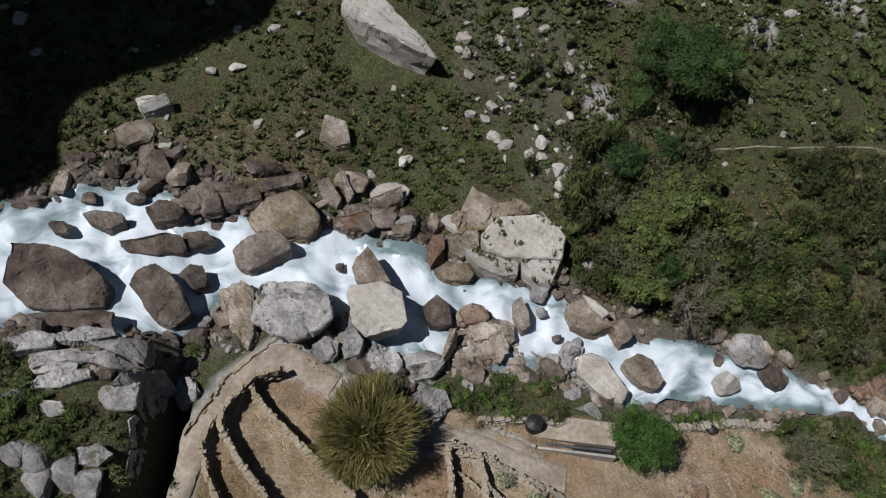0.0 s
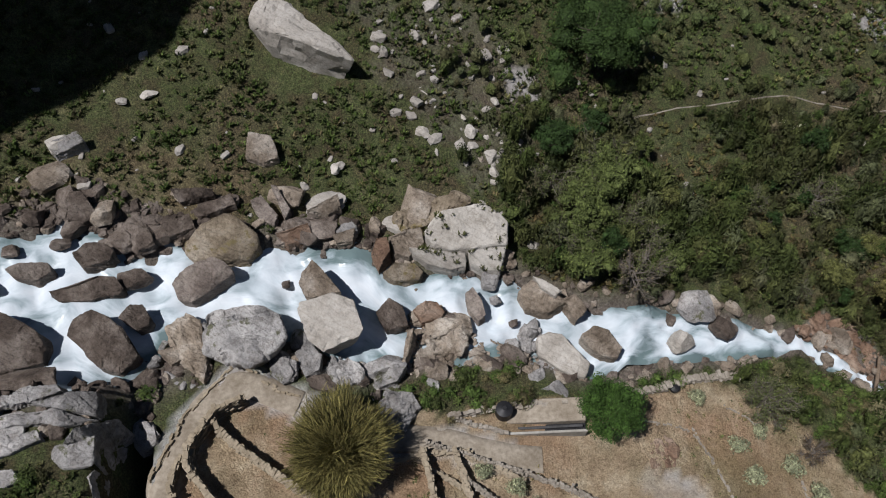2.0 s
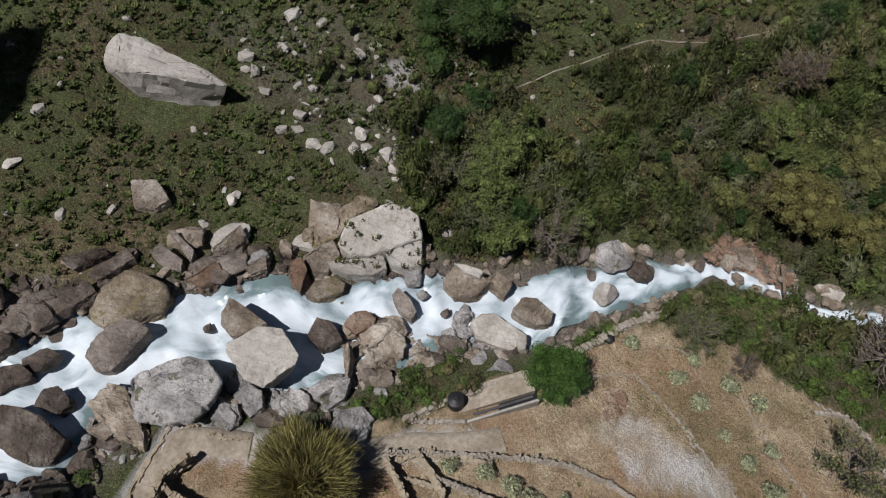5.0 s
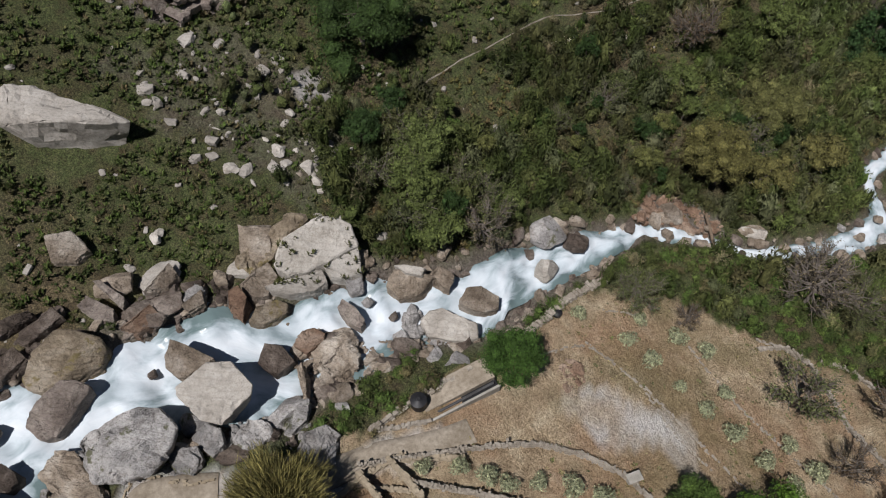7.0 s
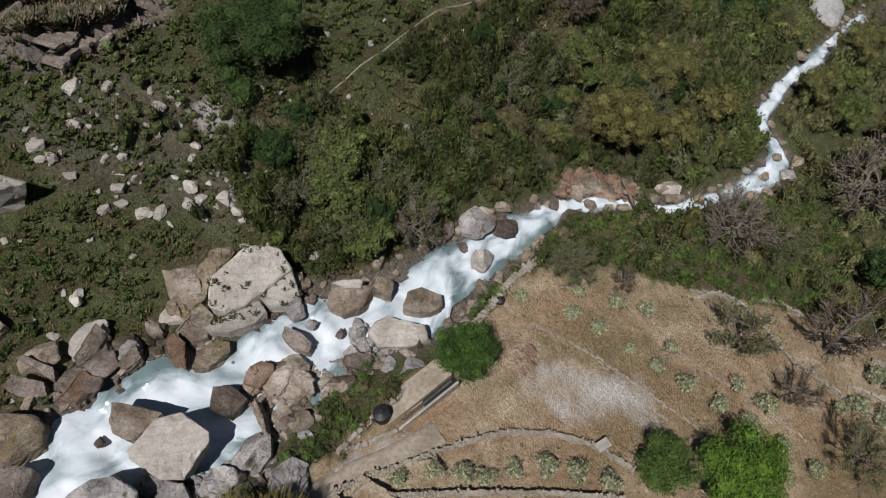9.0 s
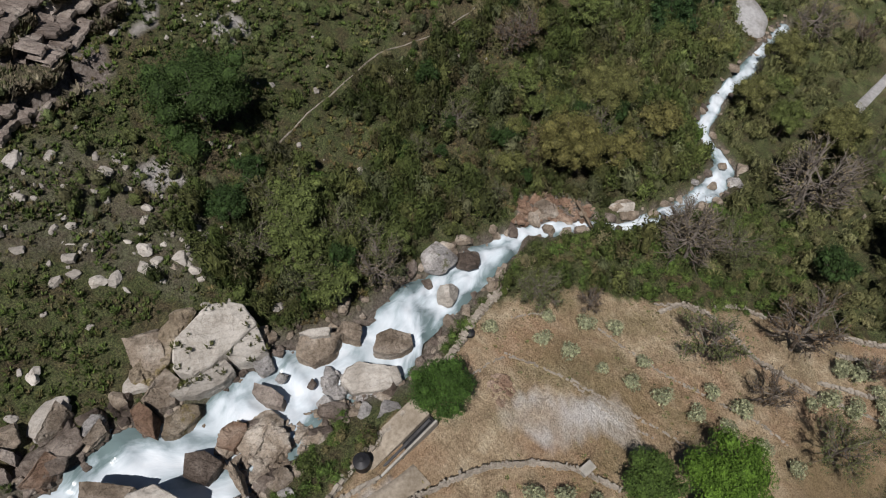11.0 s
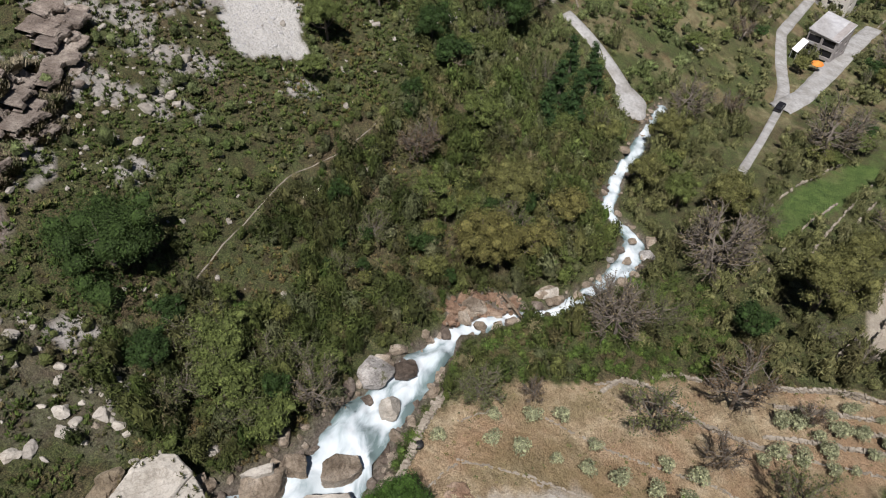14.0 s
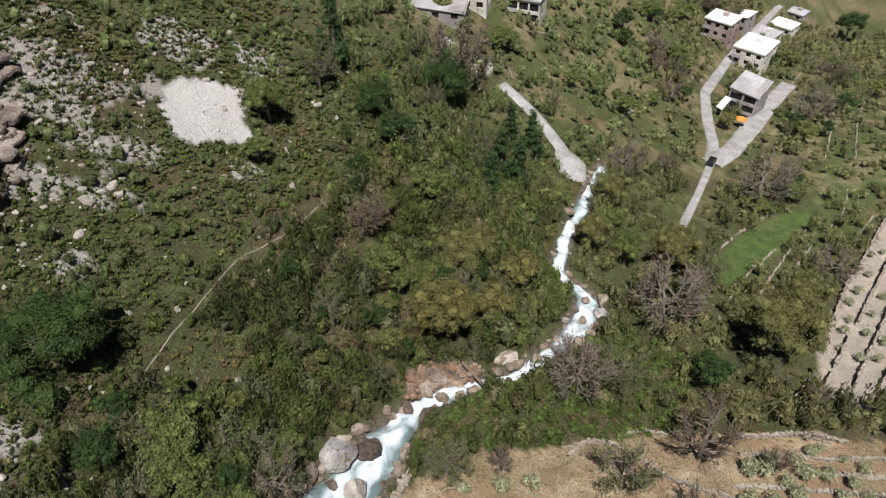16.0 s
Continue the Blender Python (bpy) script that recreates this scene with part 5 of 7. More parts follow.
        lay(name, label, x, y, (rng.gamma(1.4, 0.42, len(x)) + 0.3) * (0.3 if kind == "red" else 0.6), ROCKS[kind], base(x, y) - (0.0 if kind == "red" else 0.45))
    x, y = sow(rng, 12000, (28, 150, 60, 175))
    keep = inside(x, y, STONY) & (rng.random(len(x)) < 0.6)
    x, y = x[keep], y[keep]
    lay("slope_stone", "pale broken stones strewn over the upper slope", x, y, rng.gamma(1.2, 0.2, len(x)) + 0.13, ROCKS["pale"])
    x, y = sow(rng, 900, (min(RED_BANK[0::2]), max(RED_BANK[0::2]), min(RED_BANK[1::2]), max(RED_BANK[1::2])))
    keep = inside(x, y, RED_BANK)
    x, y = x[keep][:220], y[keep][:220]
    lay("bank_stone", "reddish broken stones on the bare earth bank", x, y, rng.gamma(1.2, 0.3, len(x)) + 0.15, ROCKS["red"])
    x, y = sow(rng, 16000, (-55, 190, -20, 60))
    d = stream_near(x, y)
    keep = (d < 1.05) & (rng.random(len(x)) < np.where(d > 0.72, 0.4, np.where(x > 70, 0.34, 0.13))) & ((fbm(x / 6, y / 6, 2, 51) > 0.5) | (d > 0.72))
    x, y = x[keep], y[keep]
    lay("stream_stone", "dark wet stones lying in the white water", x, y, (rng.gamma(1.8, 0.36, len(x)) + 0.35) * np.where(x > 40, 0.75, 1.0), ROCKS["brown"])


rubble()


# ---- trees ----
def tube(points, radii, sides=6):
    """Rings along a line, joined to a tapered tube."""
    P, V, Fc = np.array(points, float), [], []
    for k, p in enumerate(P):
        way = P[min(k + 1, len(P) - 1)] - P[max(k - 1, 0)]
        way /= max(np.linalg.norm(way), 1e-6)
        a = np.cross(way, (0.31, 0.95, 0.12))
        a /= np.linalg.norm(a)
        b = np.cross(way, a)
        for s in range(sides):
            t = 2 * math.pi * s / sides
            V.append(p + radii[k] * (a * math.cos(t) + b * math.sin(t)))
    for k in range(len(P) - 1):
        for s in range(sides):
            n = (s + 1) % sides
            Fc.append((k * sides + s, k * sides + n, (k + 1) * sides + n, (k + 1) * sides + s))
    return np.array(V), np.array(Fc)


def limbs(rng, high, spread_r, count, thick):
    """A trunk and its limbs; returns the pieces and the limbs' ends."""
    lean = rng.normal(0, 0.04, 2) * high
    trunk = [(0, 0, -0.4), (lean[0] * 0.3, lean[1] * 0.3, high * 0.25), (lean[0], lean[1], high * 0.55), (lean[0] * 1.5, lean[1] * 1.5, high * 0.85)]
    pieces = [tube(trunk, [thick, thick * 0.8, thick * 0.5, thick * 0.15], 7)]
    ends = [np.array(trunk[-1])]
    for k in range(count):
        a = 2 * math.pi * (k + rng.uniform(-0.3, 0.3)) / count * 2.4
        z0 = high * rng.uniform(0.2, 0.6)
        r = spread_r * rng.uniform(0.5, 0.85)
        end = np.array((math.cos(a) * r, math.sin(a) * r, high * rng.uniform(0.45, 0.85)))
        foot = np.array((lean[0] * z0 / high, lean[1] * z0 / high, z0))
        mid = foot * 0.45 + end * 0.55 + (0, 0, -0.06 * high)
        pieces.append(tube([foot, mid, end], [thick * 0.4, thick * 0.25, thick * 0.06], 5))
        ends.append(end)
    return pieces, ends


def leafy_tree(seed, high, wide, tint, count=2600, leaf=0.2, shape="round", name="tree", label="", category="tree", vary=0.15, low=0.42):
    """Trunk, limbs and a crown of leaf sprays gathered in uneven clumps."""
    rng = np.random.default_rng(seed)
    r = wide / 2
    pieces, ends = limbs(rng, high, r, 0 if shape == "cone" else 9, 0.035 * high + 0.06)
    root = thing(name, (0, 0, 0), label, category)
    v, f = joined(pieces)
    trunk = new("trunk", mesh_from("trunk", v, f, M_BARK))
    trunk.parent = root
    centres, radii = [], []
    n = 26
    for k in range(n):
        a = rng.uniform(0, 2 * math.pi)
        if shape == "cone":
            h = rng.uniform(0.08, 0.97)
            q = r * (1 - h) * 0.85 + 0.15
            centres.append((math.cos(a) * q * 0.6, math.sin(a) * q * 0.6, high * h))
            radii.append(0.25 * r + 0.45 * q)
        else:
            u = math.sqrt(rng.random())
            q = r * 0.72 * u
            top = math.sqrt(max(0.05, 1 - u * u * 0.8))
            h = high * (low + (0.84 - low) * top * rng.uniform(0.45, 1.0))
            centres.append((math.cos(a) * q, math.sin(a) * q, h))
            radii.append(r * rng.uniform(0.22, 0.4))
    for e in ends[1:]:
        centres.append(tuple(e))
        radii.append(r * 0.28)
    pieces = [clump(rng, np.array(q), p * 0.6, 0.85, 1) for q, p in zip(centres, radii)]
    pieces.append(leaves(rng, centres, np.array(radii) * 1.1, count, leaf * 1.3, 0.85, 0.5, 0.3, (0.25, 0.6)))
    v, f = joined(pieces)
    shade = np.concatenate([np.full((len(v) - 3 * count, 1), 0.9), np.repeat(rng.normal(1, vary, (count, 1)), 3, 0)])
    c = np.array(tint)[None] * shade
    me = mesh_from("crown", v, f, M_LEAF, np.concatenate([np.clip(c, 0.003, 1), np.ones((len(v), 1))], 1))
    crown = new("crown", me)
    crown.parent = root
    return root


def bare_tree(seed, high, wide, tint, mist=0, name="bare_tree", label="", category="tree", lean_up=0.55):
    """A leafless tree: trunk and limbs, and a crown of fine twigs, with some buds on them."""
    rng = np.random.default_rng(seed)
    pieces, ends = limbs(rng, high, wide / 2, 12, 0.025 * high + 0.05)
    root = thing(name, (0, 0, 0), label, category)
    v, f = joined(pieces)
    trunk = new("trunk", mesh_from("trunk", v, f, M_TWIG))
    trunk.parent = root
    twigs, buds = [], []
    for e in ends:
        for _ in range(18):
            way = np.array((*(e[:2] * rng.uniform(0.2, 1.2) + rng.normal(0, 0.3 * wide / 2, 2)), abs(rng.normal(lean_up, 0.45)) * high * 0.5))
            way *= rng.uniform(0.25, 0.55) * wide / 2 / max(np.linalg.norm(way), 0.1)
            foot = e * rng.uniform(0.55, 1.0) + (0, 0, high * rng.uniform(-0.05, 0.1))
            tip = foot + way
            twigs.append(tube([foot, (foot + tip) / 2 + rng.normal(0, 0.1, 3), tip], [0.045, 0.03, 0.012], 3))
            buds += [tip, (foot + tip) / 2]
    v, f = joined(twigs)
    twig = new("twig_crown", mesh_from("twig_crown", v, f, M_TWIG))
    twig.parent = root
    if mist:
        v, f = leaves(rng, buds, np.full(len(buds), 0.35), mist, 0.13)
        c = np.array(tint)[None] * np.repeat(rng.normal(1, 0.2, (mist, 1)), 3, 0)
        crown = new("crown", mesh_from("crown", v, f, M_LEAF, np.concatenate([np.clip(c, 0.003, 1), np.ones((len(v), 1))], 1)))
        crown.parent = root
    return root


def brush_tree(seed, high, wide, tint):
    """A willow-like tree, its long thin shoots spreading from the middle like a brush."""
    rng = np.random.default_rng(seed)
    root = thing("willow_tree", (0, 0, 0), "olive-gold willow with long brush-like shoots beside the path", "tree")
    pieces, ends = limbs(rng, high * 0.8, wide / 2 * 0.8, 14, 0.3)
    v, f = joined(pieces)
    trunk = new("trunk", mesh_from("trunk", v, f, M_BARK))
    trunk.parent = root
    n = 11000
    a = rng.uniform(0, 2 * math.pi, n)
    el = np.arcsin(rng.uniform(-0.1, 1.0, n))
    way = np.stack([np.cos(a) * np.cos(el), np.sin(a) * np.cos(el), np.sin(el)], -1)
    lump = 0.6 + 0.75 * fbm(a * 1.9, el * 3, 2, 61)
    far_r = wide / 2 * lump * rng.uniform(0.55, 1.0, n)
    tip = way * far_r[:, None] * (1, 1, 0.85) + (0, 0, high * 0.42)
    out = way + rng.normal(0, 0.2, (n, 3)) + (0, 0, 0.12)
    out /= np.linalg.norm(out, axis=1, keepdims=True)
    foot = tip - out * rng.uniform(0.9, 2.6, n)[:, None]
    side = np.cross(out, rng.normal(size=(n, 3)))
    side *= 0.024 / np.linalg.norm(side, axis=1, keepdims=True) * rng.uniform(0.7, 1.6, n)[:, None]
    v = np.stack([foot - side * 1.4, foot + side * 1.4, tip + side * 0.5, tip - side * 0.5], 1).reshape(-1, 3)
    c = np.array(tint)[None] * np.repeat(rng.normal(1, 0.22, (n, 1)), 4, 0)
    crown = new("crown", mesh_from("crown", v, np.arange(4 * n).reshape(-1, 4), M_LEAF, np.concatenate([np.clip(c, 0.003, 1), np.ones((4 * n, 1))], 1)))
    crown.parent = root
    return root


def stand(root, x, y, scale=1.0, turn=0.0, tall=1.0):
    """Puts a tree on the ground."""
    root.matrix_world = pose(x, y, height(x, y), 0, 0, turn) @ Matrix.Diagonal((scale, scale, scale * tall, 1))
    return root


stand(brush_tree(3, 8.0, 10.43, (0.19, 0.165, 0.07)), -6.59, 19.25)
stand(leafy_tree(12, 6.5, 6.95, (0.045, 0.088, 0.02), 11000, 0.12, name="round_tree", label="dense bright green round tree beside the concrete basin"), 19.07, 20.29)
stand(leafy_tree(6, 7.5, 13.5, (0.036, 0.062, 0.019), 17000, 0.14, name="oak_tree", label="large dark green evergreen oak on the slope", low=-0.08), 25.9, 58.6)
stand(leafy_tree(7, 6.0, 6.27, (0.065, 0.105, 0.028), 8000, 0.14, name="garden_tree", label="fresh green tree standing on the dry terrace"), 24.60, -0.60)
stand(leafy_tree(8, 8.0, 10.06, (0.085, 0.155, 0.024), 14000, 0.14, name="garden_tree", label="bright spring-green broad tree on the dry terrace"), 28.92, -6.36)

OLIVE, YELLOW, OCHRE, DARK, GREYGREEN = (0.095, 0.118, 0.043), (0.12, 0.125, 0.05), (0.13, 0.12, 0.05), (0.03, 0.056, 0.018), (0.105, 0.118, 0.056)
KINDS = {
    "olive": leafy_tree(21, 6, 6, OLIVE, 2300, 0.15, name="slope_tree", label="olive-green tree in the scrub of the slope"),
    "yellow": leafy_tree(22, 6, 6, YELLOW, 2300, 0.15, name="budding_tree", label="yellow-green budding tree beside the stream"),
    "ochre": leafy_tree(23, 6, 6, OCHRE, 2300, 0.14, name="ochre_tree", label="ochre budding tree above the stream's bank"),
    "dark": leafy_tree(24, 6, 6, DARK, 2300, 0.15, name="evergreen_tree", label="dark evergreen tree with a dense crown"),
    "cone": leafy_tree(25, 10, 4.5, (0.03, 0.06, 0.022), 2300, 0.16, "cone", name="conifer", label="dark green pointed conifer beside the track"),
    "bare": bare_tree(26, 6, 6, (0.16, 0.13, 0.1), 500, label="grey leafless tree with fine twigs"),
    "mist": bare_tree(27, 6, 6, GREYGREEN, 2000, name="young_leaf_tree", label="grey-green tree with the first thin leaves"),
    "brown": bare_tree(28, 6, 6, (0.11, 0.075, 0.055), 900, label="brown twiggy tree without leaves"),
}


BROAD = {
    "olive": leafy_tree(31, 9, 10, OLIVE, 8500, 0.14, name="slope_tree", label="tall olive-green tree in the scrub of the slope"),
    "yellow": leafy_tree(32, 9, 10, (0.125, 0.125, 0.055), 8500, 0.13, name="budding_tree", label="broad yellow-green budding tree beside the stream"),
    "ochre": leafy_tree(33, 9, 10, OCHRE, 8500, 0.13, name="ochre_tree", label="broad ochre budding tree above the stream's bank"),
    "dark": leafy_tree(34, 9, 10, DARK, 8500, 0.14, name="evergreen_tree", label="broad dark evergreen tree with a dense crown"),
    "mist": bare_tree(37, 9, 10, GREYGREEN, 5000, name="young_leaf_tree", label="broad grey-green tree with the first thin leaves"),
}


def grove_all():
    used, firsts = set(), {}
    for kind, spots in GROVES:
        for x, y, wide, _ in [s for s in spots if s[2] > 8.0 and kind in BROAD]:
            big, k = BROAD[kind], wide / 10.0
            m = pose(x, y, height(x, y) - 0.1, 0, 0, 37.0 * len(used) + x) @ Matrix.Diagonal((k * 0.85, k * 0.85, k * 1.1, 1))
            if kind in used:
                copy_thing(big, m)
            else:
                firsts[kind] = m
            used.add(kind)
        spots = [s for s in spots if not (s[2] > 8.0 and kind in BROAD)]
        proto = KINDS[kind]
        rng = np.random.default_rng(len(kind) * 7 + len(spots))
        first = None
        for x, y, wide, _ in spots:
            k = wide / (4.5 if kind == "cone" else 6.0)
            m = pose(x, y, height(x, y) - 0.1, 0, 0, float(rng.uniform(0, 360))) @ Matrix.Diagonal((k, k, k * float(rng.uniform(0.85, 1.15)), 1))
            if first is None:
                first = m
            else:
                copy_thing(proto, m)
        proto.matrix_world = first
    for kind, m in firsts.items():
        BROAD[kind].matrix_world = m


GROVES = (
    ("olive", ((25.09, 45.49, 7.50, 0.00), (20.88, 40.39, 6.70, 0.00), (20.72, 36.43, 6.66, 0.00), (24.31, 44.43, 6.60, 0.00), (81.26, 68.11, 8.21, 0.00), (23.52, 43.97, 6.10, 0.00), (83.18, 40.63, 7.47, 0.00),
               (29.97, 35.76, 5.03, 0.00), (70.61, 63.63, 5.07, 0.00), (96.38, 8.15, 8.07, 0.00))),
    ("yellow", ((70.98, 30.60, 9.60, 0.00), (73.20, 30.14, 9.53, 0.00), (111.78, 14.62, 10.02, 0.00), (95.70, 14.81, 8.63, 0.00), (101.52, 24.45, 7.33, 0.00), (97.44, 0.44, 10.97, 0.00), (93.24, -20.85, 9.26, 0.00), (78.35, -15.55, 14.19, 0.00), (183.76, -7.36, 5.37, 0.00), (274.02, -28.46, 7.28, 0.00))),
    ("ochre", ((58.00, 29.08, 10.94, 0.00), (59.53, 27.45, 9.38, 0.00), (75.48, 22.54, 7.76, 0.00), (99.16, 0.23, 9.55, 0.00), (65.10, 23.76, 7.38, 0.00))),
    ("dark", ((93.36, 51.02, 7.92, 0.00), (19.89, 49.93, 4.08, 0.00), (96.54, 56.71, 9.07, 0.00), (19.55, 48.55, 4.87, 0.00), (24.40, 50.50, 4.38, 0.00), (114.77, 49.64, 12.38, 0.00), (350.78, -57.93, 15.58, 0.00))),
    ("cone", ((102.44, 30.59, 5.6, 0.00), (103.51, 34.38, 5.2, 0.00), (112.53, 29.84, 4.6, 0.00), (112.33, 35.33, 5.0, 0.00), (96.79, 34.12, 5.2, 0.00), (119.62, 32.74, 4.4, 0.00), (106.42, 69.13, 6.36, 0.00), (100.71, 68.39, 5.12, 0.00))),
    ("bare", ((79.10, 0.08, 12.55, 0.00), (59.61, 10.12, 8.33, 0.00), (82.76, -0.80, 12.52, 0.00), (61.07, 10.97, 6.99, 0.00), (134.33, -15.33, 13.42, 0.00), (108.50, -27.58, 9.12, 0.00), (25.92, 34.16, 6.22, 0.00), (57.34, 8.91, 8.92, 0.00),
              (128.68, 13.17, 9.76, 0.00), (199.5, -30.2, 12.5, 0.00))),
    ("mist", ((19.60, 38.73, 5.50, 0.00), (27.70, 35.82, 5.58, 0.00), (26.17, 40.27, 4.89, 0.00), (24.05, 46.80, 5.81, 0.00), (23.03, 43.81, 5.48, 0.00), (27.29, 37.73, 5.62, 0.00), (18.44, 44.39, 5.30, 0.00), (50.70, 41.62, 5.14, 0.00), (66.47, 28.56, 6.63, 0.00), (44.28, 1.08, 7.87, 0.00), (61.68, 4.36, 8.31, 0.00), (96.61, -5.44, 8.82, 0.00), (40.84, -14.97, 8.95, 0.00), (96.38, 67.18, 9.97, 0.00), (37.94, 19.46, 5.19, 0.00), (37.26, 20.60, 5.29, 0.00))),
    ("brown", ((52.95, -7.34, 9.50, 0.00), (42.88, -7.25, 5.65, 0.00), (40.76, 14.65, 3.71, 0.00), (69.37, 44.13, 6.75, 0.00), (68.43, 44.81, 5.78, 0.00), (121.54, 49.71, 15.19, 0.00), (55.01, -16.09, 4.04, 0.00))),
)
grove_all()


def far_wood():
    """More trees of the same kinds among the scrub down the valley."""
    rng = np.random.default_rng(29)
    kinds = ("olive", "dark", "mist", "bare", "yellow", "brown", "olive", "mist")
    x, y = sow(rng, 700, (62, 300, -62, 120))
    ok = free_of(x, y, 1.8) & ~inside(x, y, TERRACE) & ~inside(x, y, FARSOIL) & ~inside(x, y, FIELD) & ~inside(x, y, FARFIELD)
    ok &= (along(x, y, ROAD) > 7) & (along(x, y, ROAD_UP) > 8) & (along(x, y, TRACK) > 7) & (y < 0.55 * x + 12)
    ok &= fbm(x / 16, y / 16, 2, 47) > 0.45
    spots = list(zip(x[ok], y[ok]))[:150]
    for px, py in spots:
        kind = kinds[int(rng.integers(0, len(kinds)))]
        k = float(rng.uniform(3.2, 6.2)) * (1 + 0.5 * min(1.0, max(0.0, (px - 120) / 100))) / 6 / KINDS[kind].scale.x
        copy_thing(KINDS[kind], pose(px, py, height(px, py) - 0.1, 0, 0, float(rng.uniform(0, 360))) @ Matrix.Diagonal((k, k, k * float(rng.uniform(0.8, 1.2)), 1)))


far_wood()


def scrub_wood():
    """Slender young trees standing out of the scrub above the stream."""
    rng = np.random.default_rng(53)
    kinds = ("olive", "dark", "olive", "mist", "yellow", "olive", "mist", "dark")
    x, y = sow(rng, 700, (14, 112, 18, 56))
    ok = inside(x, y, SCRUB) & free_of(x, y, 1.7) & (along(x, y, CHANNEL) > 3.0) & (fbm(x / 11, y / 11, 2, 57) > 0.44) & ~inside(x, y, RED_BANK) & (stream_gap(x, y) > 3)
    for a, b, r in CLEARINGS:
        ok &= np.hypot(x - a, y - b) > r + 1
    for px, py in list(zip(x[ok], y[ok]))[:62]:
        kind = kinds[int(rng.integers(0, len(kinds)))]
        k = float(rng.uniform(2.0, 4.2)) / 6 / KINDS[kind].scale.x
        copy_thing(KINDS[kind], pose(px, py, height(px, py) - 0.1, 0, 0, float(rng.uniform(0, 360))) @ Matrix.Diagonal((k, k, k * float(rng.uniform(1.2, 1.9)), 1)))


scrub_wood()


# ---- ways ----
M_ROAD = plain_material("worn_concrete", (0.25, 0.247, 0.24), (0.4, 0.395, 0.385), 1.5)
M_EARTH = plain_material("trodden_earth", (0.21, 0.175, 0.13), (0.36, 0.315, 0.25), 2.2, 0.95, 0.15)
M_WALLSTONE = plain_material("wall_stone", (0.17, 0.145, 0.115), (0.36, 0.325, 0.27), 2.5, 0.9, 0.1)
M_EARTHSTONE = plain_material("earthy_stone", (0.2, 0.165, 0.115), (0.34, 0.285, 0.205), 2.5, 0.95, 0.1)
M_CONCRETE = plain_material("grey_concrete", (0.26, 0.25, 0.22), (0.38, 0.36, 0.32), 2.0)
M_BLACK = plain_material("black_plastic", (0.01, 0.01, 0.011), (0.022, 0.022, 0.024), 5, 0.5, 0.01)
M_PIPE = plain_material("dark_pipe", (0.05, 0.05, 0.052), (0.1, 0.1, 0.1), 4, 0.4, 0.005)
M_WOOD = plain_material("old_wood", (0.12, 0.085, 0.06), (0.22, 0.17, 0.12), 5)


def ribbon(name, line, width, mat, label, category, lift=0.12):
    """A way laid on the ground, with thickness at its edges."""
    pts = np.array(list(zip(line[0::2], line[1::2])))
    seg = np.hypot(*np.diff(pts, axis=0).T)
    s = np.concatenate([[0], np.cumsum(seg)])
    t = np.arange(0, s[-1], 1.0)
    x, y = np.interp(t, s, pts[:, 0]), np.interp(t, s, pts[:, 1])
    for _ in range(6):
        x[1:-1], y[1:-1] = (x[:-2] + 2 * x[1:-1] + x[2:]) / 4, (y[:-2] + 2 * y[1:-1] + y[2:]) / 4
    dx, dy = np.gradient(x), np.gradient(y)
    n = np.hypot(dx, dy)
    w = width / 2 * (1 + 0.2 * (fbm(t / 5, t * 0, 2, 71) - 0.5))
    rows = []
    for off, dz in ((-1.08, -0.5), (-1, 0), (-0.5, 0.03), (0, 0.04), (0.5, 0.03), (1, 0), (1.08, -0.5)):
        px, py = x - dy / n * w * off, y + dx / n * w * off
        z = ground(x, y) * 0.5 + ground(px, py) * 0.5
        rows.append(np.stack([px, py, z + lift + dz], -1))
    V = np.stack(rows, 1)
    m = V.shape[1]
    idx = (np.arange(len(t) - 1)[:, None] * m + np.arange(m - 1)[None, :]).ravel()
    ob = new(name, mesh_from(name, V.reshape(-1, 3), np.stack([idx, idx + m, idx + m + 1, idx + 1], -1), mat, smooth=True))
    return tagged(ob, label, category, kind="structure")


def turning_place(x, y, r):
    """A round gravelled place on the ground, with a rim."""
    rings = [(0.0, 0.06), (0.35, 0.05), (0.7, 0.03), (0.94, 0.0), (1.02, -0.6)]
    a = np.linspace(0, 2 * np.pi, 40, endpoint=False)
    V, z0 = [], height(x, y)
    for q, up in rings:
        edge = r * q * (1 + 0.14 * np.sin(a * 2 + 0.6) + 0.05 * np.sin(a * 5))
        px, py = x + np.cos(a) * edge, y + np.sin(a) * edge
        V.append(np.stack([px, py, ground(px, py) * 0.6 + z0 * 0.4 + 0.42 + up], -1))
    idx = np.arange(40)
    F4 = np.concatenate([np.stack([k * 40 + idx, (k + 1) * 40 + idx, (k + 1) * 40 + (idx + 1) % 40, k * 40 + (idx + 1) % 40], -1) for k in range(len(rings) - 1)])
    ob = new("turning_place", mesh_from("turning_place", np.concatenate(V), F4, M_ROAD, smooth=True))
    return tagged(ob, "pale gravel turning place at the track's end", "track", kind="structure")


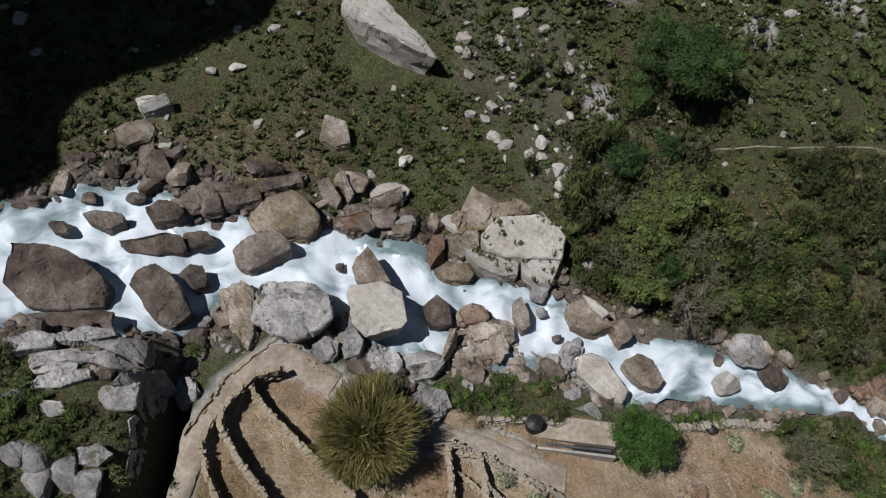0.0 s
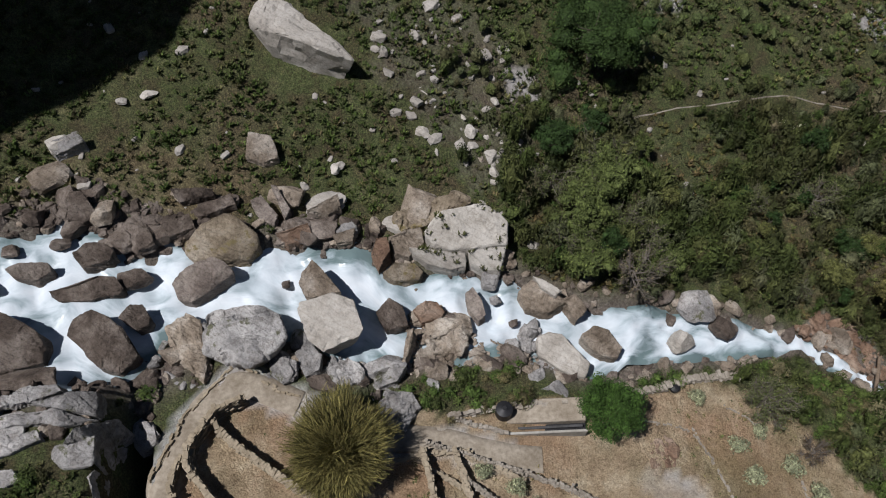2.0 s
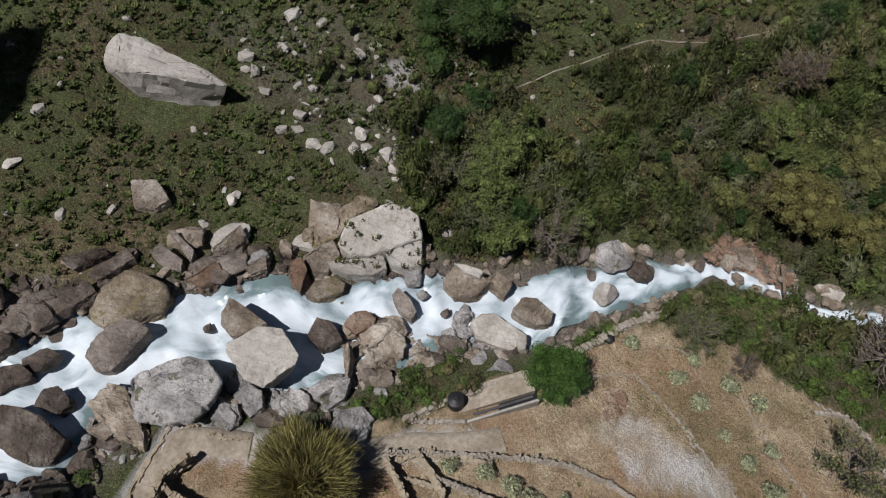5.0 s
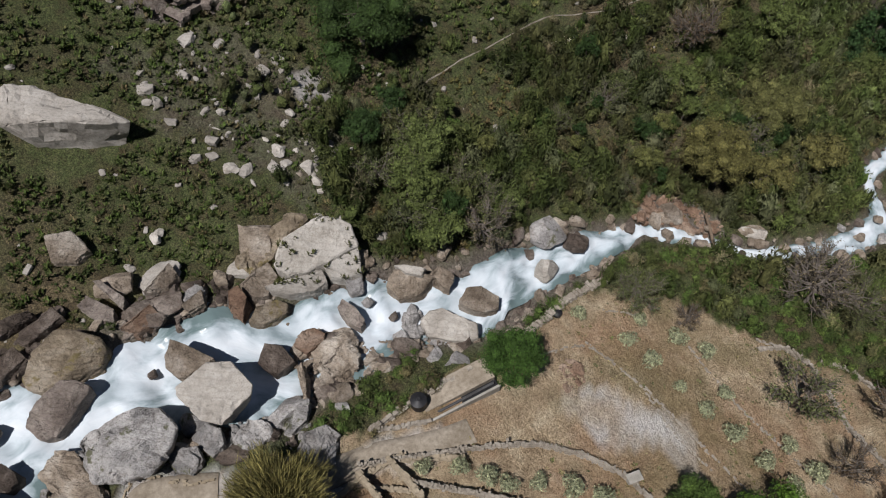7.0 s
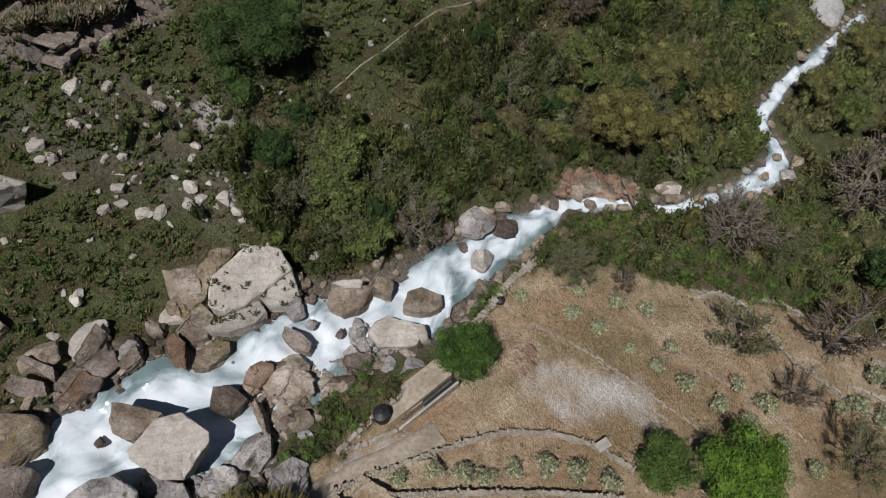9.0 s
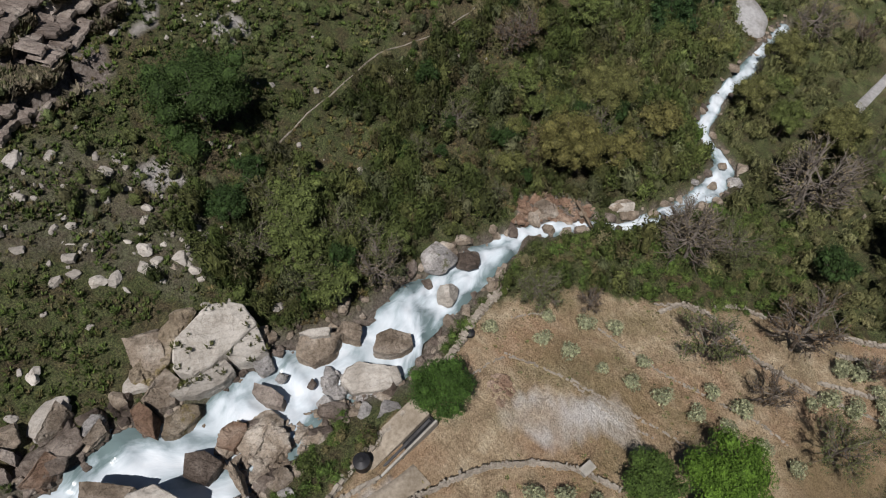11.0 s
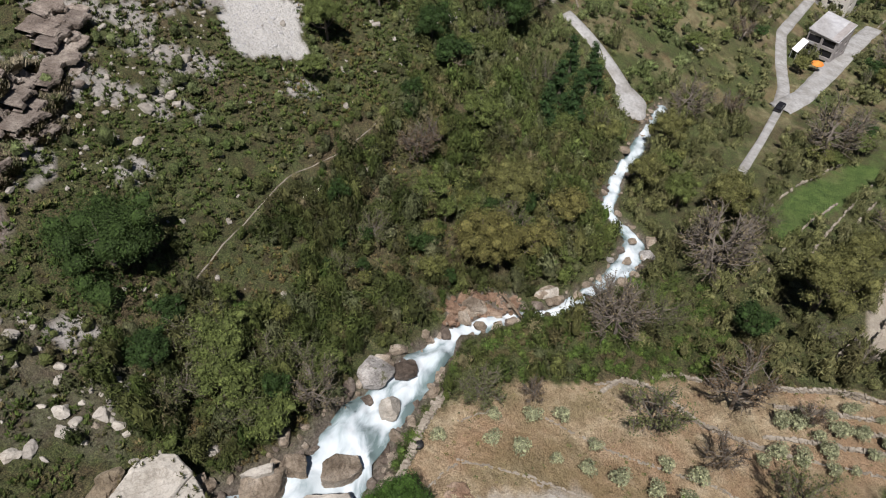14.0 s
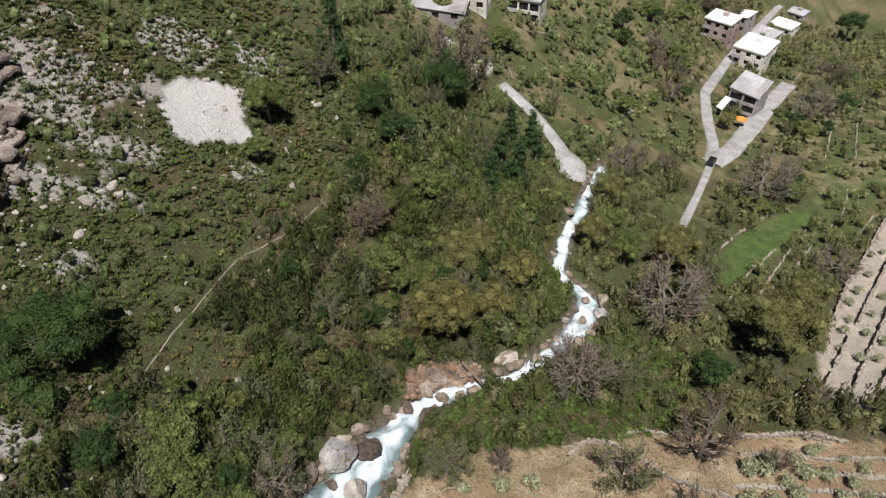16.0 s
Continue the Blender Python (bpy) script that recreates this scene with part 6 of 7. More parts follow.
ribbon("road", ROAD[4:], 3.0, M_ROAD, "pale concrete lane leading up to the hamlet", "road", 0.35)
ribbon("road", ROAD[:6], 1.7, M_ROAD, "narrow pale lane running down to the fields", "road", 0.33)
ribbon("road", ROAD_UP, 5.0, M_ROAD, "wide pale concrete lane beside the houses", "road", 0.4)
ribbon("track", TRACK, 3.5, M_ROAD, "pale gravel track that ends above the stream", "track", 0.3)
turning_place(121.2, 24.7, 4.7)
ribbon("footpath", PATHWAY[:12], 2.6, M_EARTH, "sandy footpath that bends above the stream", "path", 0.1)
ribbon("footpath", (-7.55, 21.73, 2.55, 20.10, 7.96, 18.09, 12.36, 17.31), 2.6, M_EARTH, "trodden earth path across the terrace", "path", 0.08)


def dry_wall(line, tall, thick, stone=0.27, label="dry stone wall along the terrace edge", gaps=0.0, name="stone_wall", mat=None, group="terrace walls", close=1.0):
    """A dry stone wall: uneven blocks laid in courses along a line of corners."""
    dry_wall.count += 1
    rng = np.random.default_rng(900 + dry_wall.count)
    pts = np.array(list(zip(line[0::2], line[1::2])))
    s = np.concatenate([[0], np.cumsum(np.hypot(*np.diff(pts, axis=0).T))])
    courses = max(1, int(round(tall / (stone * 0.62))))
    ch = tall / courses
    V, Fc = [], []
    box_f = np.array(((0, 1, 2, 3), (7, 6, 5, 4), (0, 4, 5, 1), (1, 5, 6, 2), (2, 6, 7, 3), (3, 7, 4, 0)))
    spots = []
    for k in range(courses):
        d = rng.uniform(0, stone)
        while d < s[-1]:
            long = stone * rng.uniform(0.7, 1.5)
            if rng.random() >= gaps:
                spots.append((d, k, long))
            d += long
    if not spots:
        return None
    D = np.array([q[0] for q in spots])
    x, y = np.interp(D, s, pts[:, 0]), np.interp(D, s, pts[:, 1])
    x2, y2 = np.interp(D + 0.05, s, pts[:, 0]), np.interp(D + 0.05, s, pts[:, 1])
    a = np.arctan2(y2 - y, x2 - x + 1e-9)
    z = ground(x, y)
    wob = 0.6 + 0.5 * fbm(D / 3, D * 0, 2, dry_wall.count)
    for (d, k, long), px, py, pz, ang, wv in zip(spots, x, y, z, a, wob):
        if k > courses * (wv + 0.35):
            continue
        h = ch * rng.uniform(0.8, 1.1) / 2
        c = np.array(((-1, -1, -1), (-1, 1, -1), (1, 1, -1), (1, -1, -1), (-1, -1, 1), (-1, 1, 1), (1, 1, 1), (1, -1, 1)), float)
        c = c * (long / 2 * close, thick / 2 * 0.72 * rng.uniform(0.8, 1.1), h) * rng.uniform(0.72, 1.1, (8, 3))
        ca, sa = math.cos(ang + rng.normal(0, 0.08)), math.sin(ang)
        off = rng.normal(0, 0.09, 2)
        V.append(np.stack([c[:, 0] * ca - c[:, 1] * sa + px + off[0], c[:, 0] * sa + c[:, 1] * ca + py + off[1], c[:, 2] + pz + (k + 0.5) * ch - 0.08], -1))
        Fc.append(box_f + 8 * (len(V) - 1))
    ob = new(name, mesh_from(name, np.concatenate(V), np.concatenate(Fc)[:, ::-1], mat or M_WALLSTONE))
    return tagged(ob, label, "wall", group)


dry_wall.count = 0

# walls of the stepped ground below the footpath
dry_wall((-20.06, 20.46, -20.78, 18.15, -20.03, 15.79, -18.47, 13.09), 1.5, 0.5, 0.24, mat=M_EARTHSTONE, close=1.5)
dry_wall((-14.76, 25.16, -17.18, 24.23, -17.93, 23.14, -19.30, 21.14, -19.30, 19.51, -17.52, 16.91, -14.77, 13.75), 2.1, 0.6, 0.24, mat=M_EARTHSTONE, close=1.5)
dry_wall((-17.24, 23.58, -16.97, 22.54, -12.32, 18.26, -7.60, 14.39), 1.8, 0.6, 0.24, mat=M_EARTHSTONE, close=1.5)
dry_wall((-22.63, 19.00, -19.92, 24.41, -17.53, 27.11, -15.43, 29.08), 0.35, 0.3, 0.24, label="low stone parapet along the sandy footpath", mat=M_EARTHSTONE, close=1.5)
dry_wall((-15.43, 29.08, -13.72, 27.66, -11.92, 26.15, -9.86, 25.23), 0.35, 0.3, 0.24, label="low stone parapet along the sandy footpath", mat=M_EARTHSTONE, close=1.5)
dry_wall((0.40, 19.16, 0.77, 17.11, 1.02, 14.13), 1.9, 0.5, 0.24, mat=M_EARTHSTONE, close=1.5)
dry_wall((3.51, 18.95, 3.84, 16.79, 4.14, 14.30), 1.5, 0.5, 0.24, mat=M_EARTHSTONE, close=1.5)
dry_wall((-2.23, 18.56, 0.93, 18.88, 4.97, 18.68), 0.8, 0.5, 0.24, mat=M_EARTHSTONE, close=1.5)
dry_wall((4.42, 18.38, 6.28, 17.46, 9.45, 15.49), 0.9, 0.5, 0.24, mat=M_EARTHSTONE, close=1.5)
dry_wall((1.19, 17.39, 3.55, 15.76, 4.58, 14.81), 0.7, 0.4, 0.24, mat=M_EARTHSTONE, close=1.5)
# the terraces with saplings
dry_wall((0.84, 19.95, 3.82, 18.76, 7.39, 17.24, 11.65, 15.38, 14.84, 13.77, 17.11, 12.35, 20.09, 9.20, 22.11, 5.63, 23.03, 1.34), 1.1, 0.36, 0.22)
dry_wall((4.15, 16.15, 8.35, 12.32, 12.24, 8.65, 16.07, 4.74, 19.69, 0.50), 1.3, 0.36, 0.22)
dry_wall((23.09, 20.17, 25.58, 19.84, 28.73, 18.71, 30.01, 15.21, 30.91, 11.08, 31.28, 7.48, 31.70, 2.54, 32.08, -2.22), 0.3, 0.3, 0.3, "row of pale edging stones along the terrace", 0.35)
dry_wall((33.24, 21.05, 37.26, 18.11), 0.28, 0.28, 0.28, "row of pale edging stones along the terrace", 0.3)
dry_wall((39.20, 12.34, 38.92, 9.31, 38.59, 3.65, 39.38, -1.87, 40.12, -7.20, 39.68, -10.81), 0.3, 0.3, 0.3, "row of pale edging stones along the terrace", 0.3)
dry_wall((30.61, 10.88, 30.02, 5.90, 30.45, 1.07), 0.28, 0.28, 0.28, "row of pale edging stones along the terrace", 0.5)
dry_wall((46.57, 7.87, 49.93, 6.07, 50.68, 3.22, 49.46, -0.56, 48.07, -4.99, 48.15, -10.03, 48.89, -15.98), 0.7, 0.5)
dry_wall((52.49, 2.53, 54.95, -0.29, 55.48, -3.21), 0.6, 0.5)
dry_wall((8.83, 20.23, 5.56, 21.39, 4.06, 22.06), 0.6, 0.5)
dry_wall((58.83, -11.57, 62.77, -18.68, 63.87, -21.55, 64.38, -25.73), 0.8, 0.6)
dry_wall((56.02, -12.28, 58.64, -18.45, 60.11, -23.25, 63.56, -30.18), 0.6, 0.5)
dry_wall((56.20, -19.63, 58.24, -25.02, 59.71, -29.58), 0.6, 0.5)
dry_wall((50.35, -11.65, 52.90, -18.14, 56.50, -29.08), 0.6, 0.5)
dry_wall((59.68, -12.38, 62.93, -19.4, 63.44, -23.59), 0.4, 0.35, 0.3, "low pale stone terrace edge", 0.25)
dry_wall((51.66, -14.63, 53.51, -19.23, 56.47, -27.5), 0.4, 0.35, 0.3, "low pale stone terrace edge", 0.25)
dry_wall((48.02, -9.61, 48.91, -14.73, 52.29, -27.32), 0.4, 0.35, 0.3, "low pale stone terrace edge", 0.25)
dry_wall((57.2, -21.91, 58.98, -27.72), 0.4, 0.35, 0.3, "low pale stone terrace edge", 0.25)
dry_wall((47.32, 8.82, 49.52, 6.47, 50.37, 3.74, 50.35, 1.25), 0.4, 0.35, 0.3, "low pale stone terrace edge", 0.25)
# walls of the fields down the valley
for line in ((85.04, -8.66, 97.36, -11.36, 106.59, -14.38, 116.09, -18.56),
             (93.97, -14.58, 105.93, -17.8, 118.61, -21.74, 128.45, -25.1),
             (102.91, -19.23, 120.82, -25.59),
             (108.48, -7.37, 117.95, -11.05, 127.29, -15.55, 133.57, -19.05),
             (130.53, -29.59, 140.13, -33.19, 155.06, -36.14),
             (122.78, -32.45, 133.48, -36.33, 143.21, -40.0),
             (97.39, -24.4, 103.83, -26.68),
             (238.14, -41.57, 207.05, -37.96, 175.00, -32.87),
             (177.35, -40.22, 218.24, -46.50, 260.50, -55.01), (185.16, 9.54, 203.69, 6.12, 220.49, 2.79), (248.68, -28.77, 273.42, -34.16, 302.39, -40.46),
             (139.83, 71.65, 144.81, 68.87, 146.38, 65.95), (150.17, 55.77, 160.92, 52.57), (154.76, 52.87, 147.91, 46.99, 142.85, 43.57), (170.79, 48.45, 183.63, 41.91)):
    dry_wall(line, 0.6, 0.45, 0.7, "low pale field wall down the valley", 0.12)
for line in ((113.84, -32.79, 142.85, -42.19, 166.87, -50.27),
             (91.92, -26.09, 110.33, -31.18),
             (95.97, -30.86, 119.15, -38.59, 139.42, -45.6),
             (77.75, -28.15, 99.59, -35.57, 121.8, -43.22),
             (78.02, -31.45, 103.29, -41.04),
             (71.62, -22.54, 79.53, -25.38),
             (69.45, -19.08, 77.36, -22.76),
             (81.02, -25.75, 91.21, -29.09)):
    dry_wall(line, 1.3, 0.5, 0.6, "stone terrace wall of the far fields")

# the narrow water channel that crosses the slope
ribbon("water_channel", CHANNEL, 0.14, M_WALLSTONE, "narrow stone channel running across the slope", "channel", 0.05)
# wall on the stream side of the terraces
dry_wall((23.25, 22.95, 26.97, 23.54, 31.17, 24.12, 34.88, 24.12, 36.09, 23.77), 1.0, 1.1, 0.3, "broad ribbed stone wall above the stream")
dry_wall((3.48, 22.17, 7.39, 22.59, 11.16, 22.60, 17.00, 22.36), 0.8, 0.6, 0.5, "stone wall on the stream side of the basin")


def box(bm, x0, x1, y0, y1, z0, z1, bevel=0.0):
    """An upright box added to a bmesh."""
    m = Matrix.Translation(((x0 + x1) / 2, (y0 + y1) / 2, (z0 + z1) / 2)) @ Matrix.Diagonal((abs(x1 - x0), abs(y1 - y0), abs(z1 - z0), 1))
    made = bmesh.ops.create_cube(bm, size=1, matrix=m)
    if bevel:
        edges = {e for v in made["verts"] for e in v.link_edges}
        bmesh.ops.bevel(bm, geom=list(edges), offset=bevel, segments=1, affect="EDGES")
    return bm


def basin():
    """The long concrete basin with its open channel and pipe."""
    ax, ay, bx, by = 8.33, 22.18, 17.01, 21.15
    long = math.hypot(bx - ax, by - ay)
    root = thing("concrete_basin", (ax, ay, height((ax + bx) / 2, (ay + by) / 2)), "long concrete basin with an earth-covered top and open channel", "basin", rz=math.degrees(math.atan2(by - ay, bx - ax)))
    part("basin_body", box(bmesh.new(), 0, long, -0.9, 1.5, -0.8, 0.75, 0.06), M_EARTH, root, "tan earth-covered concrete slab")
    part("channel_wall", box(bmesh.new(), 0, long, -2.0, -1.75, -0.8, 0.7, 0.04), M_CONCRETE, root)
    # the channel's floor takes the same even black as the tanks
    part("channel_floor", box(bmesh.new(), 0, long, -1.75, -0.9, -0.8, -0.1), M_BLACK, root, "black channel bottom")
    v, f = tube([(0.5, -1.3, 0.35), (long * 0.5, -1.32, 0.35), (long - 0.4, -1.28, 0.35)], [0.14, 0.14, 0.14], 8)
    pipe = new("pipe", mesh_from("pipe", v, f, M_PIPE))
    pipe.parent = root
    return root


basin()


def water_tank(x, y, r, high):
    """A round black tank with a rim and a lid."""
    root = thing("water_tank", (x, y, height(x, y)), "round black plastic water tank at the end of the basin", "tank")
    bm = bmesh.new()
    bmesh.ops.create_cone(bm, cap_ends=True, segments=28, radius1=r, radius2=r * 0.97, depth=high, matrix=Matrix.Translation((0, 0, high / 2)))
    part("tank_body", bm, M_BLACK, root)
    bm = bmesh.new()
    bmesh.ops.create_cone(bm, cap_ends=True, segments=28, radius1=r * 0.97, radius2=r * 0.25, depth=r * 0.3, matrix=Matrix.Translation((0, 0, high + r * 0.15)))
    part("tank_shoulder", bm, M_BLACK, root)
    bm = bmesh.new()
    bmesh.ops.create_cone(bm, cap_ends=True, segments=20, radius1=r * 0.27, radius2=r * 0.25, depth=0.12, matrix=Matrix.Translation((0, 0, high + r * 0.3 + 0.04)))
    part("lid", bm, M_BLACK, root)


water_tank(8.96, 22.22, 0.85, 1.3)
water_tank(28.11, 23.25, 0.55, 0.5)


def field_hut(x, y):
    root = thing("shelter", (x, y, height(x, y)), "small grey shed with a flat framed roof on the terrace", "shed", rz=-15)
    part("wall", box(bmesh.new(), -0.65, 0.65, -0.4, 0.4, -0.2, 1.1, 0.03), M_CONCRETE, root)
    part("roof", box(bmesh.new(), -0.75, 0.75, -0.5, 0.5, 1.1, 1.2, 0.03), M_CONCRETE, root, "pale flat roof")


field_hut(22.62, 4.98)


def log(points, r, label):
    v, f = tube(points, [r, r * 0.95, r * 0.8], 8)
    return tagged(new("log", mesh_from("log", v, f, M_WOOD)), label, "log")


def log_over(ax, ay, bx, by):
    za, zb = height(ax, ay) + 0.7, height(bx, by) + 0.7
    log([(ax, ay, za), ((ax + bx) / 2, (ay + by) / 2, (za + zb) / 2 + 0.1), (bx, by, zb)], 0.22, "old brown log lying across the stream")


log_over(55.18, 24.62, 52.25, 20.26)


# ---- saplings on the terraces ----
def sapling():
    rng = np.random.default_rng(77)
    root = thing("sapling", (0, 0, 0), "grey-green young olive sapling on the dry terrace", "sapling", "saplings on the terraces")
    v, f = tube([(0, 0, -0.2), (0.03, 0.02, 0.4), (0.0, 0.05, 0.9)], [0.06, 0.05, 0.02], 6)
    stem = new("stem", mesh_from("stem", v, f, M_BARK))
    stem.parent = root
    v, f = leaves(rng, [(0, 0, 0.8), (0.3, 0.1, 0.65), (-0.25, 0.2, 0.7), (0.05, -0.3, 0.6)], [0.6, 0.5, 0.5, 0.5], 420, 0.11, 0.9, 0.35)
    c = np.array((0.26, 0.27, 0.2))[None] * np.repeat(rng.normal(1, 0.25, (420, 1)), 3, 0)
    crown = new("crown", mesh_from("crown", v, f, M_LEAF, np.concatenate([np.clip(c, 0.01, 1), np.ones((len(v), 1))], 1)))
    crown.parent = root
    return root


SAPLING = sapling()
SPOTS = (
        (34.16, 9.39), (33.36, 13.22), (34.62, 5.83), (38.10, 6.05), (35.23, 2.44), (35.90, -1.41), (39.71, -1.70), (39.80, -5.25), (36.68, -8.79), (36.96, -12.63),
    (36.08, 17.67), (38.26, 13.77), (32.90, 16.56), (14.27, 9.77), (16.69, 7.65), (10.36, 12.87), (8.60, 14.88), (18.48, 5.13), (20.08, 2.25), (11.67, 11.15),
    (5.78, 16.72), (36.26, -4.89), (40.08, 10.86), (30.07, 21.91), (53.66, -13.14), (55.92, -15.51), (56.04, -19.82), (48.24, -13.05), (49.28, -15.78), (51.39, -18.70),
    (53.36, -17.52), (55.81, -20.26), (56.48, -22.38), (56.54, -25.45), (54.08, -14.94), (51.89, -18.72),
    (55.46, -16.6), (55.58, -19.36), (57.31, -22.7), (56.84, -25.27), (52.19, -18.21), (53.95, -23.79), (48.24, -16.0), (50.47, -21.75), (49.15, -19.22), (53.06, -12.97), (48.77, -13.49), (46.1, -11.7), (60.09, -20.7), (61.22, -21.78), (60.64, -24.74), (59.79, -26.97), (55.03, -26.86), (54.43, -14.62), (57.55, -18.64),
    (122.47, -36.5), (114.4, -35.05), (106.48, -32.08), (107.55, -36.6), (96.15, -29.56), (99.89, -33.55), (92.41, -28.35), (93.38, -31.9), (124.19, -38.64), (84.8, -29.79), (85.99, -32.34), (86.62, -27.18), (91.77, -34.11), (102.2, -30.31))
for k, (x, y) in enumerate(SPOTS):
    size = (1.15 if k < 36 else 0.8) + 0.5 * ((k * 37) % 10) / 10
    m = pose(x, y, height(x, y), 0, 0, k * 47) @ Matrix.Diagonal((size, size, size, 1))
    if k:
        copy_thing(SAPLING, m)
    else:
        SAPLING.matrix_world = m

BLOSSOM = bare_tree(91, 2.2, 2.4, (0.7, 0.68, 0.63), 650, name="blossom_bush", label="small bush in white blossom on the slope")
stand(BLOSSOM, 49.86, 49.96)


# ---- hamlet ----
M_PLASTER = plain_material("pale_plaster", (0.55, 0.52, 0.47), (0.68, 0.66, 0.62), 1.0, 0.9, 0.02)
M_GREYWALL = plain_material("grey_render", (0.26, 0.24, 0.235), (0.36, 0.34, 0.33), 1.0, 0.9, 0.02)
M_PINKWALL = plain_material("pinkish_block_wall", (0.3, 0.24, 0.225), (0.4, 0.33, 0.31), 1.2, 0.9, 0.02)
M_ROOF = plain_material("white_roof_coat", (0.68, 0.68, 0.67), (0.82, 0.82, 0.81), 0.8, 0.8, 0.02)
M_SLATE = plain_material("grey_roof", (0.3, 0.3, 0.31), (0.44, 0.44, 0.45), 0.8, 0.8, 0.02)
M_DARKGLASS = plain_material("dark_window_glass", (0.012, 0.013, 0.016), (0.03, 0.03, 0.035), 3, 0.15, 0.0)
M_ORANGE = plain_material("orange_canvas", (0.62, 0.2, 0.04), (0.75, 0.28, 0.06), 3)
M_CAR = plain_material("black_car_paint", (0.012, 0.012, 0.014), (0.02, 0.02, 0.022), 2, 0.25, 0.0)
M_RUBBER = plain_material("tyre_rubber", (0.012, 0.012, 0.012), (0.02, 0.02, 0.02), 8, 0.9)


def house(x, y, wide, deep, storeys, turn, walls, roof, bays=3, label="", sink=1.0, storey=3.0, tilt=0.0, group="houses of the hamlet", gallery=False):
    """A flat-roofed house: storeys, windows set back in the wall, a slab roof with a kerb. Its front faces local -x."""
    z = min(height(x, y), height(x + deep * 0.7, y)) - 0.2
    root = thing("house", (x, y, z), label, "house", group, turn)
    tall = storeys * storey
    part("wall", box(bmesh.new(), 0.14, deep, -wide / 2 + 0.14, wide / 2 - 0.14, -sink - 2.0, tall, 0.03), walls, root)
    # front and side faces with real openings: piers and spandrels set proud of the inner wall
    for face in range(3):
        length = wide if face == 0 else deep
        n = bays if face == 0 else max(1, int(deep / 4.5))
        bm = bmesh.new()
        pitch = length / n
        hole = min(1.7, pitch * 0.5)
        cells = []
        for s in range(storeys):
            z0 = s * storey
            lo, hi = z0 + (0.95 if not (gallery and face == 0) else 0.3), z0 + 2.35
            half = hole / 2 if not (gallery and face == 0) else pitch * 0.42
            edge = -length / 2
            for b in range(n):
                c = -length / 2 + pitch * (b + 0.5)
                cells.append(("pier", edge, c - half, z0, z0 + storey))
                cells.append(("under", c - half, c + half, z0, lo))
                cells.append(("over", c - half, c + half, hi, z0 + storey))
                edge = c + half
                # dark pane in each opening; on a gallery front it stands for the shade inside
                win = bmesh.new()
                if face == 0:
                    box(win, 0.06, 0.13, c - half, c + half, lo, hi)
                else:
                    side = 1 if face == 1 else -1
                    yy = side * (wide / 2 - 0.1)
                    box(win, deep / 2 + c - half, deep / 2 + c + half, yy - 0.035, yy + 0.035, lo, hi)
                window = part("window", win, M_DARKGLASS, root, "dark pane of a window, or standing for a gallery's shade")
            cells.append(("pier", edge, length / 2, z0, z0 + storey))
        base_z = (-sink - 2.0, 0.0)
        cells.append(("foot", -length / 2, length / 2, *base_z))
        for _, a, b, c0, c1 in cells:
            if face == 0:
                box(bm, -0.16, 0.14, a, b, c0, c1)
            else:
                side = 1 if face == 1 else -1
                y0, y1 = sorted((side * (wide / 2 - 0.14), side * (wide / 2 + 0.1)))
                box(bm, deep / 2 + a, deep / 2 + b, y0, y1, c0, c1)
        bmesh.ops.remove_doubles(bm, verts=bm.verts, dist=0.002)
        part(("front_wall", "side_wall", "side_wall")[face], bm, walls, root)
    slab = box(bmesh.new(), -0.5, deep + 0.3, -wide / 2 - 0.35, wide / 2 + 0.35, tall, tall + 0.25, 0.03)
    if tilt:
        for v in slab.verts:
            v.co.z += (v.co.y / wide) * tilt
    top = part("roof", slab, roof, root)
    if not tilt:
        kerb = bmesh.new()
        for q in ((-0.5, deep + 0.3, -wide / 2 - 0.35, -wide / 2 - 0.15), (-0.5, deep + 0.3, wide / 2 + 0.15, wide / 2 + 0.35), (-0.5, -0.3, -wide / 2 - 0.15, wide / 2 + 0.15), (deep + 0.1, deep + 0.3, -wide / 2 - 0.15, wide / 2 + 0.15)):
            box(kerb, *q, tall + 0.25, tall + 0.55)
        part("parapet", kerb, roof, root)
        part("roof_hatch", box(bmesh.new(), deep * 0.6, deep * 0.6 + 1.6, -0.9, 0.9, tall + 0.25, tall + 1.5, 0.04), walls, root)
    if storeys > 1:
        for s in range(1, storeys):
            balcony = part("balcony", box(bmesh.new(), -1.1, -0.17, wide * 0.2, wide / 2, s * storey - 0.15, s * storey + 0.05, 0.02), walls, root)
            part("railing", box(bmesh.new(), -1.1, -1.02, wide * 0.2, wide / 2, s * storey + 0.05, s * storey + 0.85), M_SLATE, balcony)
    return root


house(200.2, -11.0, 8.2, 12, 3, -17, M_GREYWALL, M_SLATE, 2, "grey two-storey house with an open shaded gallery", gallery=True, tilt=0.9)
house(251.68, -12.4, 11.0, 13, 3, -19, M_PLASTER, M_ROOF, 3, "white three-storey house with a bright flat roof")
house(264.22, 0.06, 10, 9, 3, -20, M_PINKWALL, M_ROOF, 3, "pinkish block house with a white flat roof")
house(296.70, -8.24, 6, 8, 2, -24, M_GREYWALL, M_ROOF, 2, "narrow dark house with a white sloping roof", tilt=-1.0)
house(334.59, -27.58, 10, 9, 1, -24, M_PLASTER, M_ROOF, 3, "low white house with a flat roof", sink=4)
house(302.54, -18.63, 9, 10, 1, -24, M_PLASTER, M_SLATE, 2, "low annex with a grey terrace roof", sink=4)
house(381.67, -36.84, 8, 8, 1, -24, M_GREYWALL, M_SLATE, 2, "low grey house at the upper end of the lane", sink=4)
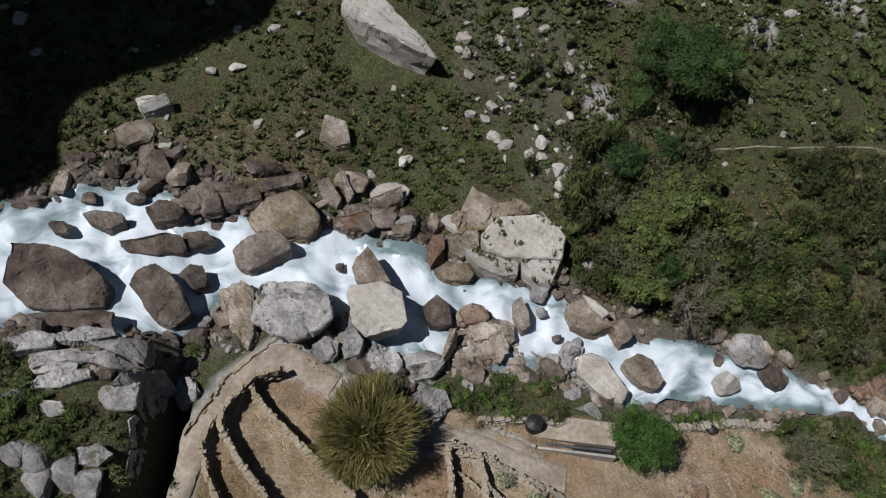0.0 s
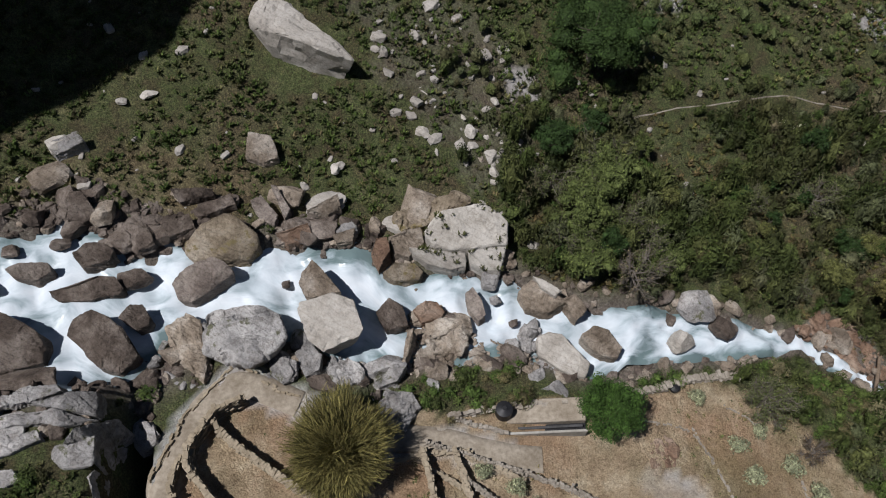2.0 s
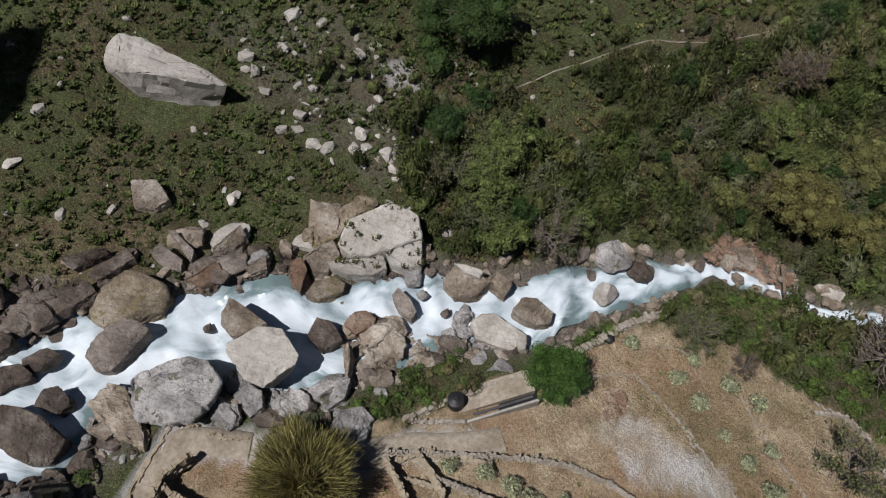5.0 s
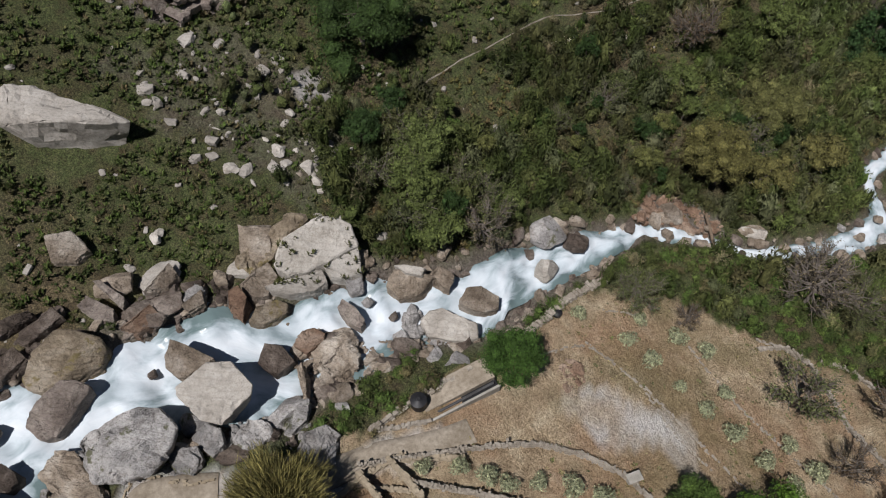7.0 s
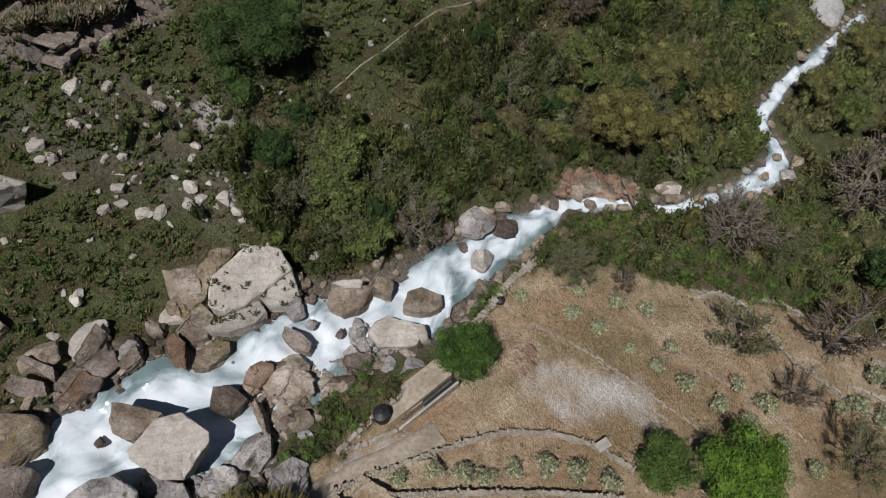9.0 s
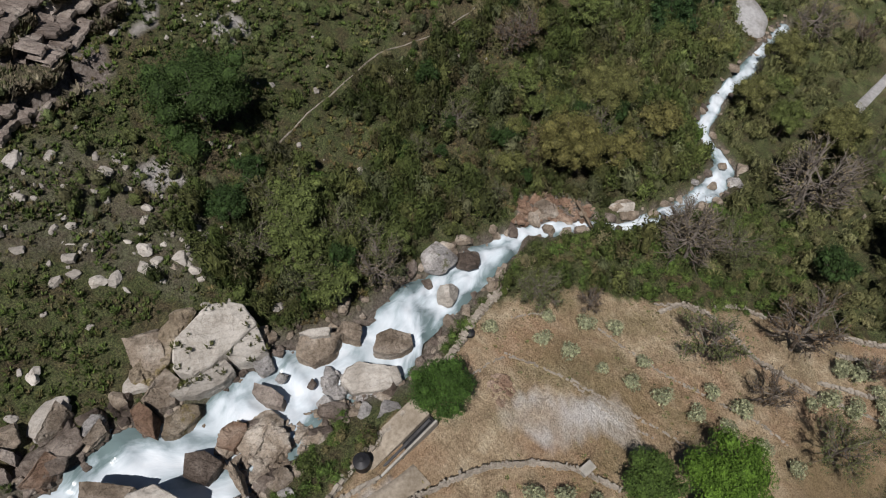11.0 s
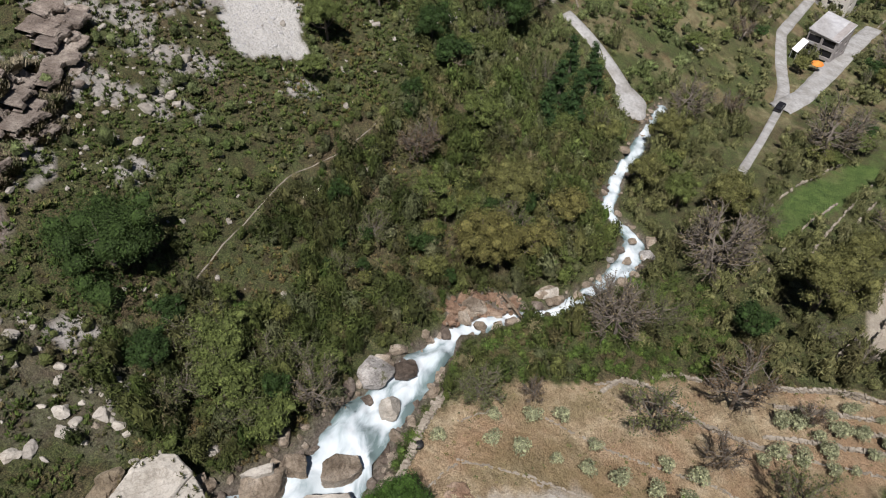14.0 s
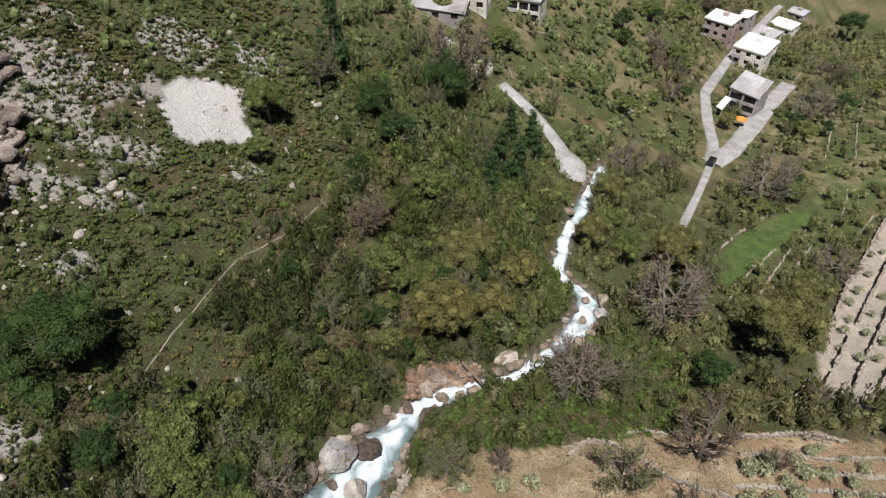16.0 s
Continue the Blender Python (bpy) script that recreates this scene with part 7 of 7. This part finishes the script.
house(150.60, 66.17, 14, 9, 1, 12, M_GREYWALL, M_SLATE, 3, "long grey house among trees down the valley", tilt=1.2)
house(163.55, 62.59, 10, 8, 2, 8, M_PLASTER, M_ROOF, 3, "white house with a bright flat roof down the valley")
house(180.14, 51.97, 9, 8, 2, 0, M_PLASTER, M_SLATE, 3, "pale house with a grey roof down the valley", gallery=True)


def lean_to(x, y):
    root = thing("lean_to", (x, y, height(x, y)), "white sloping sheet roof on posts beside the house", "shelter", rz=-16)
    bm = box(bmesh.new(), 0, 7.5, -0.9, 0.9, 2.6, 2.72)
    for v in bm.verts:
        v.co.z += v.co.y * 0.25
    part("roof", bm, M_ROOF, root)
    for px in (0.3, 7.2):
        for py in (-0.75, 0.75):
            part("post", box(bmesh.new(), px - 0.06, px + 0.06, py - 0.06, py + 0.06, -0.5, 2.6 + py * 0.25), M_SLATE, root)


lean_to(192.5, -5.0)


def awning(x, y):
    root = thing("parasol", (x, y, height(x, y)), "orange canvas parasol in front of the house", "parasol")
    bm = bmesh.new()
    bmesh.ops.create_cone(bm, cap_ends=False, segments=8, radius1=1.7, radius2=0.05, depth=0.9, matrix=Matrix.Translation((0, 0, 2.9)))
    bmesh.ops.solidify(bm, geom=bm.faces[:], thickness=0.03)
    part("canopy", bm, M_ORANGE, root)
    v, f = tube([(0, 0, -0.3), (0, 0, 1.5), (0, 0, 3.3)], [0.05, 0.05, 0.04], 8)
    pole = new("pole", mesh_from("pole", v, f, M_SLATE))
    pole.parent = root


awning(188.86, -11.46)


def car(x, y, turn):
    """A dark parked car."""
    z = height(x, y) + 0.45
    root = thing("car", (x, y, z), "small black car parked on the concrete lane", "car", rz=turn)
    bm = box(bmesh.new(), -2.1, 2.1, -0.85, 0.85, 0.25, 0.8, 0.12)
    part("car_body", bm, M_CAR, root)
    cab = box(bmesh.new(), -1.5, 0.9, -0.75, 0.75, 0.8, 1.42, 0.1)
    for v in cab.verts:
        if v.co.z > 1.2:
            v.co.x = v.co.x * 0.78 - 0.05
            v.co.y *= 0.88
    part("cabin", cab, M_DARKGLASS, root, "dark glass cabin")
    part("car_roof", box(bmesh.new(), -1.1, 0.55, -0.62, 0.62, 1.4, 1.47, 0.03), M_CAR, root)
    for px in (-1.3, 1.3):
        for py in (-0.8, 0.8):
            bm = bmesh.new()
            bmesh.ops.create_cone(bm, cap_ends=True, segments=16, radius1=0.32, radius2=0.32, depth=0.2, matrix=Matrix.Translation((px, py, 0.32)) @ Matrix.Rotation(math.pi / 2, 4, "X"))
            part("wheel", bm, M_RUBBER, root)


car(153.81, -4.82, -12)


LEDGE_TURN = 12

# ---- rock ledges on the upper slope, and the cliff whose shade lies on the slope upstream ----


def scarp(line, tall, seed):
    """A broken rock step: stacked beds, each a straight slab with a jagged lip over the one below."""
    rng = np.random.default_rng(seed)
    pts = np.array(list(zip(line[0::2], line[1::2])))
    s = np.concatenate([[0], np.cumsum(np.hypot(*np.diff(pts, axis=0).T))])
    way = (pts[-1] - pts[0]) / np.linalg.norm(pts[-1] - pts[0])
    out = np.array((way[1], -way[0])) * (1 if way[0] > 0 else -1)
    root = thing("rock_ledge", (*pts.mean(0), 0), "tan layered rock ledge with a dark undercut edge", "rock ledge", "rock ledges")
    for bed in range(2):
        a, b = sorted(rng.uniform(0, 1, 2) * 0.3 + (0.0, 0.7))
        t = np.arange(a * s[-1], b * s[-1] + 0.3, 0.3)
        x, y = np.interp(t, s, pts[:, 0]), np.interp(t, s, pts[:, 1])
        step_len = int(rng.integers(3, 7))
        jag = np.repeat(rng.normal(0, 0.4, len(t) // step_len + 1), step_len)[: len(t)] + rng.normal(0, 0.06, len(t))
        set_back, z_low = -1.3 * bed, tall * (0.2 + 0.42 * bed)
        z_top = z_low + tall * rng.uniform(0.2, 0.3)
        rows = []
        for off, z, loose in ((-3.4, z_low - 0.9, 0.2), (-2.6, z_top + 0.35, 0.3), (-1.0, z_top + 0.12, 0.7), (0.0, z_top, 1.0), (0.06, (z_low + z_top) / 2, 1.1), (-0.15, z_low, 1.0), (-1.2, z_low + 0.05, 0.6), (-1.3, z_low - 1.2, 0.4)):
            px, py = x + out[0] * (off + set_back + jag * loose), y + out[1] * (off + set_back + jag * loose)
            back = ground(x + out[0] * set_back, y + out[1] * set_back)
            rows.append(np.stack([px, py, 0.55 * back + 0.45 * ground(x, y) + z + rng.normal(0, 0.05, len(t))], -1))
        V = np.stack(rows, 1)
        V[:, :, :2] -= pts.mean(0)
        k = V.shape[1]
        idx = np.arange(len(t) - 1)[:, None] * k + np.arange(k)[None, :]
        nxt = np.arange(len(t) - 1)[:, None] * k + (np.arange(k)[None, :] + 1) % k
        quads = np.stack([idx, nxt, nxt + k, idx + k], -1).reshape(-1, 4)
        slab = new("bed", mesh_from("bed", V.reshape(-1, 3), quads, ROCKS["ledge"]))
        slab.parent = root
    return root


for k, line in enumerate((
    (42.67, 83.18, 47.59, 84.5, 55.19, 85.61),
    (40.89, 79.75, 45.16, 80.67, 52.51, 82.18),
    (34.69, 79.67, 38.64, 80.37, 40.79, 80.92),
    (39.69, 76.79, 43.89, 78.19, 47.7, 79.47),
    (33.3, 75.44, 36.48, 76.5, 37.76, 76.54),
    (33.99, 73.71, 37.22, 74.46),
    (19.96, 74.96, 23.53, 75.66, 27.43, 77.39),
    (18.41, 73.91, 22.73, 75.1, 28.16, 75.48),
    (15.12, 68.25, 18.94, 69.45, 22.77, 72.27, 27.28, 73.51),
    (8.59, 64.72, 12.08, 66.23, 15.14, 68.13),
    (31.63, 73.53, 35.82, 74.63),
    (33.28, 79.11, 39.02, 79.57),
    (15.05, 73.57, 19.69, 74.52),
    (27.11, 76.77, 32.49, 77.39),
    (50.46, 88.5, 55.22, 89.17, 58.5, 89.18),
    (46.85, 85.47, 51.71, 85.71),
    (44.97, 82.18, 50.82, 83.46),
)):
    scarp(line, 2.2 + 0.9 * ((k * 7) % 5) / 4, 300 + k)
ledge_rng = np.random.default_rng(63)
lx, ly = sow(ledge_rng, 180, (min(LEDGES[0::2]), max(LEDGES[0::2]), min(LEDGES[1::2]), max(LEDGES[1::2])))
on = inside(lx, ly, LEDGES)
for x, y in list(zip(lx[on], ly[on]))[:30]:
    long = float(ledge_rng.uniform(1.6, 4.5))
    boulder(float(x), float(y), long, float(ledge_rng.uniform(0.8, 1.8)), LEDGE_TURN + float(ledge_rng.normal(0, 10)), "ledge", float(ledge_rng.uniform(0.4, 0.8)), -14,
            "flat slab of tan layered rock on the slope", "rock_slab", boxy=0.95, cuts=4, detail=3, group="rock ledges", rough=0.1)


def cliff():
    """The high overhanging cliff west of the stream; its shade lies on the slope."""
    edge = (-13.86, 66.74, -17.28, 62.74, -18.47, 60.37, -24.52, 57.31, -28.30, 55.03, -33.37, 53.29, -36.94, 51.19, -38.26, 48.54, -38.19, 45.51, -37.33, 43.41, -39.71, 41.38, -42.47, 39.94, -47.49, 37.25, -53.29, 35.52)
    rim = []
    for x, y in zip(edge[0::2], edge[1::2]):
        z = float(base(x, y))
        s = (CLIFF_RIM - z) / sun_way.z
        rim.append((x + sun_way.x * s, y + sun_way.y * s))
    rim = np.array(rim)
    s = np.linspace(0, len(rim) - 1, 60)
    x, y = np.interp(s, np.arange(len(rim)), rim[:, 0]), np.interp(s, np.arange(len(rim)), rim[:, 1])
    out = np.array((-0.8, -0.1))
    levels = ((CLIFF_RIM, 0), (CLIFF_RIM + 12, 13), (CLIFF_RIM + 40, 38), (CLIFF_RIM + 75, 68), (CLIFF_RIM + 82, 130))
    under = ((CLIFF_RIM - 6, 8), (CLIFF_RIM - 25, 22), (CLIFF_RIM - 55, 34), (CLIFF_RIM - 90, 40))
    rows = []
    for z, back in (*under[::-1], *levels):
        rough = (fbm(s * 1.3, np.full_like(s, z / 9), 4, 81) - 0.5) * (9 if z != CLIFF_RIM else 0.5)
        rows.append(np.stack([x + out[0] * back - 0.8 * rough, y + out[1] * back, np.full_like(s, z)], -1))
    V = np.stack(rows, 0)
    m = V.shape[1]
    idx = (np.arange(V.shape[0] - 1)[:, None] * m + np.arange(m - 1)[None, :]).ravel()
    ob = new("cliff", mesh_from("cliff", V.reshape(-1, 3), np.stack([idx, idx + m, idx + m + 1, idx + 1], -1), ROCKS["tan"], smooth=False))
    return tagged(ob, "high overhanging limestone cliff above the stream", "cliff", kind="structure")


CLIFF_RIM = 72.0
cliff()
